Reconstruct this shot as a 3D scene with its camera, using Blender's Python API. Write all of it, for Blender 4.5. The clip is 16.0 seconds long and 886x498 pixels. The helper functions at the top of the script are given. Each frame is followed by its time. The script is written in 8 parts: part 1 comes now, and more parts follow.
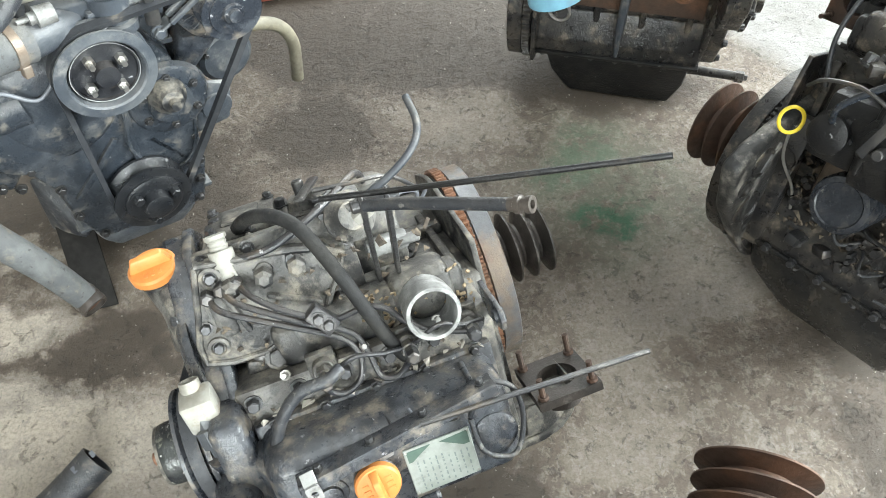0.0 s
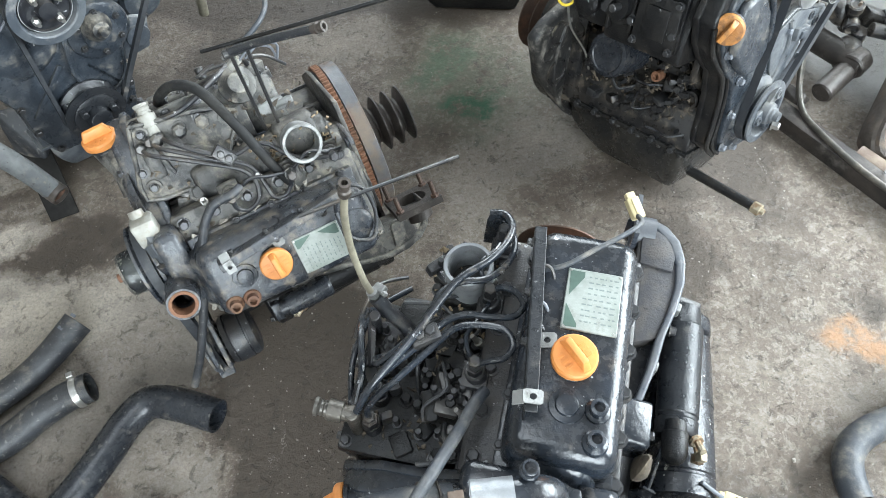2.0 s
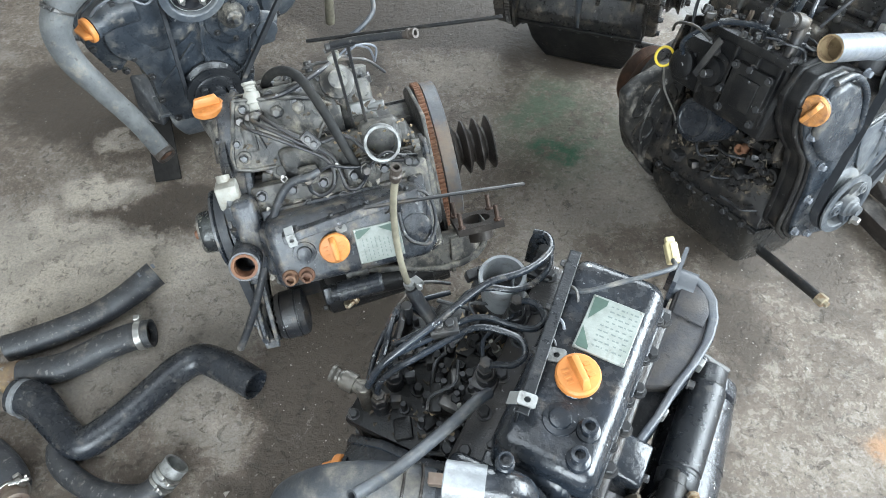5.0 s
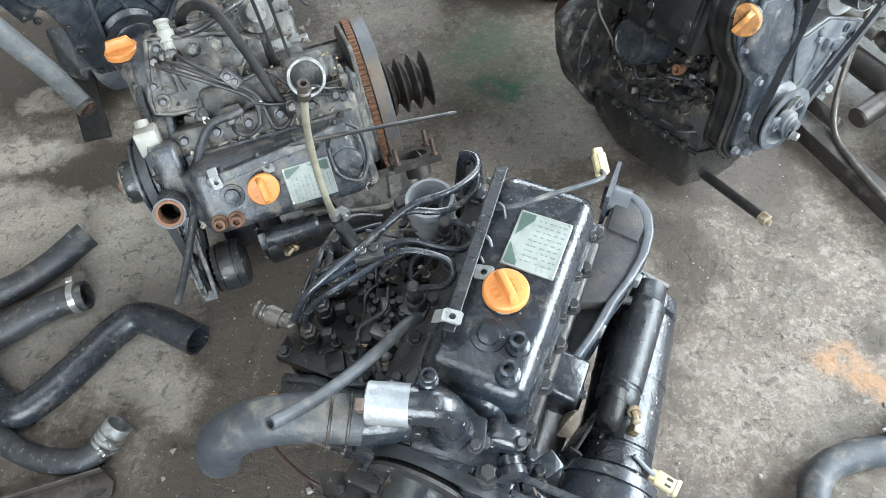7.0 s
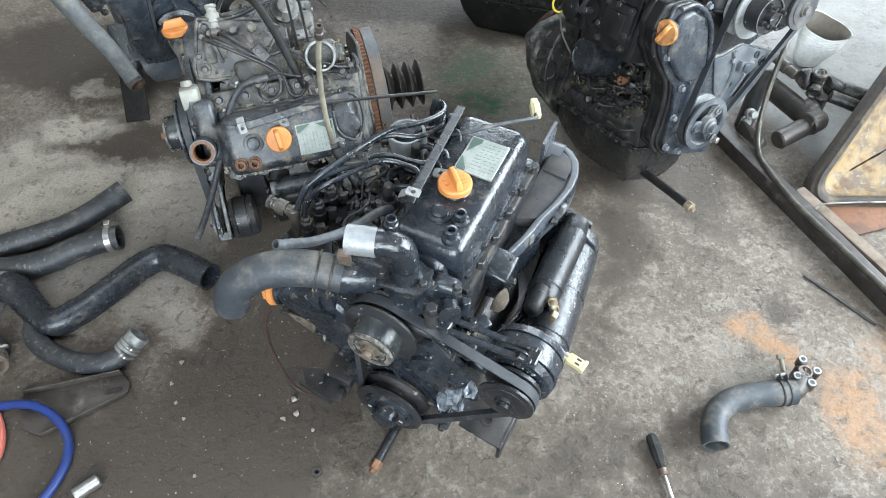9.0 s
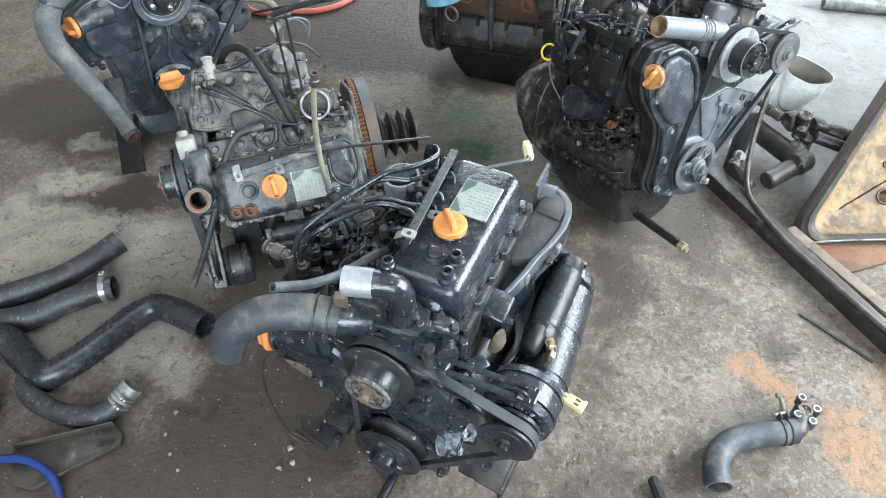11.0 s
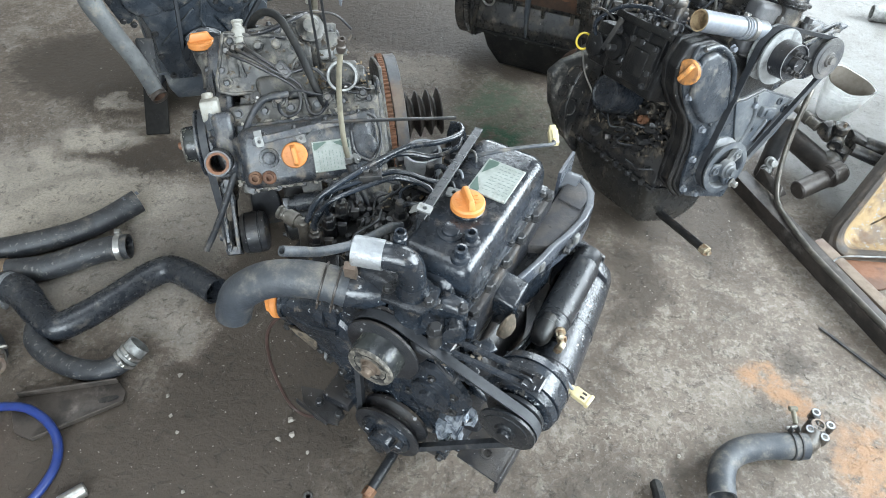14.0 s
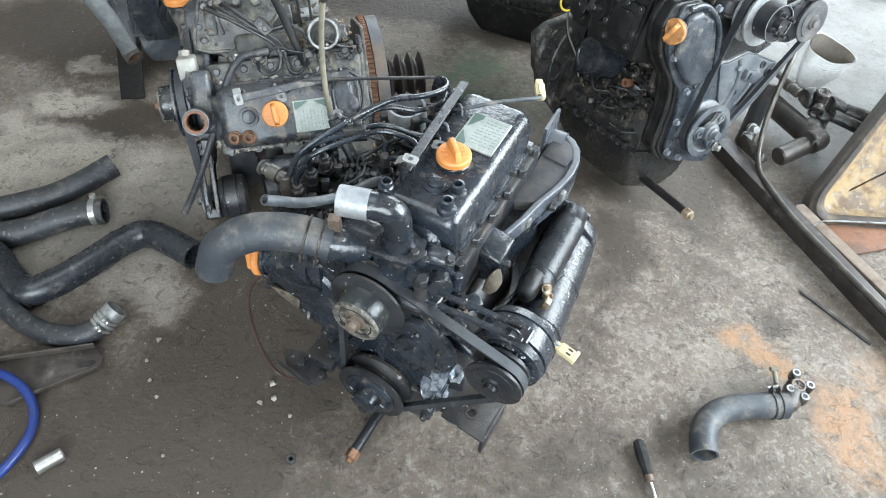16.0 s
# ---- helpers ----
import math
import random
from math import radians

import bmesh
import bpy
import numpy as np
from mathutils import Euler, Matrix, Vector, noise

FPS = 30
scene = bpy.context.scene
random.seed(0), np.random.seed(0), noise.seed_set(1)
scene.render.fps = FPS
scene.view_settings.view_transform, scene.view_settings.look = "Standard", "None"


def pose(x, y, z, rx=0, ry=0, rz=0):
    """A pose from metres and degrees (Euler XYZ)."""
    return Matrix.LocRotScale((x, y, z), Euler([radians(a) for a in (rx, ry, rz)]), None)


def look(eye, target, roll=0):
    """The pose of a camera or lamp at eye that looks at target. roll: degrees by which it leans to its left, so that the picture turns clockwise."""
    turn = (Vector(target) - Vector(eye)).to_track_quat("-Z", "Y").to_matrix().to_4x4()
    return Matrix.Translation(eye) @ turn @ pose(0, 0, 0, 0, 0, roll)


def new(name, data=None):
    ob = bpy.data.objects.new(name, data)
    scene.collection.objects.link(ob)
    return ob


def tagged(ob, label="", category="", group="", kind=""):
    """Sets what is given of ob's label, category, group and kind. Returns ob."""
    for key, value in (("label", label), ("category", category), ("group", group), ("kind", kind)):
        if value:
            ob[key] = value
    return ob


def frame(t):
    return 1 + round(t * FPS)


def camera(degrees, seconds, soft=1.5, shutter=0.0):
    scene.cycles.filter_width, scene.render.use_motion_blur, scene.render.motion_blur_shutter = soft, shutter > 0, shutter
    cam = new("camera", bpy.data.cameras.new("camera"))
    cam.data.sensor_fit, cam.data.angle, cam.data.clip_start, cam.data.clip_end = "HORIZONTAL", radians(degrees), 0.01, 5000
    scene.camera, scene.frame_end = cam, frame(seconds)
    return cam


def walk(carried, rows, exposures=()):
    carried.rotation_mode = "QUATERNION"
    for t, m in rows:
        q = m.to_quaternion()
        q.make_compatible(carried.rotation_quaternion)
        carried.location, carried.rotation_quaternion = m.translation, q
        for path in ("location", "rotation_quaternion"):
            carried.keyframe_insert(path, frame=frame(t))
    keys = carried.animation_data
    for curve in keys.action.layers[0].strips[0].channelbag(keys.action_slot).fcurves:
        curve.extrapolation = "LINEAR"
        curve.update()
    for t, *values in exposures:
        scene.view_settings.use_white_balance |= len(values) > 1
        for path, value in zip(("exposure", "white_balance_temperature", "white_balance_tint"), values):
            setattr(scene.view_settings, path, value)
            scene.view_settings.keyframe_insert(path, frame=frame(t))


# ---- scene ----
cam = camera(62.5, 16.0, soft=0.7)
PATH = [
    (0, (-0.006, 0.031, 1.137), (-0.094, 1.109, -0.546), -4.3),
    (0.5, (0.044, -0.085, 1.283), (-0.013, 0.973, -0.413), -4.8),
    (1, (0.094, -0.17, 1.323), (0.022, 0.856, -0.392), -6.6),
    (1.5, (0.112, -0.267, 1.327), (0.103, 0.751, -0.395), -6.3),
    (2, (0.14, -0.325, 1.307), (0.142, 0.689, -0.417), -6.6),
    (2.5, (0.193, -0.343, 1.317), (0.137, 0.702, -0.388), -5.6),
    (3, (0.173, -0.372, 1.353), (-0.02, 0.745, -0.294), -6.9),
    (3.2, (0.148, -0.376, 1.377), (-0.094, 0.792, -0.229), -6.7),
    (5.3, (0.213, -0.411, 1.285), (-0.017, 0.698, -0.363), -4.7),
    (5.5, (0.218, -0.419, 1.264), (-0.001, 0.664, -0.403), -4.5),
    (6, (0.221, -0.433, 1.229), (0.044, 0.61, -0.468), -3.8),
    (6.5, (0.217, -0.424, 1.239), (0.062, 0.631, -0.453), -4.4),
    (7, (0.254, -0.419, 1.255), (0.102, 0.641, -0.435), -5.1),
    (7.5, (0.308, -0.446, 1.242), (0.127, 0.611, -0.446), -5.1),
    (8, (0.315, -0.548, 1.306), (0.122, 0.57, -0.342), -4.0),
    (8.5, (0.335, -0.696, 1.358), (0.139, 0.477, -0.25), -3.4),
    (9, (0.337, -0.752, 1.341), (0.175, 0.473, -0.231), -0.8),
    (9.2, (0.343, -0.758, 1.341), (0.193, 0.486, -0.217), -0.3),
    (11.3, (0.331, -0.765, 1.333), (0.169, 0.568, -0.149), -1.4),
    (11.5, (0.328, -0.765, 1.328), (0.16, 0.564, -0.158), -1.6),
    (12, (0.341, -0.775, 1.306), (0.149, 0.535, -0.193), -2.3),
    (12.5, (0.339, -0.766, 1.31), (0.129, 0.544, -0.187), -2.0),
    (13, (0.331, -0.766, 1.313), (0.118, 0.54, -0.186), -0.7),
    (13.5, (0.328, -0.765, 1.307), (0.116, 0.534, -0.199), 0.6),
    (14, (0.343, -0.764, 1.306), (0.135, 0.545, -0.192), 1.6),
    (14.5, (0.343, -0.769, 1.305), (0.161, 0.559, -0.18), 2.8),
    (15, (0.34, -0.765, 1.296), (0.183, 0.565, -0.19), 3.8),
    (15.5, (0.331, -0.771, 1.286), (0.192, 0.537, -0.22), 3.8),
    (16, (0.337, -0.785, 1.269), (0.195, 0.497, -0.26), 3.6),
]
walk(cam, [(t, look(eye, target, roll)) for t, eye, target, roll in PATH],
     [(0.0, 0.76, 7250, 12), (0.5, 0.76, 6950, 12), (1.5, 0.46, 6700, 12), (3.0, 0.38, 6850, 12), (5.5, 0.37, 6600, 12), (7.0, 0.38, 6600, 12), (8.5, 0.21, 6600, 12), (16.0, 0.19, 6650, 12)])

# ---------------------------------------------------------------- world and daylight
SUN_EL, SUN_AZ = 62.0, 25.0
world = bpy.data.worlds.new("sky")
scene.world = world
world.use_nodes = True
wn = world.node_tree
sky = wn.nodes.new("ShaderNodeTexSky")
sky.sky_type = 'NISHITA'
sky.sun_disc = False
sky.sun_elevation, sky.sun_rotation = radians(SUN_EL), radians(SUN_AZ)
sky.dust_density = 3.0
wn.nodes["Background"].inputs[1].default_value = 0.12
wn.links.new(sky.outputs[0], wn.nodes["Background"].inputs[0])


def sun_lamp():
    data = bpy.data.lights.new("sun", 'SUN')
    data.energy, data.angle, data.color = 3.0, radians(0.6), (1.0, 0.95, 0.88)
    ob = new("sun", data)
    a, e = radians(SUN_AZ), radians(SUN_EL)
    d = Vector((math.sin(a) * math.cos(e), math.cos(a) * math.cos(e), math.sin(e)))
    ob.matrix_world = look(d * 20, (0, 0, 0))
    return ob


def opening_light(name, centre, target, w, h, watts, colour=(0.79, 0.925, 1.0)):
    """An area lamp in an opening: daylight of an open side, and added fill."""
    data = bpy.data.lights.new(name, 'AREA')
    data.shape, data.size, data.size_y, data.energy, data.color = 'RECTANGLE', w, h, watts, colour
    ob = new(name, data)
    ob.matrix_world = look(centre, target)
    return ob


sun_lamp()
opening_light("daylight_east", (3.5, 0.7, 1.9), (0.2, 0.6, 0.4), 3.8, 2.0, 470)
opening_light("daylight_north", (0.9, 3.95, 1.9), (0.3, 0.4, 0.4), 3.2, 2.0, 165)
# added frontal fill from behind the camera; its opening is assumed
opening_light("south_fill", (0.4, -3.35, 2.0), (-0.2, 0.6, 0.3), 2.8, 1.8, 235)
# fill from above, added to lift the dark engine tops
opening_light("top_fill", (-0.5, -0.4, 3.19), (-0.5, -0.4, 0.0), 1.4, 2.0, 34)

# ---------------------------------------------------------------- materials
def node(nt, kind, **values):
    n = nt.nodes.new(kind)
    for key, value in values.items():
        n.inputs[key].default_value = value
    return n


def noise_fac(nt, coord, scale, lo, hi, detail=6.0, rough=0.6, distort=0.0):
    n = node(nt, "ShaderNodeTexNoise", Scale=scale, Detail=detail, Roughness=rough, Distortion=distort)
    nt.links.new(coord, n.inputs["Vector"])
    m = nt.nodes.new("ShaderNodeMapRange")
    m.interpolation_type = 'SMOOTHSTEP'
    m.inputs["From Min"].default_value, m.inputs["From Max"].default_value = lo, hi
    nt.links.new(n.outputs["Fac"], m.inputs["Value"])
    return m.outputs["Result"]


def mix_col(nt, fac, a, b):
    m = nt.nodes.new("ShaderNodeMix")
    m.data_type = 'RGBA'
    for value, index in ((fac, 0), (a, 6), (b, 7)):
        if hasattr(value, "links"):
            nt.links.new(value, m.inputs[index])
        else:
            m.inputs[index].default_value = value if index == 0 else (*value[:3], 1.0)
    return m.outputs[2]


def calc(nt, op, a, b=0.0):
    m = nt.nodes.new("ShaderNodeMath")
    m.operation = op
    m.use_clamp = op in ('ADD', 'MULTIPLY')
    for i, value in enumerate((a, b)):
        if hasattr(value, "links"):
            nt.links.new(value, m.inputs[i])
        else:
            m.inputs[i].default_value = value
    return m.outputs[0]


def bump(nt, bsdf, height, strength, dist):
    b = node(nt, "ShaderNodeBump", Strength=strength, Distance=dist)
    nt.links.new(height, b.inputs["Height"])
    nt.links.new(b.outputs[0], bsdf.inputs["Normal"])


def surface(name, base, rough=0.5, metal=0.0, second=None, blotch=(14.0, 0.45, 0.62), dirt=None, dirt_amount=0.0,
            dirt_scale=9.0, top_dust=0.0, chips=None, chip_amount=0.0, grain=0.25, grain_scale=350.0, grain_dist=0.0006,
            rough_var=0.15, spec=0.5, coat=0.0):
    """Base colour, a second tone in blotches, dirt in patches, dust that lies on what faces up, chips of bare metal, fine relief."""
    m = bpy.data.materials.new(name)
    m.use_nodes = True
    nt = m.node_tree
    b = nt.nodes["Principled BSDF"]
    co = nt.nodes.new("ShaderNodeTexCoord").outputs["Object"]
    b.inputs["Metallic"].default_value = metal
    b.inputs["Specular IOR Level"].default_value = spec
    b.inputs["Coat Weight"].default_value = coat
    b.inputs["Coat Roughness"].default_value = 0.16
    second = second or tuple(c * 0.7 for c in base)
    col = mix_col(nt, noise_fac(nt, co, blotch[0], blotch[1], blotch[2]), base, second)
    fine = noise_fac(nt, co, 90.0, 0.35, 0.75, detail=8.0)
    col = mix_col(nt, calc(nt, 'MULTIPLY', fine, 0.35), col, tuple(c * 0.55 for c in base))
    r = calc(nt, 'ADD', rough - rough_var / 2, calc(nt, 'MULTIPLY', fine, rough_var))
    if chips and chip_amount:
        f = noise_fac(nt, co, 95.0, 0.705 - 0.15 * chip_amount, 0.735 - 0.15 * chip_amount, detail=4.0)
        col = mix_col(nt, f, col, chips)
    if dirt and (dirt_amount or top_dust):
        f = noise_fac(nt, co, dirt_scale, 0.62 - 0.3 * dirt_amount, 0.85 - 0.3 * dirt_amount, detail=10.0, rough=0.7)
        f = calc(nt, 'MULTIPLY', f, 0.85 if dirt_amount else 0.0)
        if top_dust:
            g = nt.nodes.new("ShaderNodeNewGeometry")
            sep = nt.nodes.new("ShaderNodeSeparateXYZ")
            nt.links.new(g.outputs["Normal"], sep.inputs[0])
            up = nt.nodes.new("ShaderNodeMapRange")
            up.inputs["From Min"].default_value, up.inputs["From Max"].default_value = 0.2, 1.0
            nt.links.new(sep.outputs["Z"], up.inputs["Value"])
            dust = calc(nt, 'MULTIPLY', calc(nt, 'MULTIPLY', up.outputs[0], top_dust),
                        noise_fac(nt, co, 22.0, 0.25, 0.7, detail=10.0, rough=0.7))
            f = calc(nt, 'ADD', f, dust)
        col = mix_col(nt, f, col, dirt)
        r = calc(nt, 'ADD', r, calc(nt, 'MULTIPLY', f, 0.45))
    nt.links.new(col, b.inputs["Base Color"])
    nt.links.new(r, b.inputs["Roughness"])
    if grain:
        n = node(nt, "ShaderNodeTexNoise", Scale=grain_scale, Detail=4.0, Roughness=0.6)
        nt.links.new(co, n.inputs["Vector"])
        n2 = node(nt, "ShaderNodeTexNoise", Scale=38.0, Detail=5.0, Roughness=0.6)
        nt.links.new(co, n2.inputs["Vector"])
        bump(nt, b, calc(nt, 'ADD', calc(nt, 'MULTIPLY', n.outputs["Fac"], 0.35), calc(nt, 'MULTIPLY', n2.outputs["Fac"], 0.65)), grain, grain_dist * 6)
    return m


DUST = (0.20, 0.175, 0.145)
MUD = (0.23, 0.17, 0.11)
black_paint = surface("black_engine_paint", (0.0110, 0.0145, 0.0195), 0.25, second=(0.021, 0.027, 0.036), dirt=(0.16, 0.13, 0.10), dirt_amount=0.22, dirt_scale=34.0,
                      top_dust=0.10, chips=(0.34, 0.35, 0.36), chip_amount=0.24, grain=0.5, grain_scale=160.0, rough_var=0.28, coat=0.12)
worn_black = surface("chipped_black_paint", (0.018, 0.020, 0.022), 0.22, second=(0.05, 0.053, 0.05), dirt=(0.34, 0.33, 0.24), dirt_amount=0.30, dirt_scale=45.0, chips=(0.4, 0.39, 0.36), chip_amount=0.38, grain=0.4)
matte_grey = surface("sooty_grey_castings", (0.045, 0.046, 0.05), 0.55, second=(0.075, 0.073, 0.072), dirt=(0.2, 0.18, 0.16), dirt_amount=0.3, top_dust=0.3, grain=0.6)
manifold_blue = surface("smooth_blue_grey_manifold_edge", (0.055, 0.063, 0.078), 0.32, second=(0.085, 0.091, 0.102), blotch=(24.0, 0.42, 0.62), dirt=(0.22, 0.2, 0.17), dirt_amount=0.25, dirt_scale=30.0, top_dust=0.2, grain=0.4)
starter_black = surface("glossy_chipped_starter_paint", (0.010, 0.0125, 0.017), 0.17, second=(0.018, 0.021, 0.027), blotch=(18.0, 0.45, 0.62), dirt=(0.2, 0.18, 0.15), dirt_amount=0.2, dirt_scale=34.0, top_dust=0.06, chips=(0.42, 0.40, 0.34), chip_amount=0.22, coat=0.15, rough_var=0.3, grain=0.9, grain_scale=220.0)
mouth_tan = surface("tan_rust_film", (0.30, 0.215, 0.12), 0.8, second=(0.20, 0.13, 0.07), blotch=(60.0, 0.45, 0.6), grain=0.5)
pipe_steel = surface("dull_blue_grey_pipe_steel", (0.15, 0.162, 0.182), 0.5, 0.2, second=(0.20, 0.205, 0.21), blotch=(30.0, 0.45, 0.65), dirt=(0.16, 0.13, 0.1), dirt_amount=0.3, dirt_scale=30.0, grain=0.4)
hub_crust = surface("dusty_chipped_hub_face", (0.20, 0.18, 0.15), 0.6, 0.1, second=(0.06, 0.055, 0.048), blotch=(90.0, 0.42, 0.56), dirt=(0.025, 0.025, 0.025), dirt_amount=0.5, dirt_scale=70.0, grain=0.8)
manifold_grey = surface("dusty_grey_manifold_paint", (0.040, 0.040, 0.044), 0.5, second=(0.066, 0.059, 0.055), blotch=(24.0, 0.42, 0.6), dirt=(0.085, 0.074, 0.064), dirt_amount=0.34, dirt_scale=30.0, spec=0.3, top_dust=0.12, chips=(0.02, 0.02, 0.02), chip_amount=0.4, grain=0.6)
scuffed_grey = surface("scuffed_grey_pulley_steel", (0.25, 0.255, 0.255), 0.55, 0.1, second=(0.17, 0.172, 0.172), blotch=(40.0, 0.45, 0.6), dirt=(0.06, 0.055, 0.05), dirt_amount=0.3, dirt_scale=40.0, grain=0.4)
scuffed_black = surface("scuffed_oily_black_iron", (0.020, 0.020, 0.020), 0.4, second=(0.045, 0.042, 0.038), dirt=(0.34, 0.31, 0.27), dirt_amount=0.42, dirt_scale=18.0, chips=(0.35, 0.33, 0.3), chip_amount=0.3, grain=0.7)
caked = surface("caked_tan_dirt", (0.15, 0.118, 0.085), 0.9, second=(0.045, 0.036, 0.028), blotch=(60.0, 0.40, 0.56), grain=0.8)
dusty_blue_black = surface("dusty_blue_black_paint", (0.024, 0.030, 0.038), 0.32, second=(0.050, 0.057, 0.066), blotch=(24.0, 0.45, 0.62), dirt=(0.24, 0.215, 0.18), dirt_amount=0.3, dirt_scale=26.0, top_dust=0.3, chips=(0.22, 0.22, 0.22), chip_amount=0.1, grain=0.6)
pump_black = surface("greasy_black_pump_castings", (0.0075, 0.0075, 0.008), 0.36, second=(0.017, 0.016, 0.015), blotch=(30.0, 0.46, 0.6), dirt=(0.14, 0.10, 0.07), dirt_amount=0.10, dirt_scale=34.0, chips=(0.2, 0.2, 0.2), chip_amount=0.1, grain=0.8, spec=0.35)
pan_black = surface("greasy_pressed_steel_pan", (0.012, 0.0125, 0.013), 0.26, second=(0.026, 0.024, 0.021), blotch=(9.0, 0.44, 0.62), dirt=(0.12, 0.095, 0.07), dirt_amount=0.2, dirt_scale=14.0, grain=0.35)
rim_steel = surface("rust_streaked_blue_steel", (0.15, 0.152, 0.158), 0.45, 0.35, second=(0.20, 0.155, 0.12), blotch=(14.0, 0.45, 0.6), dirt=(0.17, 0.09, 0.055), dirt_amount=0.3, dirt_scale=16.0, grain=0.5)
alt_black = surface("satin_black_pulley_paint", (0.011, 0.0125, 0.015), 0.34, second=(0.02, 0.021, 0.023), dirt=(0.09, 0.08, 0.07), dirt_amount=0.2, dirt_scale=40.0, chips=(0.2, 0.2, 0.2), chip_amount=0.12, grain=0.5)
black_cast = surface("black_painted_castings", (0.013, 0.014, 0.017), 0.36, second=(0.03, 0.031, 0.034), dirt=MUD, dirt_amount=0.22,
                     top_dust=0.12, chips=(0.3, 0.3, 0.31), chip_amount=0.3, grain=0.6)
dusty_cast = surface("dusty_grey_castings", (0.017, 0.018, 0.020), 0.40, second=(0.098, 0.095, 0.088), blotch=(26.0, 0.46, 0.56), dirt=(0.25, 0.222, 0.18), dirt_amount=0.46, dirt_scale=36.0,
                     top_dust=0.34, chips=(0.02, 0.02, 0.02), chip_amount=0.6, grain=0.7)
dusty_black = surface("dusty_black_paint", (0.021, 0.025, 0.032), 0.30, second=(0.055, 0.062, 0.072), blotch=(26.0, 0.46, 0.60), dirt=(0.22, 0.185, 0.145), dirt_amount=0.46, dirt_scale=34.0,
                      top_dust=0.16, chips=(0.25, 0.25, 0.26), chip_amount=0.3, grain=0.55)
blue_grey = surface("dusty_blue_grey_paint", (0.046, 0.054, 0.065), 0.42, second=(0.088, 0.096, 0.104), blotch=(16.0, 0.42, 0.6), dirt=(0.27, 0.26, 0.24), dirt_amount=0.34, dirt_scale=18.0,
                    top_dust=0.4, grain=0.5)
oily_black = surface("oily_black_castings", (0.013, 0.013, 0.014), 0.33, second=(0.045, 0.039, 0.033), dirt=(0.22, 0.18, 0.135), dirt_amount=0.36, dirt_scale=30.0,
                     top_dust=0.1, chips=(0.22, 0.21, 0.19), chip_amount=0.08, grain=0.8)
orange_plastic = surface("orange_plastic", (0.64, 0.24, 0.062), 0.52, second=(0.54, 0.195, 0.048), dirt=(0.25, 0.13, 0.05), dirt_amount=0.14, dirt_scale=40.0, grain=0.15)
orange_dirty = surface("oil_stained_orange_plastic", (0.58, 0.24, 0.06), 0.5, second=(0.36, 0.16, 0.05), blotch=(40.0, 0.45, 0.6), dirt=(0.09, 0.05, 0.03), dirt_amount=0.62, dirt_scale=48.0, grain=0.3)
aluminium = surface("dull_aluminium", (0.36, 0.37, 0.38), 0.48, 0.5, second=(0.24, 0.25, 0.26), dirt=(0.16, 0.14, 0.12), dirt_amount=0.3, dirt_scale=30.0, grain=0.45)
cast_alu = surface("dirty_cast_aluminium", (0.30, 0.30, 0.29), 0.55, 0.4, second=(0.17, 0.17, 0.165), blotch=(30.0, 0.45, 0.6), dirt=(0.09, 0.08, 0.07), dirt_amount=0.38, dirt_scale=36.0, grain=0.6)
bright_steel = surface("worn_bright_steel", (0.55, 0.54, 0.52), 0.35, 0.9, second=(0.38, 0.36, 0.33), dirt=(0.2, 0.13, 0.08), dirt_amount=0.2, grain=0.3)
dark_steel = surface("dark_oily_steel", (0.06, 0.06, 0.062), 0.4, 0.6, second=(0.1, 0.095, 0.09), dirt=(0.16, 0.12, 0.08), dirt_amount=0.25, grain=0.4)
rust = surface("rusty_steel", (0.19, 0.085, 0.045), 0.75, 0.1, second=(0.11, 0.06, 0.04), dirt=(0.30, 0.17, 0.09), dirt_amount=0.3, grain=0.7)
brown_steel = surface("brown_stained_steel", (0.20, 0.155, 0.12), 0.5, 0.45, second=(0.13, 0.09, 0.07), dirt=(0.30, 0.28, 0.26), dirt_amount=0.35, grain=0.45)
rust_dark = surface("dark_rusty_iron", (0.07, 0.042, 0.03), 0.65, 0.2, second=(0.12, 0.06, 0.035), dirt=(0.03, 0.028, 0.026), dirt_amount=0.4, grain=0.6)
rubber = surface("worn_black_rubber", (0.018, 0.020, 0.024), 0.45, second=(0.032, 0.035, 0.040), blotch=(20.0, 0.45, 0.6), dirt=(0.145, 0.128, 0.108), dirt_amount=0.34, dirt_scale=30.0, top_dust=0.14, chips=(0.11, 0.108, 0.10), chip_amount=0.6, grain=0.7)
rubber_glossy = surface("smooth_black_rubber", (0.012, 0.0145, 0.019), 0.3, second=(0.022, 0.025, 0.030), blotch=(20.0, 0.45, 0.6), dirt=(0.14, 0.122, 0.102), dirt_amount=0.26, dirt_scale=32.0, top_dust=0.06, chips=(0.09, 0.088, 0.082), chip_amount=0.5, grain=0.4)
rubber_grey = surface("faded_grey_rubber", (0.034, 0.040, 0.049), 0.5, second=(0.055, 0.059, 0.063), blotch=(22.0, 0.42, 0.6), dirt=(0.2, 0.18, 0.155), dirt_amount=0.42, dirt_scale=22.0, top_dust=0.16, grain=0.5)
hose_dusty = surface("dusty_grey_hose_rubber", (0.115, 0.120, 0.120), 0.7, second=(0.075, 0.079, 0.082), blotch=(18.0, 0.42, 0.6), dirt=(0.21, 0.185, 0.15), dirt_amount=0.4, dirt_scale=32.0, top_dust=0.25, chips=(0.05, 0.05, 0.05), chip_amount=0.5, grain=0.8)
belt_black = surface("matte_black_strap", (0.010, 0.009, 0.008), 0.8, second=(0.02, 0.018, 0.016), grain=0.5, spec=0.2)
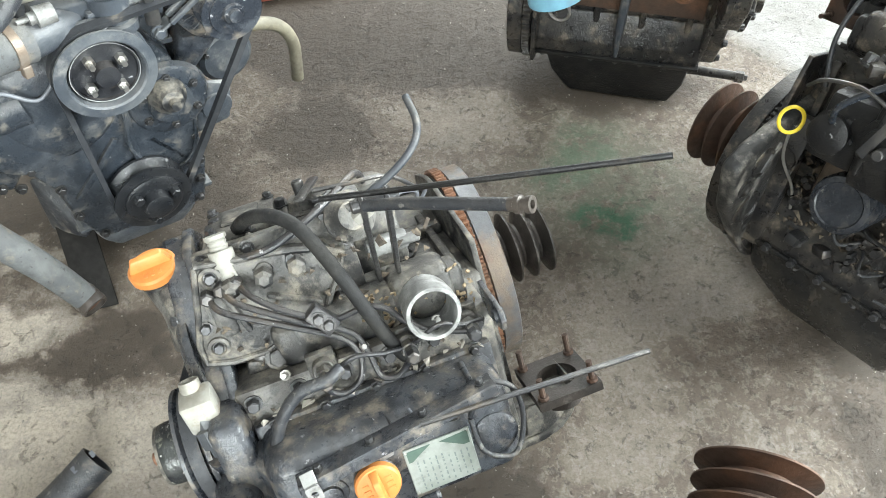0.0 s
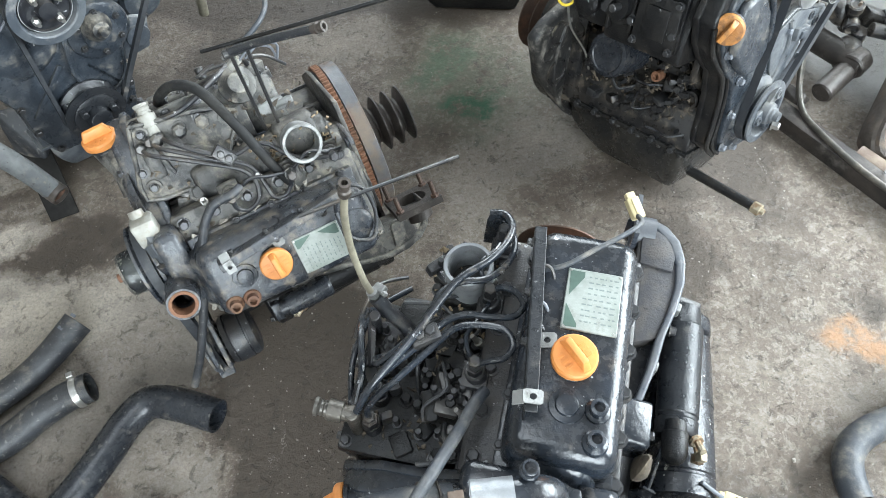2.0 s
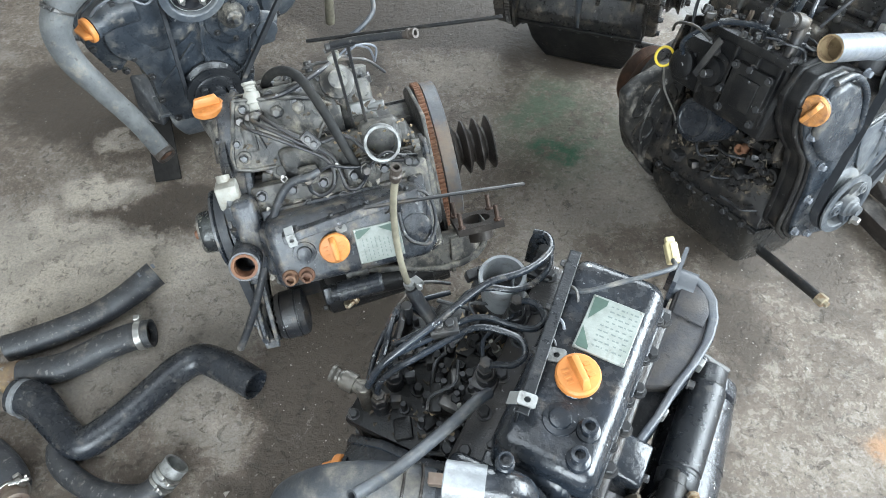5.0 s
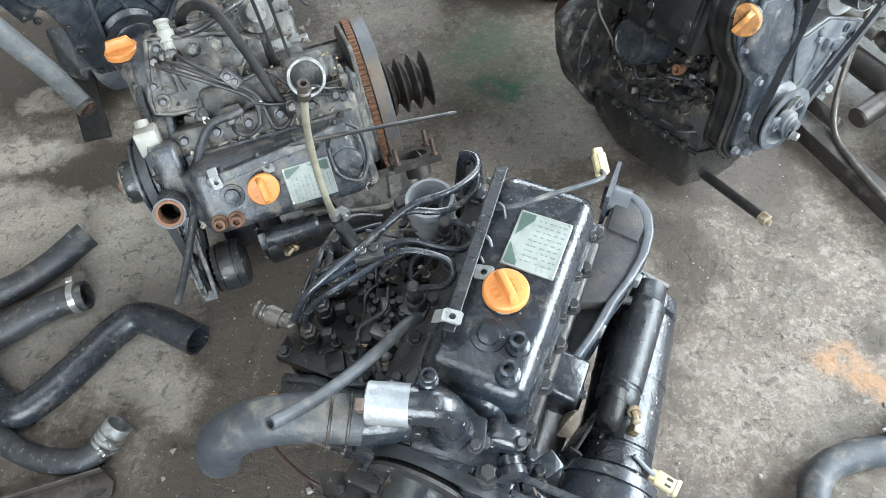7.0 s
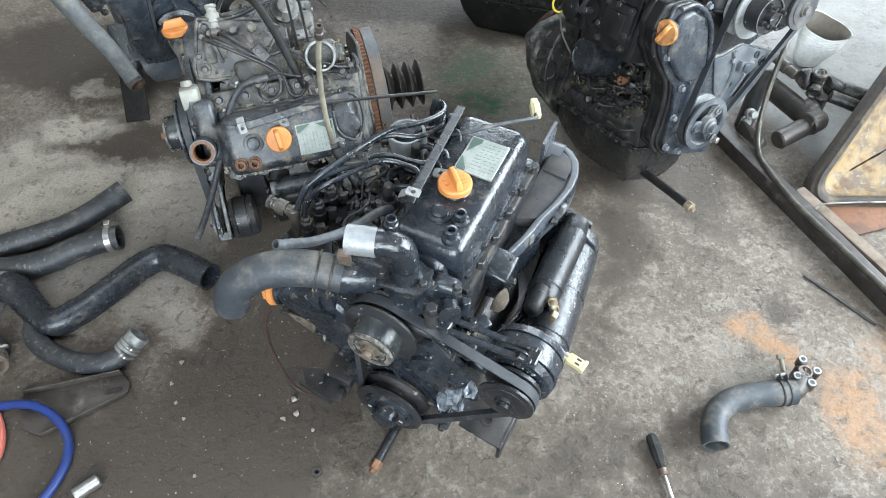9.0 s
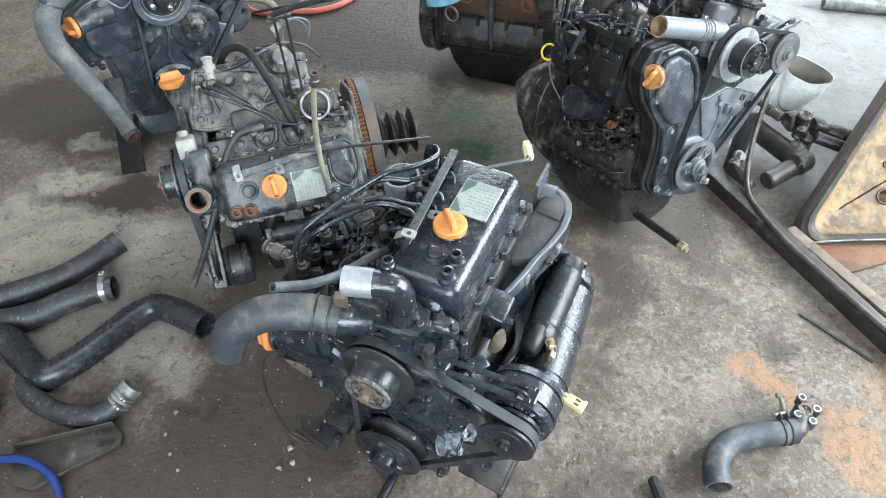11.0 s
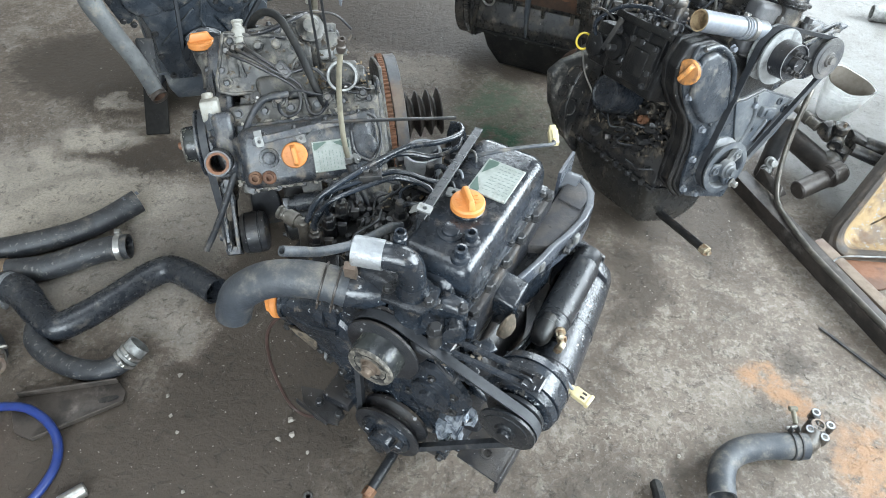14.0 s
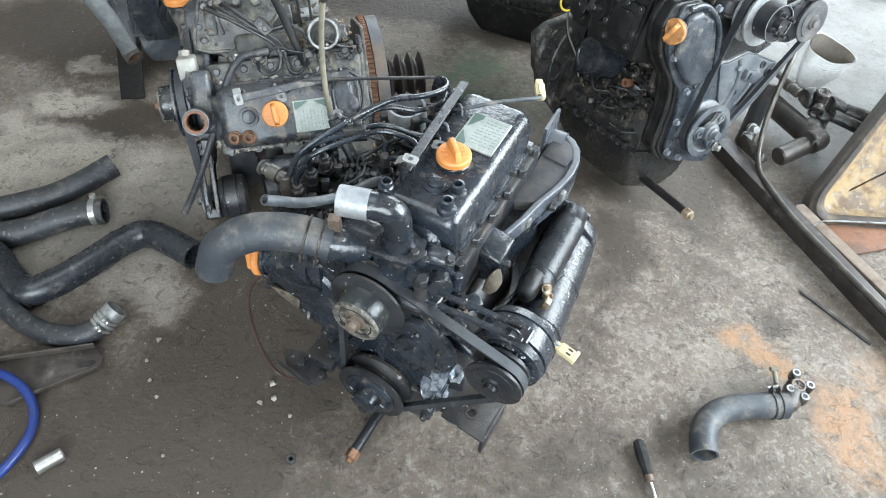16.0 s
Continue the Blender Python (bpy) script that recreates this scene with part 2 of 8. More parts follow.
strap_rubber = surface("oily_flat_black_rubber", (0.012, 0.012, 0.012), 0.7, second=(0.024, 0.023, 0.021), blotch=(24.0, 0.45, 0.6), dirt=(0.10, 0.085, 0.07), dirt_amount=0.2, dirt_scale=34.0, grain=0.5, spec=0.3)
belt_rubber = surface("v_belt_rubber", (0.020, 0.022, 0.026), 0.6, second=(0.036, 0.038, 0.042), dirt=DUST, dirt_amount=0.2, dirt_scale=30.0, grain=0.4)
cream_plastic = surface("yellowed_plastic", (0.56, 0.47, 0.27), 0.45, second=(0.45, 0.37, 0.20), dirt=(0.35, 0.27, 0.15), dirt_amount=0.15, grain=0.1)
white_plastic = surface("dirty_white_plastic", (0.32, 0.31, 0.275), 0.55, second=(0.20, 0.185, 0.155), dirt=(0.2, 0.16, 0.11), dirt_amount=0.4, dirt_scale=40.0, grain=0.2)
plate_white = surface("scuffed_white_label", (0.29, 0.31, 0.285), 0.5, 0.15, second=(0.21, 0.23, 0.205), dirt=(0.13, 0.125, 0.11), dirt_amount=0.38, dirt_scale=40.0, grain=0.2)
plate_green = surface("green_label_ink", (0.065, 0.108, 0.086), 0.5, grain=0.1)
plate_ink = surface("label_print", (0.16, 0.19, 0.18), 0.5, grain=0.1)
hose_cream = surface("dirty_cream_hose", (0.205, 0.185, 0.135), 0.6, second=(0.145, 0.13, 0.095), blotch=(30.0, 0.42, 0.6), dirt=(0.08, 0.068, 0.055), dirt_amount=0.42, grain=0.4)
blue_hose = surface("blue_air_hose", (0.014, 0.036, 0.17), 0.4, second=(0.010, 0.026, 0.12), dirt=(0.05, 0.05, 0.06), dirt_amount=0.3, grain=0.15)
red_hose = surface("faded_red_hose", (0.60, 0.16, 0.12), 0.45, second=(0.5, 0.13, 0.1), dirt=(0.3, 0.2, 0.17), dirt_amount=0.15, grain=0.15)
brass_nut = surface("dull_brass_terminal", (0.42, 0.36, 0.26), 0.42, 0.6, second=(0.30, 0.19, 0.11), blotch=(80.0, 0.45, 0.58), dirt=(0.08, 0.06, 0.045), dirt_amount=0.35, dirt_scale=60.0, grain=0.2)
copper = surface("copper_washer", (0.40, 0.215, 0.13), 0.45, 0.7, second=(0.22, 0.12, 0.075), dirt=(0.08, 0.06, 0.045), dirt_amount=0.4, dirt_scale=60.0, grain=0.2)
yellow_wire = surface("yellow_plastic_ring", (0.75, 0.55, 0.04), 0.4, dirt=(0.2, 0.14, 0.05), dirt_amount=0.15, grain=0.1)
yellow_paint = surface("peeling_yellow_paint", (0.26, 0.175, 0.082), 0.65, second=(0.115, 0.080, 0.054), blotch=(16.0, 0.42, 0.6), dirt=(0.12, 0.065, 0.038), dirt_amount=0.5, dirt_scale=20.0, chips=(0.20, 0.19, 0.18), chip_amount=0.7, grain=0.8)
blue_plastic = surface("pale_blue_plastic", (0.16, 0.36, 0.46), 0.4, second=(0.13, 0.3, 0.4), dirt=DUST, dirt_amount=0.2, grain=0.1)
red_brown_wire = surface("brown_wire", (0.068, 0.040, 0.034), 0.45, grain=0.1)
grey_wire = surface("grey_wire", (0.16, 0.17, 0.19), 0.5, dirt=DUST, dirt_amount=0.2, grain=0.1)
woven_white = surface("white_woven_sack", (0.86, 0.86, 0.84), 0.6, second=(0.68, 0.67, 0.64), dirt=(0.4, 0.37, 0.32), dirt_amount=0.12, grain=0.5, grain_scale=500.0)
rod_steel = surface("worn_dark_rod_steel", (0.085, 0.078, 0.068), 0.38, 0.5, second=(0.15, 0.135, 0.115), blotch=(40.0, 0.45, 0.6), dirt=(0.05, 0.04, 0.03), dirt_amount=0.4, dirt_scale=40.0, grain=0.4)
brown_dark = surface("oily_brown_steel", (0.046, 0.038, 0.033), 0.45, 0.3, second=(0.025, 0.022, 0.02), dirt=(0.2, 0.18, 0.16), dirt_amount=0.3, dirt_scale=20.0, grain=0.45)
sack_lining = surface("brown_sack_inside", (0.20, 0.175, 0.145), 0.8, second=(0.15, 0.125, 0.10), grain=0.5)
dark_crust = surface("dark_crusted_steel", (0.055, 0.044, 0.036), 0.7, second=(0.085, 0.066, 0.05), dirt=(0.13, 0.10, 0.08), dirt_amount=0.35, dirt_scale=30.0, grain=0.8)
edge_crust = surface("rust_crusted_edge", (0.040, 0.030, 0.023), 0.65, second=(0.085, 0.058, 0.036), blotch=(22.0, 0.46, 0.62), dirt=(0.23, 0.19, 0.14), dirt_amount=0.30, dirt_scale=24.0, grain=0.9)
bracket_brown = surface("worn_brown_bracket_steel", (0.075, 0.062, 0.053), 0.42, 0.3, second=(0.04, 0.034, 0.03), blotch=(22.0, 0.42, 0.6), dirt=(0.19, 0.16, 0.14), dirt_amount=0.35, dirt_scale=30.0, grain=0.5)
bright_silver = surface("silvery_glare_and_bare_metal", (0.36, 0.39, 0.43), 0.35, 0.4, second=(0.10, 0.12, 0.15), blotch=(60.0, 0.45, 0.6), dirt=(0.1, 0.09, 0.08), dirt_amount=0.2, grain=0.5)
debris_brown = surface("dry_brown_dirt", (0.13, 0.10, 0.07), 0.9, second=(0.07, 0.055, 0.04), blotch=(70.0, 0.42, 0.58), dirt=(0.24, 0.20, 0.15), dirt_amount=0.4, dirt_scale=60.0, grain=0.9)
debris = surface("dry_leaf_debris", (0.25, 0.185, 0.115), 0.8, second=(0.32, 0.25, 0.16), grain=0.6)
grit = surface("pale_grit", (0.33, 0.30, 0.26), 0.8, second=(0.22, 0.2, 0.17), grain=0.5)
# unseen walls and roof, kept dark to limit bounced light
wall_plaster = surface("assumed_wall_plaster", (0.27, 0.255, 0.23), 0.85, second=(0.2, 0.185, 0.165), blotch=(1.5, 0.4, 0.65), dirt=(0.16, 0.14, 0.12), dirt_amount=0.3, dirt_scale=2.0, grain=0.4)
roof_sheet = surface("assumed_dark_roof", (0.15, 0.15, 0.15), 0.7, 0.0, second=(0.10, 0.095, 0.09), blotch=(1.2, 0.4, 0.65), grain=0.2)


def concrete_material():
    """Oily workshop concrete: brown, with dark soaked and shaded areas, pale dry crusts with torn edges, a green spill,
    rust marks and a paler slab.
    """
    m = bpy.data.materials.new("oil_stained_concrete")
    m.use_nodes = True
    nt = m.node_tree
    b = nt.nodes["Principled BSDF"]
    co = nt.nodes.new("ShaderNodeTexCoord").outputs["Object"]

    def vec(op, a, v=None):
        n = nt.nodes.new("ShaderNodeVectorMath")
        n.operation = op
        nt.links.new(a, n.inputs[0])
        if v is not None and hasattr(v, "links"):
            nt.links.new(v, n.inputs[1])
        elif op == 'SCALE':
            n.inputs["Scale"].default_value = v
        elif v is not None:
            n.inputs[1].default_value = v
        return n.outputs[0]

    def total(a, c, k):
        n = nt.nodes.new("ShaderNodeMath")
        n.operation = 'MULTIPLY_ADD'
        nt.links.new(c, n.inputs[0])
        n.inputs[1].default_value = k
        nt.links.new(a, n.inputs[2])
        return n.outputs[0]

    def step(value, lo, hi):
        n = nt.nodes.new("ShaderNodeMapRange")
        n.interpolation_type = 'SMOOTHSTEP'
        n.inputs["From Min"].default_value, n.inputs["From Max"].default_value = lo, hi
        nt.links.new(value, n.inputs["Value"])
        return n.outputs[0]

    def noise_at(scale, detail=8.0, rough=0.65, distort=0.0, at=None):
        n = node(nt, "ShaderNodeTexNoise", Scale=scale, Detail=detail, Roughness=rough, Distortion=distort)
        nt.links.new(at or co, n.inputs["Vector"])
        return n

    warped = vec('ADD', co, vec('SCALE', vec('SUBTRACT', noise_at(5.0, 9.0, 0.7).outputs["Color"], (0.5, 0.5, 0.5)), 0.26))

    def spot(x, y, rx, ry, turn=0.0, lo=1.35, hi=0.4):
        mp = nt.nodes.new("ShaderNodeMapping")
        mp.vector_type = 'TEXTURE'
        mp.inputs["Location"].default_value = (x, y, 0)
        mp.inputs["Rotation"].default_value = (0, 0, radians(turn))
        mp.inputs["Scale"].default_value = (rx, ry, 1)
        nt.links.new(warped, mp.inputs["Vector"])
        ln = nt.nodes.new("ShaderNodeVectorMath")
        ln.operation = 'LENGTH'
        nt.links.new(mp.outputs[0], ln.inputs[0])
        return step(ln.outputs["Value"], lo, hi)

    # how dry the floor is, with some painted shade: noise pushed up and down by the patches
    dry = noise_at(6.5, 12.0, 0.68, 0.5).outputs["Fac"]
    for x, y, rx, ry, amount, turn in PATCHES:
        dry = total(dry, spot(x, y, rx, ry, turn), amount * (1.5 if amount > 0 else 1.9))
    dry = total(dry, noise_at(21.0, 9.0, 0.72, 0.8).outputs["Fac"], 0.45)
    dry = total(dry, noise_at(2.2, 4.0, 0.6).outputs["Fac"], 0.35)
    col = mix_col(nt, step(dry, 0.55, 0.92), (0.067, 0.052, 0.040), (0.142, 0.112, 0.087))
    pale = step(dry, 0.88, 1.10)
    col = mix_col(nt, calc(nt, 'MULTIPLY', pale, 0.9), col, (0.248, 0.214, 0.178))
    col = mix_col(nt, step(dry, 1.15, 1.75), col, (0.42, 0.365, 0.30))
    # crust flecks, pits and grains
    fleck = step(noise_at(26.0, 10.0, 0.75, 0.4).outputs["Fac"], 0.53, 0.585)
    col = mix_col(nt, calc(nt, 'MULTIPLY', calc(nt, 'MULTIPLY', fleck, step(dry, 0.55, 0.95)), 0.55), col, (0.262, 0.231, 0.201))
    pit = step(noise_at(42.0, 8.0, 0.72, 0.6).outputs["Fac"], 0.553, 0.622)
    col = mix_col(nt, calc(nt, 'MULTIPLY', pit, 0.50), col, (0.042, 0.035, 0.028))
    grain = step(noise_at(170.0, 6.0, 0.75).outputs["Fac"], 0.42, 0.66)
    col = mix_col(nt, calc(nt, 'MULTIPLY', grain, 0.36), col, (0.065, 0.056, 0.047))
    chip = step(noise_at(78.0, 6.0, 0.7, 0.5).outputs["Fac"], 0.53, 0.585)
    col = mix_col(nt, calc(nt, 'MULTIPLY', calc(nt, 'MULTIPLY', chip, step(dry, 0.55, 1.0)), 0.44), col, (0.300, 0.268, 0.237))
    crumb = step(noise_at(120.0, 3.0, 0.5).outputs["Fac"], 0.675, 0.70)
    col = mix_col(nt, calc(nt, 'MULTIPLY', crumb, 0.45), col, (0.36, 0.33, 0.28))
    # broad grey smears and fine pale scuffs
    smear = step(noise_at(3.4, 5.0, 0.6, 1.2).outputs["Fac"], 0.46, 0.66)
    col = mix_col(nt, calc(nt, 'MULTIPLY', calc(nt, 'MULTIPLY', smear, pale), 0.45), col, (0.178, 0.159, 0.138))
    for turn, seed in ((-38, 0.0), (62, 3.7)):
        mp = nt.nodes.new("ShaderNodeMapping")
        mp.inputs["Location"].default_value, mp.inputs["Rotation"].default_value, mp.inputs["Scale"].default_value = (seed, seed, 0), (0, 0, radians(turn)), (150.0, 7.0, 1.0)
        nt.links.new(warped, mp.inputs["Vector"])
        scuff = step(noise_at(1.0, 4.0, 0.55, 0.0, mp.outputs[0]).outputs["Fac"], 0.68, 0.74)
        scuff = calc(nt, 'MULTIPLY', scuff, step(noise_at(5.0 + seed * 0.2, 3.0, 0.5).outputs["Fac"], 0.52, 0.62))
        col = mix_col(nt, calc(nt, 'MULTIPLY', scuff, 0.4), col, (0.36, 0.335, 0.305))
    # drag marks
    mp = nt.nodes.new("ShaderNodeMapping")
    mp.inputs["Rotation"].default_value, mp.inputs["Scale"].default_value = (0, 0, radians(33)), (70.0, 5.0, 1.0)
    nt.links.new(warped, mp.inputs["Vector"])
    drag = step(noise_at(1.0, 5.0, 0.6, 0.0, mp.outputs[0]).outputs["Fac"], 0.62, 0.70)
    drag = calc(nt, 'MULTIPLY', drag, step(noise_at(4.0, 3.0, 0.5).outputs["Fac"], 0.5, 0.62))
    col = mix_col(nt, calc(nt, 'MULTIPLY', drag, 0.45), col, (0.31, 0.28, 0.24))
    for x, y, rx, ry, amount, tone, turn in STAINS:
        f = calc(nt, 'MULTIPLY', spot(x, y, rx, ry, turn, 1.3, 0.5), amount)
        f = calc(nt, 'MULTIPLY', f, step(noise_at(30.0, 9.0, 0.7).outputs["Fac"], 0.34, 0.56))
        col = mix_col(nt, f, col, tone)
    # paler slab towards the open north-east side
    dot = nt.nodes.new("ShaderNodeVectorMath")
    dot.operation = 'DOT_PRODUCT'
    dot.inputs[1].default_value = (0.75, 0.66, 0.0)
    nt.links.new(vec('ADD', co, vec('SCALE', vec('SUBTRACT', noise_at(7.0, 9.0, 0.7).outputs["Color"], (0.5, 0.5, 0.5)), 0.10)), dot.inputs[0])
    slab = step(dot.outputs["Value"], 1.26, 1.34)
    slab_col = mix_col(nt, step(noise_at(9.0, 9.0, 0.7).outputs["Fac"], 0.35, 0.7), (0.262, 0.257, 0.247), (0.20, 0.191, 0.180))
    slab_col = mix_col(nt, calc(nt, 'MULTIPLY', pit, 0.4), slab_col, (0.16, 0.15, 0.14))
    col = mix_col(nt, calc(nt, 'MULTIPLY', slab, 0.95), col, slab_col)
    nt.links.new(col, b.inputs["Base Color"])
    nt.links.new(calc(nt, 'ADD', 0.56, calc(nt, 'MULTIPLY', pale, 0.3)), b.inputs["Roughness"])
    b.inputs["Specular IOR Level"].default_value = 0.35
    height = calc(nt, 'ADD', calc(nt, 'MULTIPLY', noise_at(70.0, 8.0, 0.7).outputs["Fac"], 0.45), calc(nt, 'MULTIPLY', dry, 0.2))
    height = calc(nt, 'SUBTRACT', height, calc(nt, 'MULTIPLY', pit, 0.12))
    bump(nt, b, height, 0.85, 0.012)
    return m


# x, y, half sizes, push towards the pale (+) or the dark (-) tone, turn
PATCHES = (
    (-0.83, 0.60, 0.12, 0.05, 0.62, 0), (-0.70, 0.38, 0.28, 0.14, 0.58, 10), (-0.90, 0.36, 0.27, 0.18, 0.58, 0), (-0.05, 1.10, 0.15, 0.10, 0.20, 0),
    # (0.02, 0.12): oil and painted shade beside the black engine
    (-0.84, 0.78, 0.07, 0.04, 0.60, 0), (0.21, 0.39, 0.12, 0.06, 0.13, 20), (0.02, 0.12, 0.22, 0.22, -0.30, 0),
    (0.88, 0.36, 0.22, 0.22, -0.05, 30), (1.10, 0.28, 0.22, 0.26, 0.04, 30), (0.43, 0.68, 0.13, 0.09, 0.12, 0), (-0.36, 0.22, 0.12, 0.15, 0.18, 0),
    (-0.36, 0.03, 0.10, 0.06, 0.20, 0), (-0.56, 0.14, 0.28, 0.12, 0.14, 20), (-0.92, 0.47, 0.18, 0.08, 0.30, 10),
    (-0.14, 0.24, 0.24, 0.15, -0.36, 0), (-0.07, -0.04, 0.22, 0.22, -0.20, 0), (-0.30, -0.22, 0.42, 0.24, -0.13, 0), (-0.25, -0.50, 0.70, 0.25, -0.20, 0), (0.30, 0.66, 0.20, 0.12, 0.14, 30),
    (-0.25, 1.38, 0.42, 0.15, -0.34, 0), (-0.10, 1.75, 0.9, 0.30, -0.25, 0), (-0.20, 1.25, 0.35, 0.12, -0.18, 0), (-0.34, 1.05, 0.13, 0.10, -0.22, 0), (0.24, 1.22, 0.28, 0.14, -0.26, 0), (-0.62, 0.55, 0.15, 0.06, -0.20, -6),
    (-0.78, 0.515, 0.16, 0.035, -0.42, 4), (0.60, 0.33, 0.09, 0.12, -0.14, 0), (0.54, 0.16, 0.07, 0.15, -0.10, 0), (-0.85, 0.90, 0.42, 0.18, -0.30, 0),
    # (0.68, 0.66): shadow of the leaning oily engine, put into the floor tone
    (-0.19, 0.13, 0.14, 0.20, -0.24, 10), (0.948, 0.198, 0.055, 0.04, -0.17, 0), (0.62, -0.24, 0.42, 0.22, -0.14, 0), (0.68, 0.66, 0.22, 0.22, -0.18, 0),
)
# x, y, half sizes, strength, tone, turn
GREEN, RUSTY = (0.030, 0.105, 0.058), (0.30, 0.165, 0.085)
STAINS = (
    (0.25, 0.88, 0.20, 0.18, 0.40, (0.12, 0.145, 0.105), 0), (0.245, 0.835, 0.085, 0.038, 0.85, GREEN, 10), (0.19, 0.97, 0.10, 0.05, 0.4, GREEN, 30),
    (0.905, 0.122, 0.075, 0.040, 0.85, RUSTY, -20), (0.965, 0.085, 0.05, 0.03, 0.7, RUSTY, -30), (1.06, -0.03, 0.08, 0.11, 0.75, RUSTY, 0), (1.17, 0.10, 0.06, 0.08, 0.55, RUSTY, 20),
)
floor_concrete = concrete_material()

# ---------------------------------------------------------------- shape helpers
class Shape:
    """Collects vertices and faces of one mesh."""

    def __init__(self):
        self.v, self.f = [], []

    def add(self, verts, faces):
        n = len(self.v)
        self.v += [tuple(p) for p in verts]
        self.f += [tuple(i + n for i in face) for face in faces]
        return self

    def bm(self, bm):
        bm.verts.index_update()
        self.add([v.co[:] for v in bm.verts], [[v.index for v in f.verts] for f in bm.faces])
        bm.free()
        return self

    def hull(self, points, bevel=0.0, seg=2, cuts=0, rough=0.0, rough_scale=18.0):
        bm = bmesh.new()
        for p in points:
            bm.verts.new(p)
        done = bmesh.ops.convex_hull(bm, input=bm.verts)
        bmesh.ops.delete(bm, geom=[g for g in done["geom_interior"] if isinstance(g, bmesh.types.BMVert)], context='VERTS')
        bmesh.ops.dissolve_limit(bm, angle_limit=0.02, verts=bm.verts[:], edges=bm.edges[:])
        if bevel:
            bmesh.ops.bevel(bm, geom=bm.edges[:], offset=bevel, segments=seg, profile=0.5, affect='EDGES', clamp_overlap=True)
        if cuts:
            bmesh.ops.triangulate(bm, faces=[f for f in bm.faces if len(f.verts) > 4])
            bmesh.ops.subdivide_edges(bm, edges=bm.edges[:], cuts=cuts, use_grid_fill=True)
        if rough:
            for v in bm.verts:
                v.co += noise.noise_vector(v.co * rough_scale) * rough
        return self.bm(bm)

    def box(self, lo, hi, bevel=0.003, seg=2, cuts=0, rough=0.0):
        return self.hull([(x, y, z) for x in (lo[0], hi[0]) for y in (lo[1], hi[1]) for z in (lo[2], hi[2])], bevel, seg, cuts, rough)

    def slab(self, m, size, bevel=0.002, seg=2):
        """A box of that size, centred in the pose m."""
        s = Shape().box([-a / 2 for a in size], [a / 2 for a in size], bevel, seg)
        return self.add([m @ Vector(p) for p in s.v], s.f)

    def prism(self, outline, axis, a, b, bevel=0.002, seg=2):
        """A flat outline, pushed along an axis from a to b."""
        put = {"x": lambda p, h: (h, p[0], p[1]), "y": lambda p, h: (p[0], h, p[1]), "z": lambda p, h: (p[0], p[1], h)}[axis]
        bm = bmesh.new()
        low = [bm.verts.new(put(p, a)) for p in outline]
        high = [bm.verts.new(put(p, b)) for p in outline]
        n = len(outline)
        bm.faces.new(low), bm.faces.new(high)
        for i in range(n):
            bm.faces.new((low[i], low[(i + 1) % n], high[(i + 1) % n], high[i]))
        bmesh.ops.recalc_face_normals(bm, faces=bm.faces[:])
        if bevel:
            edges = [e for e in bm.edges if len(e.link_faces) == 2 and e.calc_face_angle(0) > 0.6]
            bmesh.ops.bevel(bm, geom=edges, offset=bevel, segments=seg, profile=0.5, affect='EDGES', clamp_overlap=True)
        return self.bm(bm)

    def lathe(self, p, d, profile, seg=28, closed=True):
        """A profile of (distance along d, radius), turned round the axis through p."""
        d = Vector(d).normalized()
        u = d.orthogonal().normalized()
        w = d.cross(u)
        verts, faces, rings = [], [], []
        for h, r in profile:
            c = Vector(p) + d * h
            if r <= 1e-6:
                rings.append([len(verts)])
                verts.append(c)
            else:
                rings.append(list(range(len(verts), len(verts) + seg)))
                verts += [c + (u * math.cos(2 * math.pi * i / seg) + w * math.sin(2 * math.pi * i / seg)) * r for i in range(seg)]
        for a, b in zip(rings, rings[1:]):
            for i in range(seg):
                j = (i + 1) % seg
                if len(a) == 1 and len(b) > 1:
                    faces.append((a[0], b[j], b[i]))
                elif len(b) == 1 and len(a) > 1:
                    faces.append((a[i], a[j], b[0]))
                elif len(a) > 1:
                    faces.append((a[i], a[j], b[j], b[i]))
        for ring, flip in ((rings[0], True), (rings[-1], False)):
            if closed and len(ring) > 1:
                faces.append(tuple(reversed(ring)) if flip else tuple(ring))
        return self.add(verts, faces)

    def cyl(self, p0, p1, r, r1=None, seg=20, bevel=0.0015):
        p0, p1 = Vector(p0), Vector(p1)
        n, r1 = (p1 - p0).length, r if r1 is None else r1
        b = min(bevel, r * 0.4, n * 0.4)
        return self.lathe(p0, p1 - p0, ((0, r - b), (b, r), (n - b, r1), (n, r1 - b)), seg)

    def pipe(self, p0, p1, r, wall=0.003, seg=28):
        """A straight hollow pipe, open at p1."""
        p0, p1 = Vector(p0), Vector(p1)
        n = (p1 - p0).length
        return self.lathe(p0, p1 - p0, ((0, r), (n - 0.001, r), (n, r - 0.001), (n, r - wall), (n * 0.1, r - wall), (n * 0.1, 0)), seg)

    def tube(self, points, r, seg=12, sub=6, wall=0.0, radii=None, wobble=0.0):
        """A round hose or rod along a smooth line through the points; wall: hollow, open ends of that thickness."""
        pts = smooth_line(points, sub)
        if wobble:
            pts = [p + noise.noise_vector(p * 9.0) * wobble for p in pts]
        n = len(pts)
        rad = [r] * n if radii is None else [float(v) for v in np.interp(np.linspace(0, 1, n), np.linspace(0, 1, len(radii)), radii)]
        ways = [(pts[min(i + 1, n - 1)] - pts[max(i - 1, 0)]).normalized() for i in range(n)]
        side = ways[0].orthogonal().normalized()
        verts, faces = [], []
        for p, w, q in zip(pts, ways, rad):
            side = (side - w * side.dot(w)).normalized()
            other = w.cross(side)
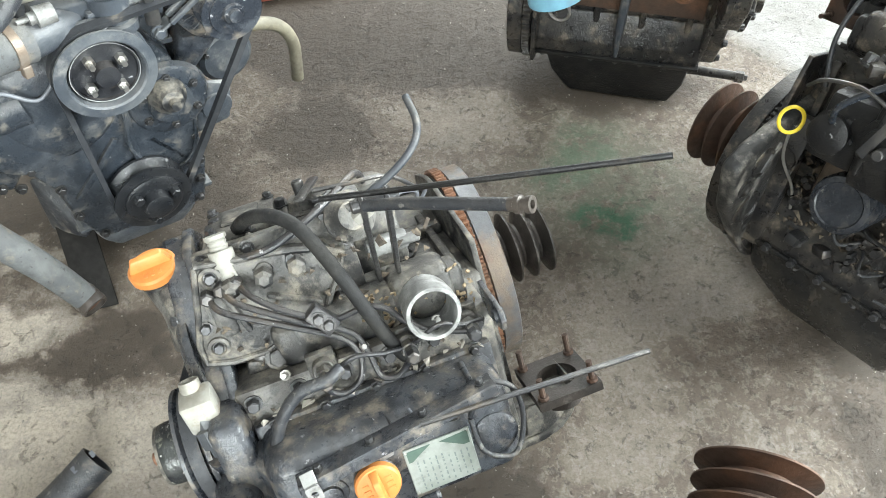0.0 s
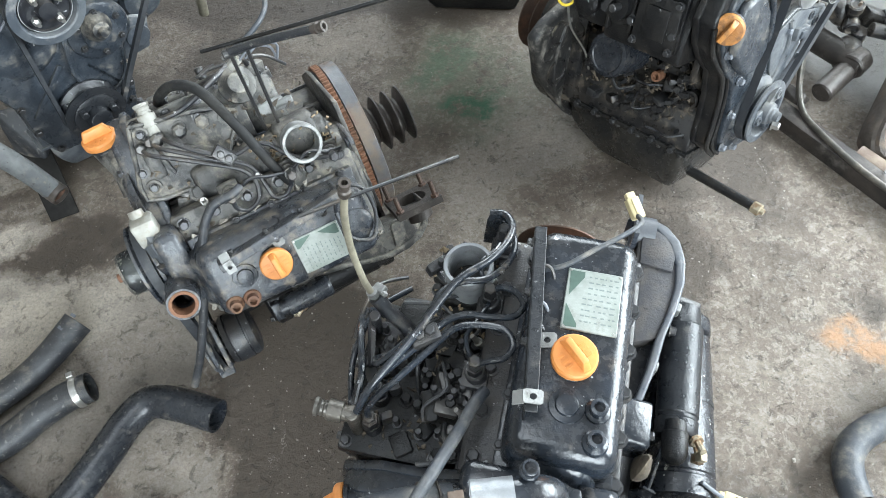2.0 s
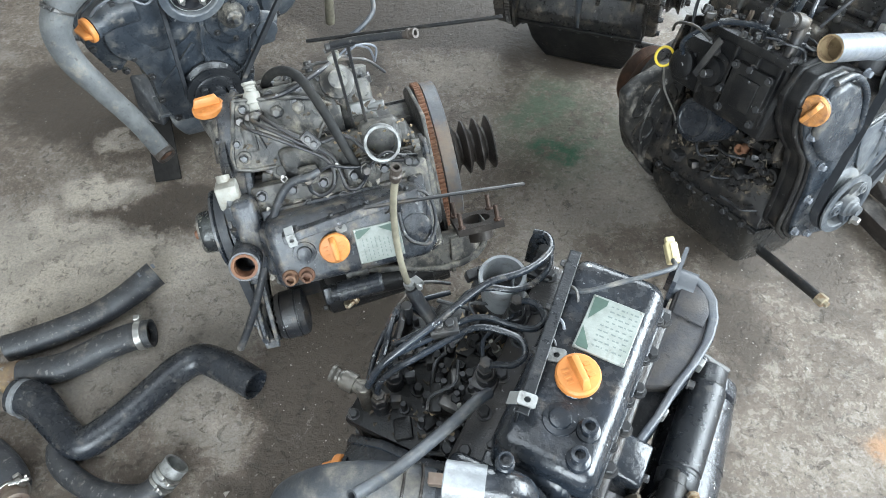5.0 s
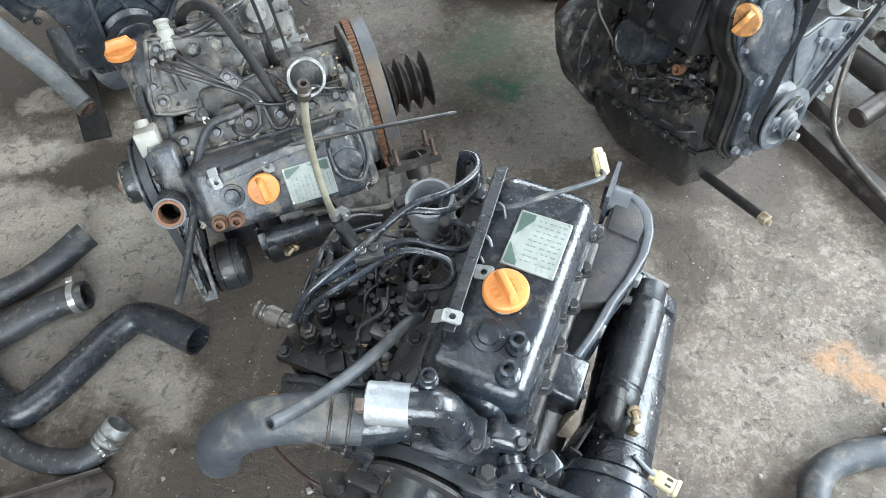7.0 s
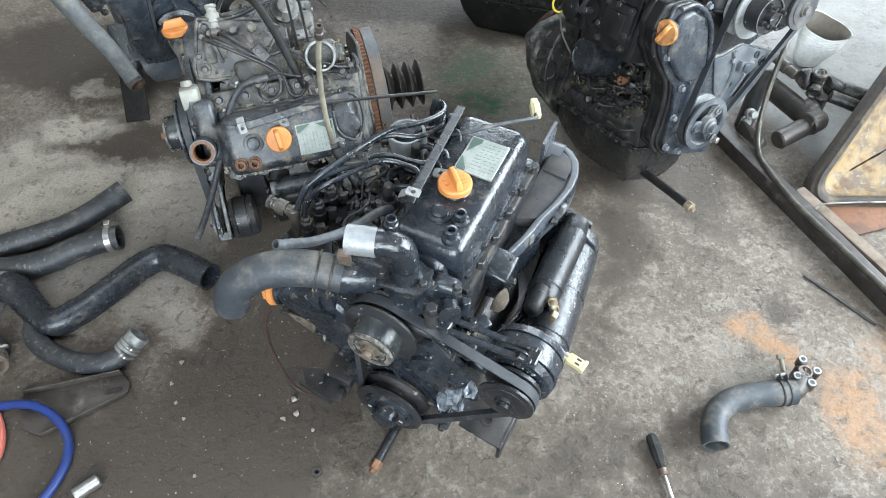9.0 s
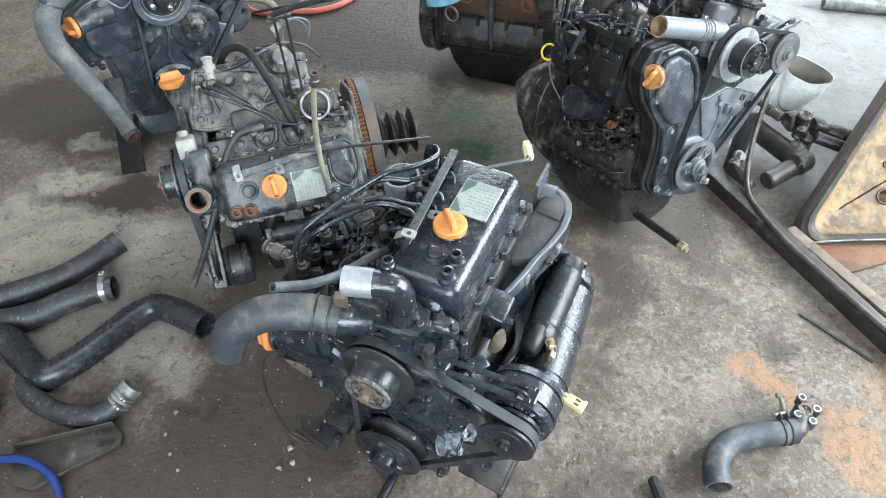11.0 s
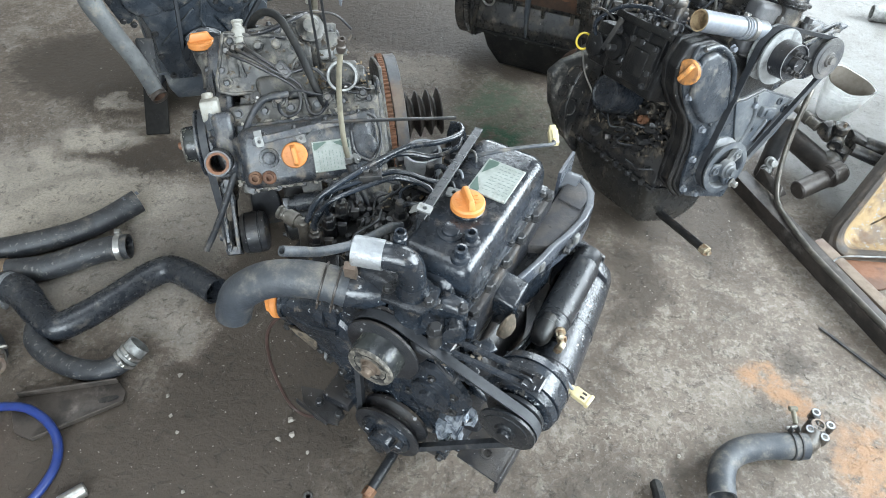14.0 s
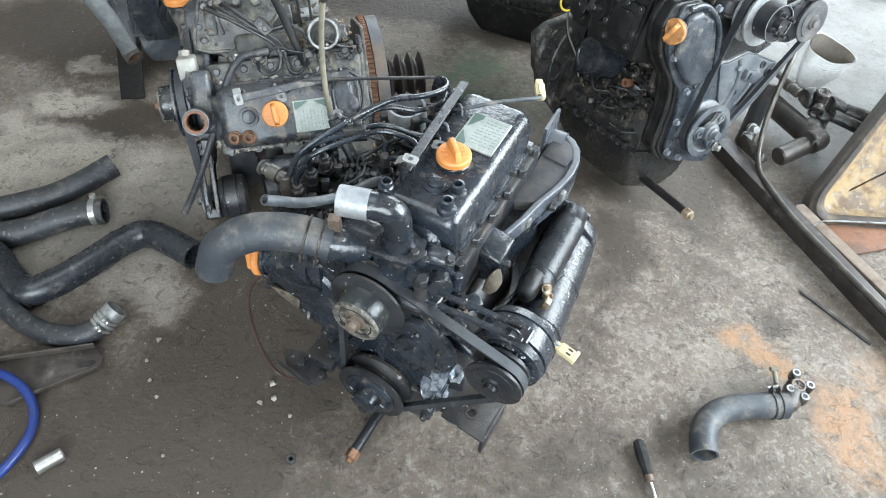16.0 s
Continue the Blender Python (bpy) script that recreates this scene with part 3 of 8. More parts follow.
            verts += [p + (side * math.cos(2 * math.pi * i / seg) + other * math.sin(2 * math.pi * i / seg)) * q for i in range(seg)]
        for k in range(n - 1):
            for i in range(seg):
                j = (i + 1) % seg
                faces.append((k * seg + i, k * seg + j, (k + 1) * seg + j, (k + 1) * seg + i))
        if wall:
            for k, sgn in ((0, 1), (n - 1, -1)):
                base, way, p = list(range(k * seg, k * seg + seg)), ways[k] * sgn, pts[k]
                inner = len(verts)
                f = 1 - wall / rad[k]
                verts += [p + (verts[i] - p) * f for i in base]
                verts += [p + (verts[i] - p) * f + way * rad[k] * 1.6 for i in base]
                for i in range(seg):
                    j = (i + 1) % seg
                    quad = (base[i], base[j], inner + j, inner + i)
                    deep = (inner + i, inner + j, inner + seg + j, inner + seg + i)
                    faces += [quad[::-1], deep[::-1]] if sgn > 0 else [quad, deep]
                cap = tuple(range(inner + seg, inner + 2 * seg))
                faces.append(cap[::-1] if sgn > 0 else cap)
        else:
            faces += [tuple(reversed(range(seg))), tuple(range((n - 1) * seg, n * seg))]
        return self.add(verts, faces)

    def bolt(self, p, d, r=0.006, h=0.006, washer=True):
        p, d = Vector(p), Vector(d).normalized()
        if washer:
            self.lathe(p, d, ((-0.001, r * 1.35), (0.0012, r * 1.35), (0.0014, 0)), 14)
        return self.lathe(p + d * 0.001, d, ((0, r), (h * 0.85, r), (h, r * 0.82), (h, 0)), 6)

    def stud(self, p, d, n=0.025, r=0.0035):
        p, d = Vector(p), Vector(d).normalized()
        return self.lathe(p, d, ((0, r * 1.8), (0.005, r * 1.8), (0.005, r), (n, r), (n + 0.001, 0)), 8)

    def moved(self, m):
        self.v = [tuple(m @ Vector(p)) for p in self.v]
        return self

    def mesh(self, name, material, smooth=0.6):
        me = bpy.data.meshes.new(name)
        me.from_pydata(self.v, [], self.f)
        me.update()
        bm = bmesh.new()
        bm.from_mesh(me)
        bmesh.ops.recalc_face_normals(bm, faces=bm.faces[:])
        bm.to_mesh(me)
        bm.free()
        me.materials.append(material)
        me.polygons.foreach_set("use_smooth", [True] * len(me.polygons))
        me.set_sharp_from_angle(angle=smooth)
        return me


def smooth_line(points, sub):
    pts = [Vector(p) for p in points]
    if len(pts) < 3:
        return [pts[0].lerp(pts[-1], i / 4) for i in range(5)]
    out = []
    for i in range(len(pts) - 1):
        a, b, c, d = pts[max(i - 1, 0)], pts[i], pts[i + 1], pts[min(i + 2, len(pts) - 1)]
        for k in range(sub):
            t = k / sub
            out.append(0.5 * ((2 * b) + (c - a) * t + (2 * a - 5 * b + 4 * c - d) * t * t + (3 * b - a - 3 * c + d) * t ** 3))
    return out + [pts[-1]]


def part(name, shape, material, parent, label="", smooth=0.6):
    ob = new(name, shape.mesh(name, material, smooth))
    ob.parent = parent
    return tagged(ob, label)


def thing(name, label, category, m=None, group=""):
    ob = new(name)
    ob.empty_display_size = 0.05
    if m is not None:
        ob.matrix_world = m
    return tagged(ob, label, category, group)


def single(name, shape, material, label, category, m=None, group="", smooth=0.6):
    """A thing that is one mesh."""
    ob = new(name, shape.mesh(name, material, smooth))
    if m is not None:
        ob.matrix_world = m
    return tagged(ob, label, category, group)


def setting(name, shape, material, label, category="structure"):
    ob = new(name, shape.mesh(name, material))
    return tagged(ob, label, category, kind="structure")


def circle(cx, cz, r, n=24, a0=0.0, a1=360.0):
    return [(cx + r * math.cos(radians(a0 + (a1 - a0) * i / n)), cz + r * math.sin(radians(a0 + (a1 - a0) * i / n))) for i in range(n)]


def flat_hull(points):
    """The convex outline of flat points, anticlockwise."""
    pts = sorted(set(points))

    def half(seq):
        out = []
        for p in seq:
            while len(out) > 1 and (out[-1][0] - out[-2][0]) * (p[1] - out[-2][1]) - (out[-1][1] - out[-2][1]) * (p[0] - out[-2][0]) <= 0:
                out.pop()
            out.append(p)
        return out[:-1]
    return half(pts) + half(pts[::-1])

# ---------------------------------------------------------------- the shed
# walls and roof are assumed, set out of view to enclose and shape the daylight
def build_shed():
    ground = Shape()
    n, size = 60, 60.0
    ground.add([(-size, -size, 0), (size, -size, 0), (size, size, 0), (-size, size, 0)], [(0, 1, 2, 3)])
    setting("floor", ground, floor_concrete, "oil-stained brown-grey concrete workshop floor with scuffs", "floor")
    setting("wall_west", Shape().box((-3.2, -3.6, 0), (-3.0, 4.2, 3.2), 0.01), wall_plaster, "assumed plastered workshop wall, out of view", "wall")
    w = Shape()
    w.box((-3.0, 4.0, 0), (-0.9, 4.2, 3.2), 0.01).box((2.7, 4.0, 0), (3.6, 4.2, 3.2), 0.01).box((-0.9, 4.0, 3.1), (2.7, 4.2, 3.2), 0.005)
    setting("wall_north", w, wall_plaster, "assumed plastered wall with a wide gap for light, out of view", "wall")
    # unseen wall, its gap added for the south fill lamp
    w = Shape()
    w.box((-3.0, -3.6, 0), (-0.9, -3.4, 3.2), 0.01).box((2.7, -3.6, 0), (3.6, -3.4, 3.2), 0.01).box((-0.9, -3.6, 3.1), (2.7, -3.4, 3.2), 0.005)
    setting("wall_south", w, wall_plaster, "assumed plastered wall with a wide gap for light, out of view", "wall")
    w = Shape()
    w.box((3.6, -3.6, 0), (3.8, -2.2, 3.2), 0.01).box((3.6, 3.4, 0), (3.8, 4.2, 3.2), 0.01).box((3.6, -2.2, 3.08), (3.8, 3.4, 3.2), 0.005)
    setting("wall_east", w, wall_plaster, "open workshop side with assumed plastered piers, out of view", "wall")
    # unseen roof; the hole in it is added for the top fill lamp
    w = Shape()
    w.box((-3.2, -3.6, 3.2), (-1.25, 4.2, 3.26), 0.005).box((0.25, -3.6, 3.2), (3.8, 4.2, 3.26), 0.005).box((-1.25, -3.6, 3.2), (0.25, -1.45, 3.26), 0.005).box((-1.25, 0.65, 3.2), (0.25, 4.2, 3.26), 0.005)
    setting("ceiling", w, roof_sheet, "assumed dark sheet roof, out of view, with a hole added for fill light", "ceiling")


build_shed()

# ---------------------------------------------------------------- small three-cylinder diesel engines
# Engine axes: x to the exhaust side, y to the flywheel, z up; the crankshaft lies on the y axis.
def tilt(x, y, z, yaw, roll, pitch):
    return Matrix.Translation((x, y, z)) @ pose(0, 0, 0, 0, 0, yaw) @ pose(0, 0, 0, pitch) @ pose(0, 0, 0, 0, roll)


def oil_cap(parent, p, d, material, turn=0.0, size=1.0, label="orange oil filler cap with a grip bar"):
    m = Matrix.Translation(p) @ Vector(d).to_track_quat('Z', 'Y').to_matrix().to_4x4() @ pose(0, 0, 0, 0, 0, turn) @ Matrix.Scale(size, 4)
    s = Shape().lathe((0, 0, 0), (0, 0, 1), ((-0.012, 0.016), (0.0, 0.016), (0.0, 0.0225), (0.002, 0.0246), (0.009, 0.0246), (0.0115, 0.0226), (0.0122, 0.017), (0.0122, 0)), 32)
    cap = part("oil_cap", s.moved(m), material, parent, label)
    g = Shape().hull([(x, y, z) for z, k, w in ((0.0115, 1.0, 1.0), (0.026, 0.72, 0.7)) for x in (-0.0052 * w, 0.0052 * w) for y in (-0.0215 * k, 0.0215 * k)], 0.0018, 2)
    part("grip", g.moved(m), material, cap)
    for sx in (-1, 1):
        for k in range(3):
            part("raised_mark", Shape().slab(pose(sx * 0.0125, -0.007 + k * 0.007, 0.0125), (0.0075, 0.0035, 0.0012), 0.0003, 1).moved(m), material, cap)
    return cap


def belt_path(pulleys, grow):
    pts = []
    for x, z, r in pulleys:
        pts += circle(x, z, r + grow, 40)
    return flat_hull(pts)


def v_belt(parent, pulleys, y, width=0.015, depth=0.008):
    outer, inner = belt_path(pulleys, 0.001), belt_path(pulleys, 0.001 - depth)
    n = 160

    def even(loop):
        # the same number of points all round, by angle from the middle
        cx, cz = sum(p[0] for p in loop) / len(loop), sum(p[1] for p in loop) / len(loop)
        pts = loop + loop[:1]
        out = []
        for i in range(n):
            a = 2 * math.pi * i / n
            dx, dz = math.cos(a), math.sin(a)
            best = 0.0
            for (x0, z0), (x1, z1) in zip(pts, pts[1:]):
                det = (x1 - x0) * dz - (z1 - z0) * dx
                if abs(det) < 1e-12:
                    continue
                s = ((cx - x0) * dz - (cz - z0) * dx) / det
                t = ((cx - x0) * (z1 - z0) - (cz - z0) * (x1 - x0)) / det
                if -1e-9 <= s <= 1 + 1e-9 and t > best:
                    best = t
            out.append((cx + dx * best, cz + dz * best))
        return out
    o, i_ = even(outer), even(inner)
    verts, faces = [], []
    for k in range(n):
        verts += [(o[k][0], y - width / 2, o[k][1]), (o[k][0], y + width / 2, o[k][1]), (i_[k][0], y + width * 0.32, i_[k][1]), (i_[k][0], y - width * 0.32, i_[k][1])]
    for k in range(n):
        a, b = 4 * k, 4 * ((k + 1) % n)
        for j in range(4):
            faces.append((a + j, a + (j + 1) % 4, b + (j + 1) % 4, b + j))
    return part("fan_belt", Shape().add(verts, faces), belt_rubber, parent, "worn black rubber v-belt", 0.5)


def pulley(parent, name, c, y0, y1, r, material, hub=None, grooves=1, label="", recess=False):
    """A grooved pulley on the y axis through c; y0 is its front."""
    w = (y1 - y0) / grooves
    prof = [(0.018, r * 0.5), (0.016, r * 0.70), (0.002, r * 0.76), (0, r * 0.80), (0.001, r - 0.004), (0.0015, r)] if recess else [(0, r * 0.55), (0.001, r - 0.004), (0.0015, r)]
    for k in range(grooves):
        b = k * w
        prof += [(b + w * 0.16, r), (b + w * 0.42, r - min(0.013, w * 0.8)), (b + w * 0.58, r - min(0.013, w * 0.8)), (b + w * 0.84, r)]
    prof += [(y1 - y0, r), (y1 - y0, r * 0.3)]
    return part(name, Shape().lathe((c[0], y0, c[1]), (0, 1, 0), prof, 40), material, parent, label)


def clamp(parent, p, d, r, w=0.011, material=None, name="hose_clamp"):
    d = Vector(d).normalized()
    s = Shape().lathe(Vector(p) - d * w / 2, d, ((0, r + 0.0004), (0.0006, r + 0.0018), (w - 0.0006, r + 0.0018), (w, r + 0.0004)), 28)
    side = d.orthogonal().normalized()
    s.slab(Matrix.Translation(Vector(p) + side * (r + 0.005)) @ d.to_track_quat('Z', 'Y').to_matrix().to_4x4(), (0.011, 0.016, w * 0.9), 0.001, 1)
    s.bolt(Vector(p) + side * (r + 0.006) + side.cross(d) * 0.008, side.cross(d), 0.004, 0.005, False)
    return part(name, s, material or bright_steel, parent, "worn steel hose clamp")


BOLT_MESHES = {}
SIDE_CAP = Vector((-0.205, -0.160, 0.186))


def bolts(parent, places, r, h, material, name="bolt", washer=True):
    """One object for each bolt, all on one mesh."""
    key = (r, h, material.name, washer)
    if key not in BOLT_MESHES:
        BOLT_MESHES[key] = Shape().bolt((0, 0, 0), (0, 0, 1), r, h, washer).mesh(name, material)
    for p, d in places:
        ob = new(name, BOLT_MESHES[key])
        ob.parent = parent
        ob.matrix_basis = Matrix.Translation(p) @ Vector(d).to_track_quat('Z', 'Y').to_matrix().to_4x4() @ pose(0, 0, 0, 0, 0, 37 * (len(bpy.data.objects) % 7))


def lobed_cover(case, material, opt):
    """A front cover with a raised lobe beside the filler, a wing behind the belt and a stepped greasy edge."""
    face = ((-0.205, 0.205), (-0.200, 0.236), (-0.165, 0.246), (-0.120, 0.233), (-0.086, 0.207), (-0.062, 0.168), (-0.036, 0.140), (0.0, 0.146), (0.050, 0.172), (0.10, 0.166), (0.178, 0.158), (0.188, 0.142),
            (0.160, 0.072), (0.105, -0.010), (0.090, -0.090), (-0.030, -0.088), (-0.060, -0.082), (-0.078, -0.035), (-0.086, 0.020), (-0.108, 0.068), (-0.148, 0.096), (-0.178, 0.124), (-0.203, 0.160))
    front = part("front_cover", Shape().prism(face, 'y', -0.158, -0.146, 0.004, 3), material, case, "dusty blue-grey front cover")
    lobe = ((-0.192, 0.190), (-0.189, 0.220), (-0.162, 0.234), (-0.126, 0.222), (-0.097, 0.198), (-0.074, 0.160), (-0.058, 0.128), (-0.076, 0.090), (-0.110, 0.086), (-0.150, 0.112), (-0.180, 0.140))
    part("lobe", Shape().prism(lobe, 'y', -0.174, -0.156, 0.012, 4), material, front)
    part("lobe_ridge", Shape().tube([(x, -0.168, z) for x, z in ((-0.196, 0.232), (-0.162, 0.243), (-0.122, 0.230), (-0.090, 0.205), (-0.066, 0.164), (-0.052, 0.130))], 0.0055, 12, 4), material, front)
    part("rib", Shape().tube([(x, -0.160, z) for x, z in ((-0.074, 0.082), (-0.052, 0.118), (-0.036, 0.136))], 0.0045, 10, 4), material, front)
    wing_mat = opt.get("wing_mat", material)
    wing = ((-0.026, 0.136), (0.0, 0.142), (0.050, 0.168), (0.10, 0.162), (0.175, 0.154), (0.183, 0.141), (0.156, 0.074), (0.100, -0.006), (0.062, 0.022), (0.020, 0.062))
    part("wing", Shape().prism(wing, 'y', -0.162, -0.1575, 0.002, 2), wing_mat, front, "paler wing of the cover behind the belt")
    part("rib", Shape().tube([(x, -0.161, z) for x, z in ((0.028, 0.155), (0.052, 0.110), (0.050, 0.056), (0.030, 0.030))], 0.006, 10, 4), wing_mat, front)
    part("side_boss", Shape().hull([(x, y, z) for x in (0.060, 0.108) for y in (-0.172, -0.155) for z in (0.112, 0.136)], 0.004, 2).box((0.070, -0.176, 0.117), (0.090, -0.170, 0.131), 0.002), wing_mat, front)
    part("side_boss", Shape().hull([(0.092, -0.157, 0.108), (0.106, -0.157, 0.108), (0.074, -0.157, 0.050), (0.088, -0.157, 0.050), (0.096, -0.170, 0.106), (0.082, -0.168, 0.054)], 0.003, 2), wing_mat, front)
    part("slot", Shape().prism(((0.112, 0.106), (0.120, 0.106), (0.098, 0.052), (0.090, 0.052)), 'y', -0.1628, -0.160, 0.0), opt.get("edge_mat", material), front, "dark slot in the cover")
    for x, z, r in ((-0.045, -0.022, 0.013), (0.060, 0.080, 0.010), (0.140, 0.136, 0.010), (0.112, 0.150, 0.008), (-0.100, 0.150, 0.006)):
        part("boss", Shape().lathe((x, -0.158, z), (0, -1, 0), ((-0.002, r * 1.2), (0.007, r), (0.007, r * 0.6), (0.004, r * 0.5), (0.004, 0)), 18), material, front)
    bolts(front, [((x, -0.160, z), (0, -1, 0)) for x, z in ((-0.176, 0.137), (-0.094, 0.072), (-0.080, 0.004), (-0.066, -0.066), (-0.020, -0.078), (-0.112, 0.242), (0.035, 0.135), (0.120, 0.072), (0.165, 0.130))], 0.0062, 0.008, pipe_steel)
    for dx, y, r in ((-0.004, -0.149, 0.0045), (0.010, -0.1515, 0.0035)):
        part("edge_step", Shape().tube([(x + dx, y, z) for x, z in ((-0.222, 0.185), (-0.210, 0.150), (-0.176, 0.116), (-0.138, 0.086), (-0.116, 0.040), (-0.106, -0.018), (-0.100, -0.060), (-0.062, -0.088))], r, 10, 4), opt.get("edge_mat", material), case, "stepped greasy flange")


def engine(name, label, m, paint, cast, opt):
    e = thing(name, label, "diesel engine", m, "engines on the workshop floor")
    rnd = random.Random(opt.get("seed", 1))
    iron = dark_steel
    bolt_mat = dark_steel
    has = lambda k: opt.get(k, True)

    # --- block, crankcase and oil pan
    s = Shape().box((-0.082, -0.115, -0.06), (0.084, 0.195, 0.218), 0.008, 2, 3, 0.004)
    block = part("engine_block", s, cast, e, "ribbed cast iron engine block")
    for k in range(4):
        y = -0.09 + k * 0.085
        part("rib", Shape().box((0.08, y, -0.03), (0.094, y + 0.012, 0.20), 0.003), cast, block)
        part("rib", Shape().box((-0.094, y, -0.03), (-0.078, y + 0.012, 0.20), 0.003), cast, block)
    part("side_flange", Shape().box((-0.098, -0.115, 0.03), (-0.08, 0.19, 0.052), 0.004), cast, block)
    part("side_flange", Shape().box((0.08, -0.115, 0.02), (0.1, 0.19, 0.04), 0.004), cast, block)
    for k in range(3):
        part("core_plug", Shape().lathe((0.084, -0.05 + k * 0.085, 0.10), (1, 0, 0), ((0, 0.02), (0.004, 0.02), (0.004, 0.016), (0.001, 0.014), (0.001, 0)), 20), iron, e)
        part("core_plug", Shape().lathe((-0.082, -0.05 + k * 0.085, 0.09), (-1, 0, 0), ((0, 0.02), (0.004, 0.02), (0.004, 0.016), (0.001, 0.014), (0.001, 0)), 20), iron, e)
    s = Shape().hull([(sx * 0.108, y, z) for sx in (-1, 1) for y in (-0.118, 0.195) for z in (-0.088, -0.055)] + [(sx * 0.085, y, 0.0) for sx in (-1, 1) for y in (-0.115, 0.195)], 0.004, 2, 2, 0.002)
    part("crankcase", s, cast, e)
    pan = opt.get("pan", 1.0)
    s = Shape().hull([(sx * 0.098, y, -0.088) for sx in (-1, 1) for y in (-0.108, 0.18)] + [(sx * max(0.088, opt.get("pan_half", 0)), y, -0.15) for sx in (-1, 1) for y in (-0.105, 0.16)]
                     + [(sx * opt.get("pan_half", 0.062), y, -0.088 - 0.112 * pan) for sx in (-1, 1) for y in (-0.085, opt.get("pan_back", 0.09))], 0.014, 3)
    s.box((-0.114, -0.122, -0.094), (0.114, 0.196, -0.086), 0.002)
    pan_ob = part("oil_pan", s, opt.get("pan_mat", paint), e, "pressed steel oil pan")
    bolts(pan_ob, [((sx * 0.107, -0.108 + k * 0.048, -0.094), (0, 0, -1)) for k in range(7) for sx in (-1, 1)], 0.005, 0.005, bolt_mat)
    if has("drain"):
        tip = opt.get("drain_tip", (-0.02, -0.235, -0.178))
        a = Vector((tip[0] + 0.005, -0.085, -0.165))
        t = part("drain_tube", Shape().tube((a, a.lerp(tip, 0.5), tip), 0.0095, 16, 4), opt.get("drain_mat", dark_steel), e, "oil drain tube")
        d = (Vector(tip) - a).normalized()
        part("drain_nut", Shape().lathe(tip, d, ((-0.004, 0.012), (0.012, 0.012), (0.013, 0.0105), (0.013, 0.006), (0.020, 0.006), (0.020, 0)), 6), opt.get("drain_nut", copper), t, "drain plug nut")

    # --- cylinder head and rocker cover
    s = Shape().box((-0.078, -0.118, 0.220), (0.098, 0.18, 0.292), 0.006, 2, 2, 0.0025)
    s.box((-0.084, -0.120, 0.214), (0.100, 0.184, 0.222), 0.0015)
    head = part("cylinder_head", s, cast, e, "cast cylinder head")
    bolts(head, [((x, -0.10 + k * 0.052, 0.292), (0, 0, 1)) for k in range(6) for x in (-0.062, 0.091)], 0.0075, 0.010, bolt_mat)
    s = Shape().box((-0.040, -0.108, 0.292), (0.088, 0.168, 0.306), 0.003)
    shell = []
    for inset, z in ((-0.001, 0.304), (0.0, 0.345), (0.0015, 0.3555), (0.004, 0.3630), (0.0085, 0.3690), (0.0150, 0.3725), (0.0200, 0.3735)):
        for cx, cy, a0 in ((-0.014, -0.086, 180), (0.064, -0.086, 270), (0.060, 0.138, 0), (-0.010, 0.138, 90)):
            r = (0.020 if cy < 0 else 0.024) - inset
            shell += [(cx + r * math.cos(radians(a0 + 22.5 * k)), cy + r * math.sin(radians(a0 + 22.5 * k)), z) for k in range(5)]
    s.hull(shell)
    shoulder = Shape().hull([(x, y, z) for x, y in ((-0.020, -0.058), (-0.019, -0.078), (-0.008, -0.102), (0.016, -0.119), (0.050, -0.121), (0.078, -0.096), (0.083, -0.052)) for z in (0.306, 0.330)] + [(-0.008, -0.070, 0.350), (0.018, -0.104, 0.350), (0.050, -0.106, 0.350), (0.068, -0.086, 0.350)], 0.007, 3)
    cover_skirt = Shape().hull([(x, y, z) for x, y, z in ((-0.03, -0.10, 0.30), (0.075, -0.10, 0.30), (-0.02, -0.124, 0.30), (0.065, -0.124, 0.30), (-0.02, -0.122, 0.325), (0.065, -0.122, 0.325), (-0.015, -0.10, 0.352), (0.06, -0.10, 0.352))], 0.009, 3)
    s.cyl((0.025, 0, 0.37), (0.025, 0, 0.378), 0.0235)
    cover = part("rocker_cover", s, paint, e, "black painted rocker cover")
    part("front_lip", cover_skirt, paint, cover)
    part("front_shoulder", shoulder, paint, cover)
    for p in opt.get("cover_nuts", ((0.056, -0.049), (0.057, -0.081))):
        s = Shape().lathe((p[0], p[1], 0.37), (0, 0, 1), ((-0.02, 0.0145), (0.002, 0.0140), (0.006, 0.0125), (0.008, 0.009), (0.02, 0.009), (0.021, 0.0055), (0.012, 0.005), (0.012, 0)), 20)
        part("cover_nut", s, opt.get("nut_mat", paint), cover)
    bolts(cover, [((x, -0.085 + k * 0.058, 0.306), (0, 0, 1)) for k in range(5) for x in (-0.037, 0.0855)], 0.0048, 0.005, bolt_mat)
    if has("cap"):
        oil_cap(e, (0.025, 0, 0.379), (0, 0, 1), orange_plastic, opt.get("cap_turn", 12))
    if has("nameplate"):
        s = Shape().box((0.006, 0.034, 0.3735), (0.066, 0.108, 0.3765), 0.0008, 1)
        plate = part("nameplate", s, plate_white, e, "scuffed white and green data plate with unreadable print")
        s = Shape().prism(((0.0085, 0.105), (0.0245, 0.105), (0.0245, 0.098), (0.0100, 0.074)), 'z', 0.3765, 0.3769, 0.0).prism(((0.0085, 0.064), (0.0085, 0.037), (0.0225, 0.037), (0.0225, 0.041)), 'z', 0.3765, 0.3769, 0.0)
        part("green_emblem", s, plate_green, plate)
        s = Shape()
        for k in range(9):
            y = 0.099 - k * 0.0068
            x = 0.030 if y > 0.075 else 0.025
            while x < 0.060:
                n = rnd.uniform(0.0015, 0.006)
                s.box((x, y, 0.3765), (min(x + n, 0.062), y + 0.0016, 0.3767), 0.0, 1)
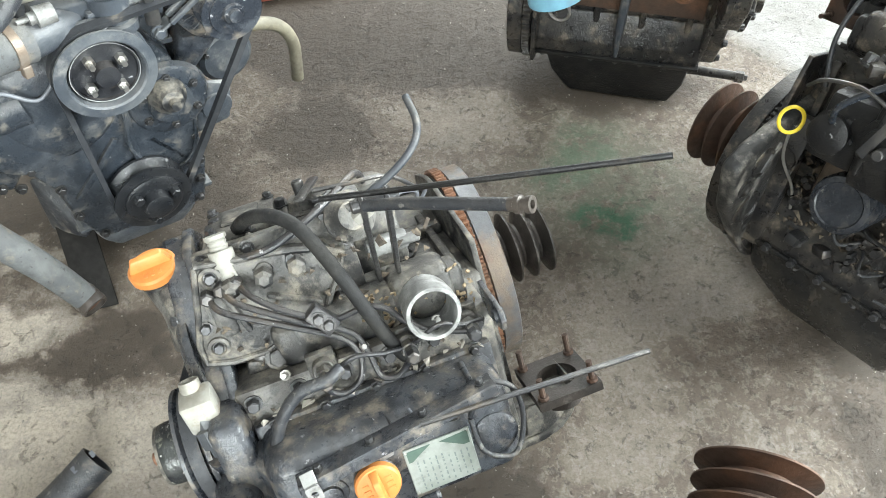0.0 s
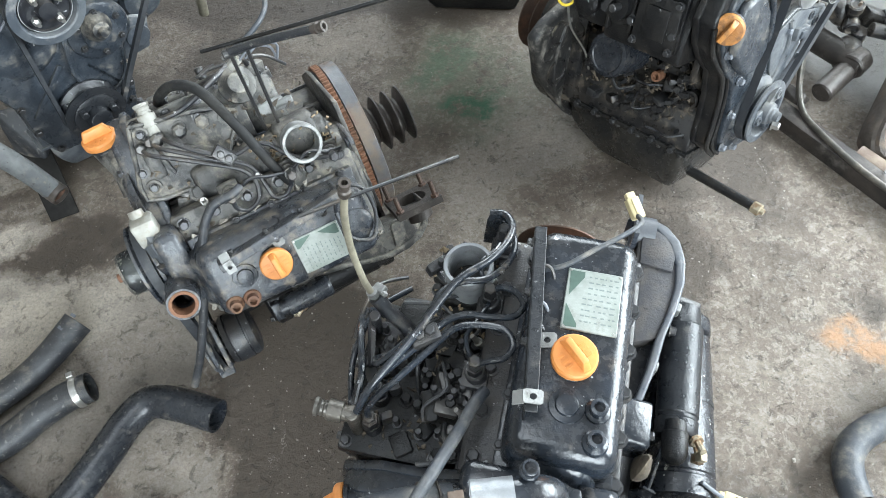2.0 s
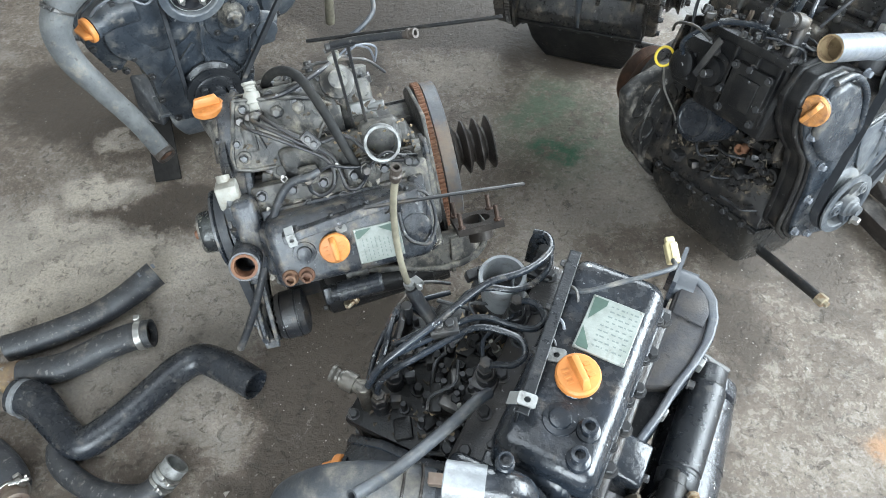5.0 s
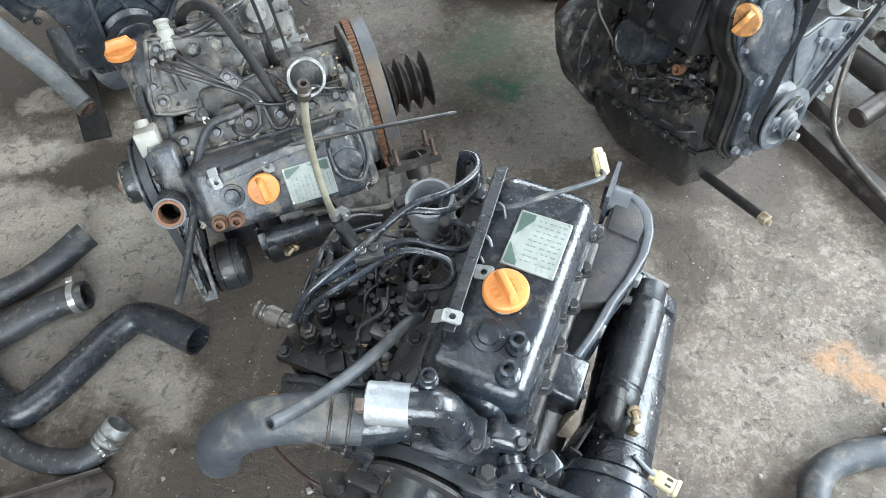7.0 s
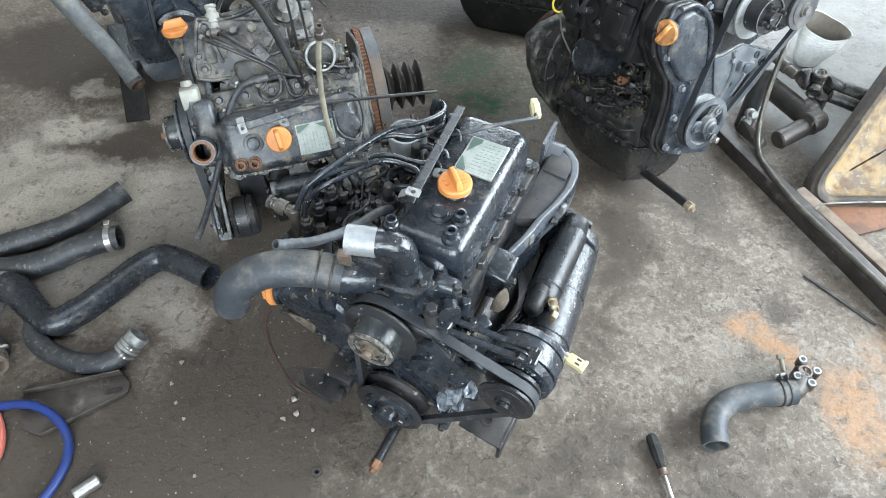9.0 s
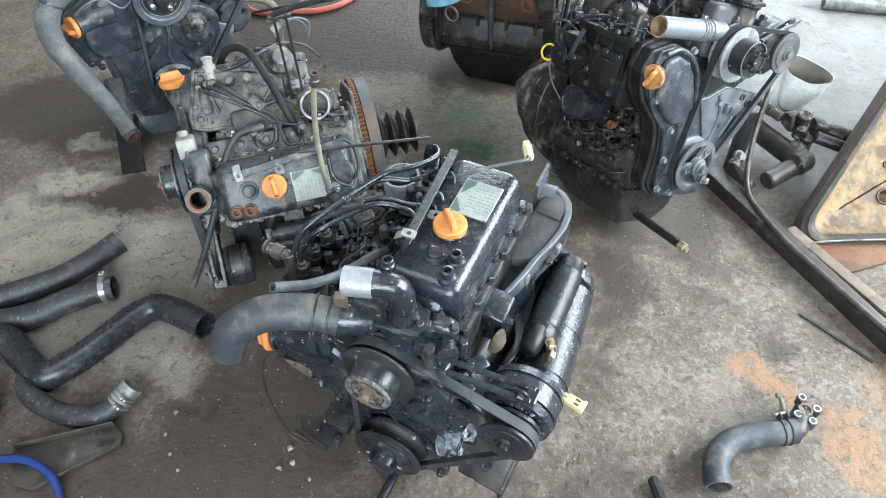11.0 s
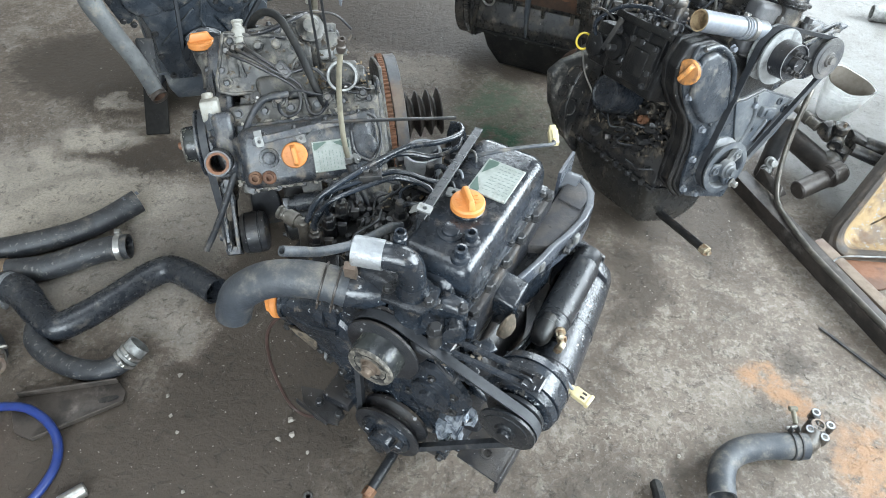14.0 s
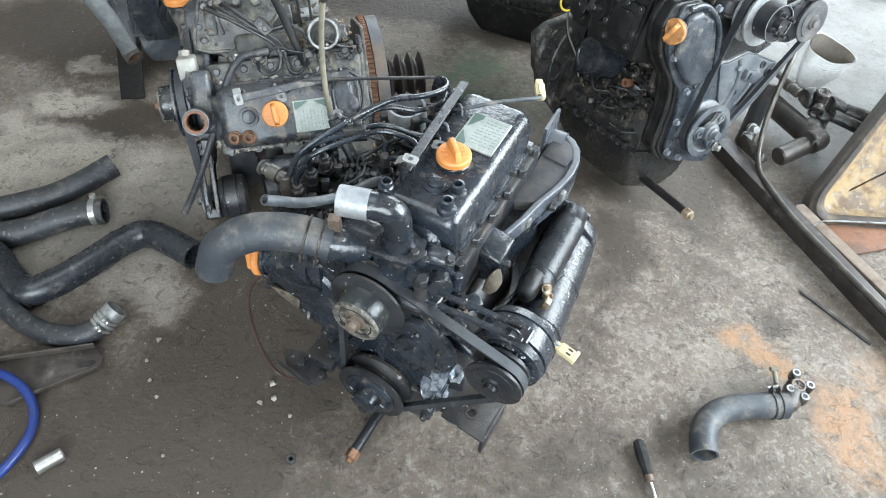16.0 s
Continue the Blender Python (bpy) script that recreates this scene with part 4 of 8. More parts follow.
                x += n + rnd.uniform(0.0012, 0.004)
        part("print_block", s, plate_ink, plate)
        for x in (0.009, 0.063):
            for y in (0.0365, 0.1055):
                s = Shape().lathe((x, y, 0.3765), (0, 0, 1), ((0, 0.0017), (0.0008, 0.0013), (0.001, 0)), 8)
                part("rivet", s, bright_steel, plate)
    if has("rail"):
        a, b = Vector((-0.010, -0.072, 0.402)), Vector((-0.032, 0.148, 0.386))
        s = Shape()
        d = (b - a).normalized()
        q = Matrix.Translation((a + b) / 2) @ d.to_track_quat('Y', 'Z').to_matrix().to_4x4()
        s.slab(q, (0.013, (b - a).length, 0.003), 0.0008, 1).slab(q @ pose(-0.006, 0, -0.012), (0.003, (b - a).length, 0.026), 0.0008, 1)
        bolts(e, [(a.lerp(b, k) + Vector((-0.0085, 0, -0.012)), (-1, 0, 0.1)) for k in (0.1, 0.36, 0.63, 0.93)], 0.0042, 0.005, bolt_mat)
        rail = part("rail", s, opt.get("rail_mat", black_cast), e, "black steel rail beside the rocker cover")
        for k in (0.12, 0.5, 0.9):
            p = a.lerp(b, k)
            part("post", Shape().cyl(p - Vector((0.004, 0, 0.07)), p, 0.004), opt.get("rail_mat", black_cast), rail)
        def holed(m, w, n, name, label):
            """A thin steel lug with a bolt hole."""
            hole = [(0.0036 * math.cos(radians(30 * k)), 0.0036 * math.sin(radians(30 * k))) for k in range(12)]
            rim = [(w / 2 * max(-1, min(1, 1.5 * math.cos(radians(30 * k)))), n / 2 * max(-1, min(1, 1.5 * math.sin(radians(30 * k))))) for k in range(12)]
            vs = [(*p, z) for z in (0, 0.0026) for p in rim + hole]
            fs = []
            for i in range(12):
                j = (i + 1) % 12
                fs += [(i, j, 12 + j, 12 + i), (24 + i, 36 + i, 36 + j, 24 + j), (i, 24 + i, 24 + j, j), (12 + i, 12 + j, 36 + j, 36 + i)]
            return part(name, Shape().add(vs, fs).moved(m), cast_alu, rail, label, 0.3)
        holed(pose(-0.0105, -0.0585, 0.408, 0, 4, 6), 0.020, 0.0145, "tab", "bare steel lifting tab with a bolt hole")
        part("tab_bend", Shape().slab(pose(-0.0245, -0.060, 0.403, 0, -38, 6), (0.014, 0.0145, 0.0026), 0.0006, 1), cast_alu, rail)
        holed(pose(-0.0050, 0.0165, 0.3750, 0, 0, 12), 0.021, 0.017, "tab", "bare steel tab with a bolt hole")
        part("cover_boss", Shape().lathe((0.025, -0.049, 0.372), (0, 0, 1), ((0, 0.0195), (0.0035, 0.0185), (0.0045, 0.0125), (0.0075, 0.0115), (0.0085, 0.008), (0.0085, 0)), 28), paint, cover)
        for k, (y, z) in enumerate(((0.055, 0.372), (0.098, 0.376), (0.030, 0.370))):
            part("wire_clip", Shape().tube(((-0.030, y, z - 0.012), (-0.024, y + 0.004, z + 0.004), (-0.014, y + 0.002, z + 0.006), (-0.008, y - 0.006, z - 0.004), (-0.014, y - 0.010, z - 0.012)), 0.0020, 8, 5), dark_steel if k else grey_wire, rail)

    # --- injectors, injection pump and its pipes
    if has("pump"):
        s = Shape().box((-0.214, -0.105, 0.10), (-0.105, 0.055, 0.232), 0.008, 2, 2, 0.004)
        pm = opt.get("pump_mat", cast)
        pump = part("injection_pump", s, pm, e, "cast fuel injection pump body")
        part("pump_lid", Shape().box((-0.225, -0.11, 0.222), (-0.10, 0.06, 0.238), 0.004), pm, pump)
        part("governor_case", Shape().box((-0.205, 0.05, 0.11), (-0.12, 0.12, 0.20), 0.01, 2, 2, 0.004), pm, pump)
        part("pump_mount", Shape().box((-0.12, -0.09, 0.12), (-0.08, 0.04, 0.2), 0.004), pm, pump)
        for k in range(4):
            part("rib", Shape().box((-0.222, -0.095 + k * 0.045, 0.12), (-0.21, -0.088 + k * 0.045, 0.225), 0.002), pm, pump)
        bolts(pump, [((x, -0.10 + k * 0.05, 0.238), (0, 0, 1)) for k in range(4) for x in (-0.216, -0.109)], 0.006, 0.007, bolt_mat)
        bolts(pump, [((-0.19 + 0.016 * k, 0.026, 0.238), (0, 0, 1)) for k in range(5)], 0.006, 0.014, opt.get("valve_mat", black_cast), "plug")
        bolts(pump, [((-0.222, -0.085 + k * 0.04, 0.15 + 0.05 * (k % 2)), (-1, 0, 0)) for k in range(4)], 0.007, 0.009, bolt_mat)
        for k in range(3):
            y = -0.078 + 0.036 * k
            s = Shape().cyl((-0.188, y, 0.234), (-0.188, y, 0.262), 0.011).lathe((-0.188, y, 0.262), (0, 0, 1), ((0, 0.0105), (0.014, 0.0105), (0.018, 0.006), (0.018, 0)), 6)
            part("delivery_valve", s, opt.get("valve_mat", black_cast), pump)
        ub, ud = opt.get("union", ((-0.205, -0.082, 0.292), (-1, 0, 0.1)))
        s = Shape().lathe(ub, ud, [(h * opt.get("union_k", 1.0), r * opt.get("union_k", 1.0)) for h, r in ((0, 0.010), (0.012, 0.010), (0.012, 0.0135), (0.03, 0.0135), (0.03, 0.0095), (0.034, 0.0105), (0.036, 0.0095), (0.039, 0.0105), (0.041, 0.0095), (0.043, 0.012), (0.047, 0.012), (0.047, 0.006), (0.047, 0))], 12)
        s.cyl((ub[0], ub[1], 0.225), (ub[0], ub[1], ub[2] + 0.008), 0.009)
        part("fuel_union", s, opt.get("union_mat", pipe_steel), pump, "dull steel fuel union")
        runs = opt.get("runs") or (
            ((-0.188, -0.078, 0.272), (-0.187, -0.075, 0.305), (-0.172, -0.064, 0.336), (-0.154, -0.047, 0.349), (-0.124, -0.004, 0.353), (-0.105, 0.021, 0.352), (-0.081, 0.030, 0.351), (-0.052, 0.030, 0.350),
             (-0.040, 0.015, 0.348), (-0.047, -0.001, 0.346), (-0.065, -0.008, 0.344), (-0.078, -0.009, 0.330)),
            ((-0.188, -0.042, 0.272), (-0.188, -0.045, 0.305), (-0.180, -0.047, 0.336), (-0.166, -0.038, 0.350), (-0.135, 0.000, 0.354), (-0.118, 0.026, 0.353), (-0.097, 0.039, 0.352), (-0.068, 0.042, 0.351), (-0.044, 0.049, 0.350),
             (-0.037, 0.066, 0.348), (-0.049, 0.081, 0.346), (-0.066, 0.084, 0.344), (-0.078, 0.082, 0.330)),
            ((-0.188, -0.006, 0.272), (-0.190, -0.014, 0.305), (-0.186, -0.030, 0.338), (-0.176, -0.034, 0.352), (-0.146, 0.007, 0.356), (-0.136, 0.038, 0.356), (-0.130, 0.060, 0.355), (-0.111, 0.077, 0.354), (-0.084, 0.087, 0.353),
             (-0.066, 0.107, 0.352), (-0.059, 0.134, 0.350), (-0.066, 0.158, 0.347), (-0.076, 0.165, 0.330)))
        for run in runs:
            x, yi = run[-1][0], run[-1][1]
            s = Shape().cyl((x + 0.004, yi, 0.28), (x, yi, 0.312), 0.0125).lathe((x, yi, 0.312), (-0.05, 0, 1), ((0, 0.0095), (0.012, 0.0095), (0.012, 0.007), (0.022, 0.007), (0.022, 0)), 6)
            s.box((x - 0.015, yi - 0.016, 0.286), (x + 0.016, yi + 0.016, 0.297), 0.002)
            part("injector", s, opt.get("valve_mat", black_cast), e)
            part("injector_pipe", Shape().tube(run, opt.get("pipe_r", 0.0040), 10, 6), opt.get("pipe_mat", black_paint), e, "bent steel fuel injection pipe")
            for q in (run[0], run[-1]):
                part("union_nut", Shape().lathe((q[0], q[1], q[2] - 0.004), (0, 0, 1), ((0, 0.0078), (0.016, 0.0078), (0.018, 0.0055), (0.018, 0)), 6), dark_steel, e)
        cz = opt.get("clip_z", 0.356)
        s = Shape().slab(pose(-0.136, 0.002, cz, 0, 0, 35), (0.034, 0.020, 0.016), 0.0025, 2)
        s.bolt((-0.141, -0.002, cz + 0.008), (0, 0, 1), 0.006, 0.006).bolt((-0.131, 0.006, cz + 0.008), (0, 0, 1), 0.006, 0.006)
        part("pipe_clip", s, dark_steel, e, "clip holding the injection pipes")
        # castings on the outer face of the pump
        s = Shape().box((-0.230, -0.092, 0.118), (-0.212, -0.012, 0.205), 0.004).box((-0.234, -0.075, 0.135), (-0.228, -0.03, 0.188), 0.003)
        plate = part("pump_cover", s, opt.get("pump_mat", cast), pump)
        bolts(plate, [((-0.230, y, z), (-1, 0, 0)) for y in (-0.086, -0.018) for z in (0.124, 0.199)], 0.0055, 0.006, bolt_mat)
        s = Shape().lathe((-0.205, 0.028, 0.165), (-1, 0, 0), ((0, 0.036), (0.012, 0.034), (0.014, 0.026), (0.024, 0.024), (0.026, 0.014), (0.026, 0)), 28)
        part("governor_cap", s, opt.get("pump_mat", cast), pump)
        s = Shape().lathe((-0.19, 0.095, 0.15), (-1, 0, 0), ((0, 0.03), (0.012, 0.03), (0.014, 0.024), (0.030, 0.026), (0.034, 0.02), (0.036, 0)), 24)
        lift = part("lift_pump", s, opt.get("pump_mat", cast), pump)
        bolts(lift, [((-0.203, 0.095 + 0.025 * math.cos(radians(60 * k)), 0.15 + 0.025 * math.sin(radians(60 * k))), (-1, 0, 0)) for k in range(6)], 0.004, 0.005, bolt_mat, "screw")
        part("lever", Shape().slab(pose(-0.243, 0.03, 0.19, 18, 0, 0), (0.004, 0.012, 0.075), 0.001).cyl((-0.25, 0.022, 0.165), (-0.226, 0.022, 0.165), 0.007), dark_steel, pump)
        part("link_rod", Shape().tube(((-0.246, 0.036, 0.218), (-0.244, 0.075, 0.226), (-0.235, 0.12, 0.215), (-0.205, 0.15, 0.19)), 0.0026, 8, 5), dark_steel, pump)
        part("feed_pipe", Shape().tube(((-0.226, 0.095, 0.17), (-0.245, 0.085, 0.20), (-0.235, 0.04, 0.245), (-0.215, -0.02, 0.262), (-0.212, -0.06, 0.256)), 0.0045, 10, 6), opt.get("pipe_mat", black_paint), pump, "fuel feed pipe")
        part("side_rib", Shape().box((-0.128, -0.10, 0.05), (-0.086, -0.086, 0.115), 0.004).box((-0.128, 0.03, 0.05), (-0.086, 0.044, 0.115), 0.004).box((-0.14, -0.08, 0.085), (-0.10, 0.02, 0.105), 0.006), cast, pump)
        for y in (-0.045, 0.045, 0.13):
            part("glow_plug", Shape().lathe((-0.078, y - 0.012, 0.285), (-0.5, 0, 1), ((0, 0.006), (0.010, 0.006), (0.010, 0.004), (0.026, 0.003), (0.026, 0)), 8), bright_steel, e)
        part("return_line", Shape().tube(((-0.078, -0.009, 0.318), (-0.094, 0.02, 0.330), (-0.084, 0.05, 0.326), (-0.078, 0.082, 0.318), (-0.096, 0.115, 0.330), (-0.084, 0.14, 0.326), (-0.077, 0.165, 0.318)), 0.0027, 8, 6), opt.get("pipe_mat", black_paint), e, "thin return line")
    # --- intake
    if has("intake"):
        s = Shape().hull([(x, y, z) for x in (-0.128, -0.074) for y in (-0.06, 0.165) for z in (0.225, 0.275)], 0.012, 3, 1, 0.002)
        s.hull([(x, y, z) for x in (-0.14, -0.08) for y in (0.08, 0.15) for z in (0.23, 0.285)], 0.012, 3)
        part("intake_manifold", s, opt.get("intake_mat", cast), e)
        part("intake_neck", Shape().lathe((-0.106, 0.113, 0.262), (-0.06, 0.0, 1), ((0, 0.033), (0.012, 0.029), (0.046, 0.0285), (0.048, 0.0305), (0.068, 0.0305), (0.0705, 0.0296), (0.0705, 0.0258), (0.069, 0.0250), (0.01, 0.0245), (0.01, 0)), 40), opt.get("neck_mat", aluminium), e, "open aluminium air intake neck")
        s = Shape().prism(((-0.02, 0.28), (0.02, 0.28), (0.016, 0.33), (0.012, 0.348), (0, 0.354), (-0.012, 0.348), (-0.016, 0.33)), 'y', 0.176, 0.182, 0.001)
        s.moved(Matrix.Translation((-0.084, 0, 0)))
        s.lathe((-0.084, 0.175, 0.335), (0, 1, 0), ((-0.002, 0.008), (0.01, 0.008), (0.01, 0.005), (-0.002, 0.005)), 16)
        part("lifting_eye", s, paint, e)
        s = Shape()
        for k in range(90):
            p = Vector((rnd.uniform(-0.135, -0.072), rnd.uniform(0.03, 0.172), 0.277 + rnd.uniform(0, 0.008)))
            s.slab(Matrix.Translation(p) @ pose(0, 0, 0, rnd.uniform(-50, 50), rnd.uniform(-50, 50), rnd.uniform(0, 360)), (rnd.uniform(0.002, 0.008), rnd.uniform(0.002, 0.005), rnd.uniform(0.001, 0.003)), 0.0, 1)
        if opt.get("debris"):
            part("leaf_debris", s, debris, e, "dry leaf litter lodged in the engine")

    # --- front: gear case, water pump, pulleys
    outline = ((-0.085, -0.092), (0.09, -0.092), (0.104, 0.0), (0.098, 0.12), (0.085, 0.21), (0.04, 0.275), (-0.06, 0.285), (-0.105, 0.245), (-0.165, 0.235),
               (-0.215, 0.195), (-0.225, 0.14), (-0.196, 0.082), (-0.172, 0.070), (-0.150, 0.098), (-0.122, 0.040), (-0.112, -0.03))
    lobed = opt.get("lobed", False)
    if opt.get("side"):
        outline = outline[:9] + ((-0.215, 0.195), (-0.226, 0.14), (-0.222, 0.110), (-0.199, 0.104), (-0.176, 0.103), (-0.153, 0.087), (-0.136, 0.069), (-0.113, 0.045), (-0.108, -0.03))
    if lobed:
        outline = ((-0.050, -0.092), (0.09, -0.092), (0.104, 0.0), (0.098, 0.12), (0.085, 0.19), (0.04, 0.225), (-0.06, 0.225), (-0.110, 0.242), (-0.165, 0.252),
                   (-0.218, 0.235), (-0.230, 0.19), (-0.215, 0.150), (-0.180, 0.114), (-0.140, 0.085), (-0.118, 0.040), (-0.108, -0.018), (-0.104, -0.058))
    s = Shape().prism(outline, 'y', -0.15, -0.116, 0.006, 3)
    cm = opt.get("case_mat", paint)
    case = part("gear_case", s, opt.get("edge_mat", cm), e, "timing gear case")
    if lobed:
        lobed_cover(case, cm, opt)
    part("crank_cover", Shape().lathe((0, -0.148, 0), (0, -1, 0), ((0, 0.052), (0.012, 0.048), (0.014, 0)), 32), cm, case)
    part("edge_flange", Shape().prism([(x * 1.02, 0.09 + (z - 0.09) * 1.02) for x, z in outline], 'y', -0.124, -0.112, 0.003, 2), opt.get("edge_mat", cm), case)
    if not lobed:
        shield = ((-0.006, 0.080), (0.012, 0.042), (0.036, 0.014), (0.070, 0.016), (0.092, 0.050), (0.098, 0.120), (0.092, 0.176), (0.066, 0.206), (0.030, 0.190), (0.002, 0.150))
        part("cover_plate", Shape().prism(shield, 'y', -0.156, -0.148, 0.003, 3), cm, case)
        rim = [(x, -0.156, z) for x, z in shield]
        part("cover_rim", Shape().tube(rim + rim[:1], 0.0034, 10, 4), cm, case)
        part("gear_cover", Shape().lathe((0.066, -0.152, 0.15), (0, -1, 0), ((0, 0.062), (0.008, 0.058), (0.012, 0.05), (0.013, 0.034), (0.019, 0.032), (0.020, 0.016), (0.026, 0.014), (0.026, 0)), 36), cm, case)
        part("gear_cover", Shape().lathe((-0.13, -0.148, 0.15), (0, -1, 0), ((0, 0.062), (0.008, 0.056), (0.012, 0.03), (0.013, 0)), 32), cm, case)
        part("rib", Shape().box((-0.004, -0.158, 0.055), (0.006, -0.145, 0.20), 0.002), cm, case)
        part("rib", Shape().slab(pose(0.06, -0.15, 0.04, 0, -35, 0), (0.01, 0.012, 0.12), 0.002), cm, case)
        part("rib", Shape().slab(pose(-0.06, -0.15, 0.06, 0, 40, 0), (0.01, 0.012, 0.12), 0.002), cm, case)
        if opt.get("bulge"):
            part("gear_cover", Shape().lathe((-0.085, -0.142, 0.185), (0, -1, 0), ((0, 0.088), (0.008, 0.084), (0.016, 0.072), (0.021, 0.052), (0.0225, 0.03), (0.023, 0)), 40), cm, case)
        places = []
        for (x0, z0), (x1, z1) in zip(outline, outline[1:] + outline[:1]):
            k = max(1, round(math.hypot(x1 - x0, z1 - z0) / 0.06))
            for i in range(k):
                x, z = x0 + (x1 - x0) * i / k, z0 + (z1 - z0) * i / k
                places.append(((x * 0.93 - 0.003, -0.15, 0.09 + (z - 0.09) * 0.92), (0, -1, 0)))
        bolts(case, places, 0.0062, 0.007, bolt_mat)
        bolts(case, [((0.066 + 0.043 * math.cos(radians(30 + 60 * k)), -0.165, 0.15 + 0.043 * math.sin(radians(30 + 60 * k))), (0, -1, 0)) for k in range(6)], 0.005, 0.005, bolt_mat)
    side = Vector(opt.get("side_dir", (-0.92, -0.35, -0.12))).normalized()
    s = Shape().tube((Vector((-0.12, -0.135, 0.205)), Vector((-0.16, -0.140, 0.198)), SIDE_CAP - side * 0.022, SIDE_CAP - side * 0.002), 0.022, 20, 4, radii=(0.036, 0.030, 0.021, 0.020))
    s.lathe(SIDE_CAP - side * 0.004, side, ((-0.003, 0.0235), (0.002, 0.0235), (0.002, 0)), 20)
    part("filler_neck", s, opt.get("filler_mat", cast_alu), e, "side oil filler neck")
    if has("side_cap"):
        oil_cap(e, SIDE_CAP, side, opt.get("side_mat", orange_plastic), opt.get("side_turn", 50), opt.get("side_size", 1.0))
    wx, wz = opt.get("fan", (-0.012, 0.245))
    fan_r = opt.get("fan_r", 0.068)
    s = Shape().lathe((wx, -0.112, wz), (0, -1, 0), ((0, 0.055), (0.02, 0.052), (0.03, 0.038), (0.045, 0.03), (0.06, 0.0))).hull([(x, y, z) for x in (-0.07, 0.05) for y in (-0.15, -0.11) for z in (0.23, 0.335)], 0.012, 3)
    if has("stub"):
        s.tube(((-0.03, -0.135, 0.30), (-0.06, -0.155, 0.307), (-0.10, -0.170, 0.309)), 0.025, 20, 4, wall=0.004)
    part("water_pump", s, opt.get("wp_mat", paint), e, "water pump housing")
    fp = pulley(e, "fan_pulley", (wx, wz), -0.192, -0.158, fan_r, opt.get("fan_mat", opt.get("pulley_mat", paint)), label="fan pulley", recess=opt.get("recess", False))
    if opt.get("fan_style", "hub") == "hub":
        s = Shape().lathe((wx, -0.15, wz), (0, -1, 0), ((0, 0.042), (0.010, 0.038), (0.062, 0.0365), (0.069, 0.0355), (0.072, 0.033), (0.072, 0.024), (0.068, 0.023), (0.068, 0)), 40)
        hub = part("hub", s, opt.get("hub_mat", worn_black), fp, "chipped black fan hub")
        s = Shape().lathe((wx, -0.217, wz), (0, -1, 0), ((0, 0.017), (0.003, 0.0165), (0.004, 0.012), (0.010, 0.011), (0.010, 0.008), (0.017, 0.0075), (0.018, 0.006), (0.018, 0)), 20)
        part("hub_centre", s, opt.get("centre_mat", rust), hub, "rust-stained hub centre")
        part("hub_face", Shape().lathe((wx, -0.2175, wz), (0, -1, 0), ((0, 0.0345), (0.0015, 0.0355), (0.0055, 0.0345), (0.0062, 0.031), (0.0045, 0.026), (0.004, 0.017), (0.0, 0.016)), 40, False), hub_crust, hub, "dusty hub face with bare metal")
        for k in range(4):
            a = radians(40 + 90 * k)
            s = Shape().lathe((wx + 0.0265 * math.cos(a), -0.2215, wz + 0.0265 * math.sin(a)), (0, -1, 0), ((0, 0.005), (0.002, 0.005), (0.002, 0.003), (0.0005, 0)), 10)
            part("hub_hole", s, dark_steel, hub)
    else:
        hk = opt.get("hub_k", 1.0)
        hy = (-0.180 if opt.get("recess") else -0.197) - opt.get("hub_out", 0.0)
        s = Shape().lathe((wx, hy, wz), (0, -1, 0), [(h, r * hk) for h, r in ((-0.02 - opt.get("hub_out", 0.0), 0.047), (0.004, 0.046), (0.004, 0.043), (0.001, 0.042), (0.001, 0.018), (0.014, 0.016), (0.014, 0))], 36)
        hub = part("hub", s, black_cast, fp, "black fan hub with studs")
        part("hub_rim", Shape().lathe((wx, hy - 0.003, wz), (0, -1, 0), [(h, r * hk) for h, r in ((0, 0.0465), (0.0012, 0.0465), (0.0014, 0.0455), (0.0008, 0.0448), (0.0, 0.0448))], 36, False), scuffed_grey, hub)
        for k in range(4):
            a = radians(35 + 90 * k)
            s = Shape().lathe((wx + 0.029 * hk * math.cos(a), hy, wz + 0.029 * hk * math.sin(a)), (0, -1, 0), ((0, 0.0075), (0.010, 0.0075), (0.010, 0.004), (0.02, 0.004), (0.02, 0)), 6)
            part("hub_stud", s, opt.get("hub_stud", bright_steel), hub)
    cp = pulley(e, "crank_pulley", (0, 0), -0.192, -0.158, 0.060, opt.get("crank_mat", opt.get("pulley_mat", paint)), label="crankshaft pulley", recess=opt.get("crank_open", False))
    s = Shape().lathe((0, -0.18, 0), (0, -1, 0), ((0, 0.047), (0.015, 0.045), (0.018, 0.04), (0.018, 0.024), (0.034, 0.022), (0.036, 0.018), (0.036, 0)), 32)
    for k in range(3):
        a = radians(20 + 120 * k)
        s.bolt((0.033 * math.cos(a), -0.198, 0.033 * math.sin(a)), (0, -1, 0), 0.008, 0.012)
    if opt.get("crank_open"):
        s = Shape()
        for k in range(3):
            a = radians(70 + 120 * k)
            c = Vector((0.036 * math.cos(a), -0.194, 0.036 * math.sin(a)))
            s.hull([c + Vector((0.013 * math.cos(radians(b)), y, 0.013 * math.sin(radians(b)))) for b in range(0, 360, 36) for y in (0, 0.010)] + [(0.012 * math.cos(radians(b)), -0.188, 0.012 * math.sin(radians(b))) for b in range(0, 360, 60)], 0.002, 1)
            s.lathe(c, (0, -1, 0), ((0, 0.0085), (0.004, 0.0085), (0.004, 0.005), (0.001, 0.0045), (0.001, 0)), 14)
        s.lathe((0, -0.186, 0), (0, -1, 0), ((0, 0.022), (0.014, 0.020), (0.016, 0.015), (0.020, 0.014), (0.022, 0.010), (0.030, 0.009), (0.030, 0)), 28)
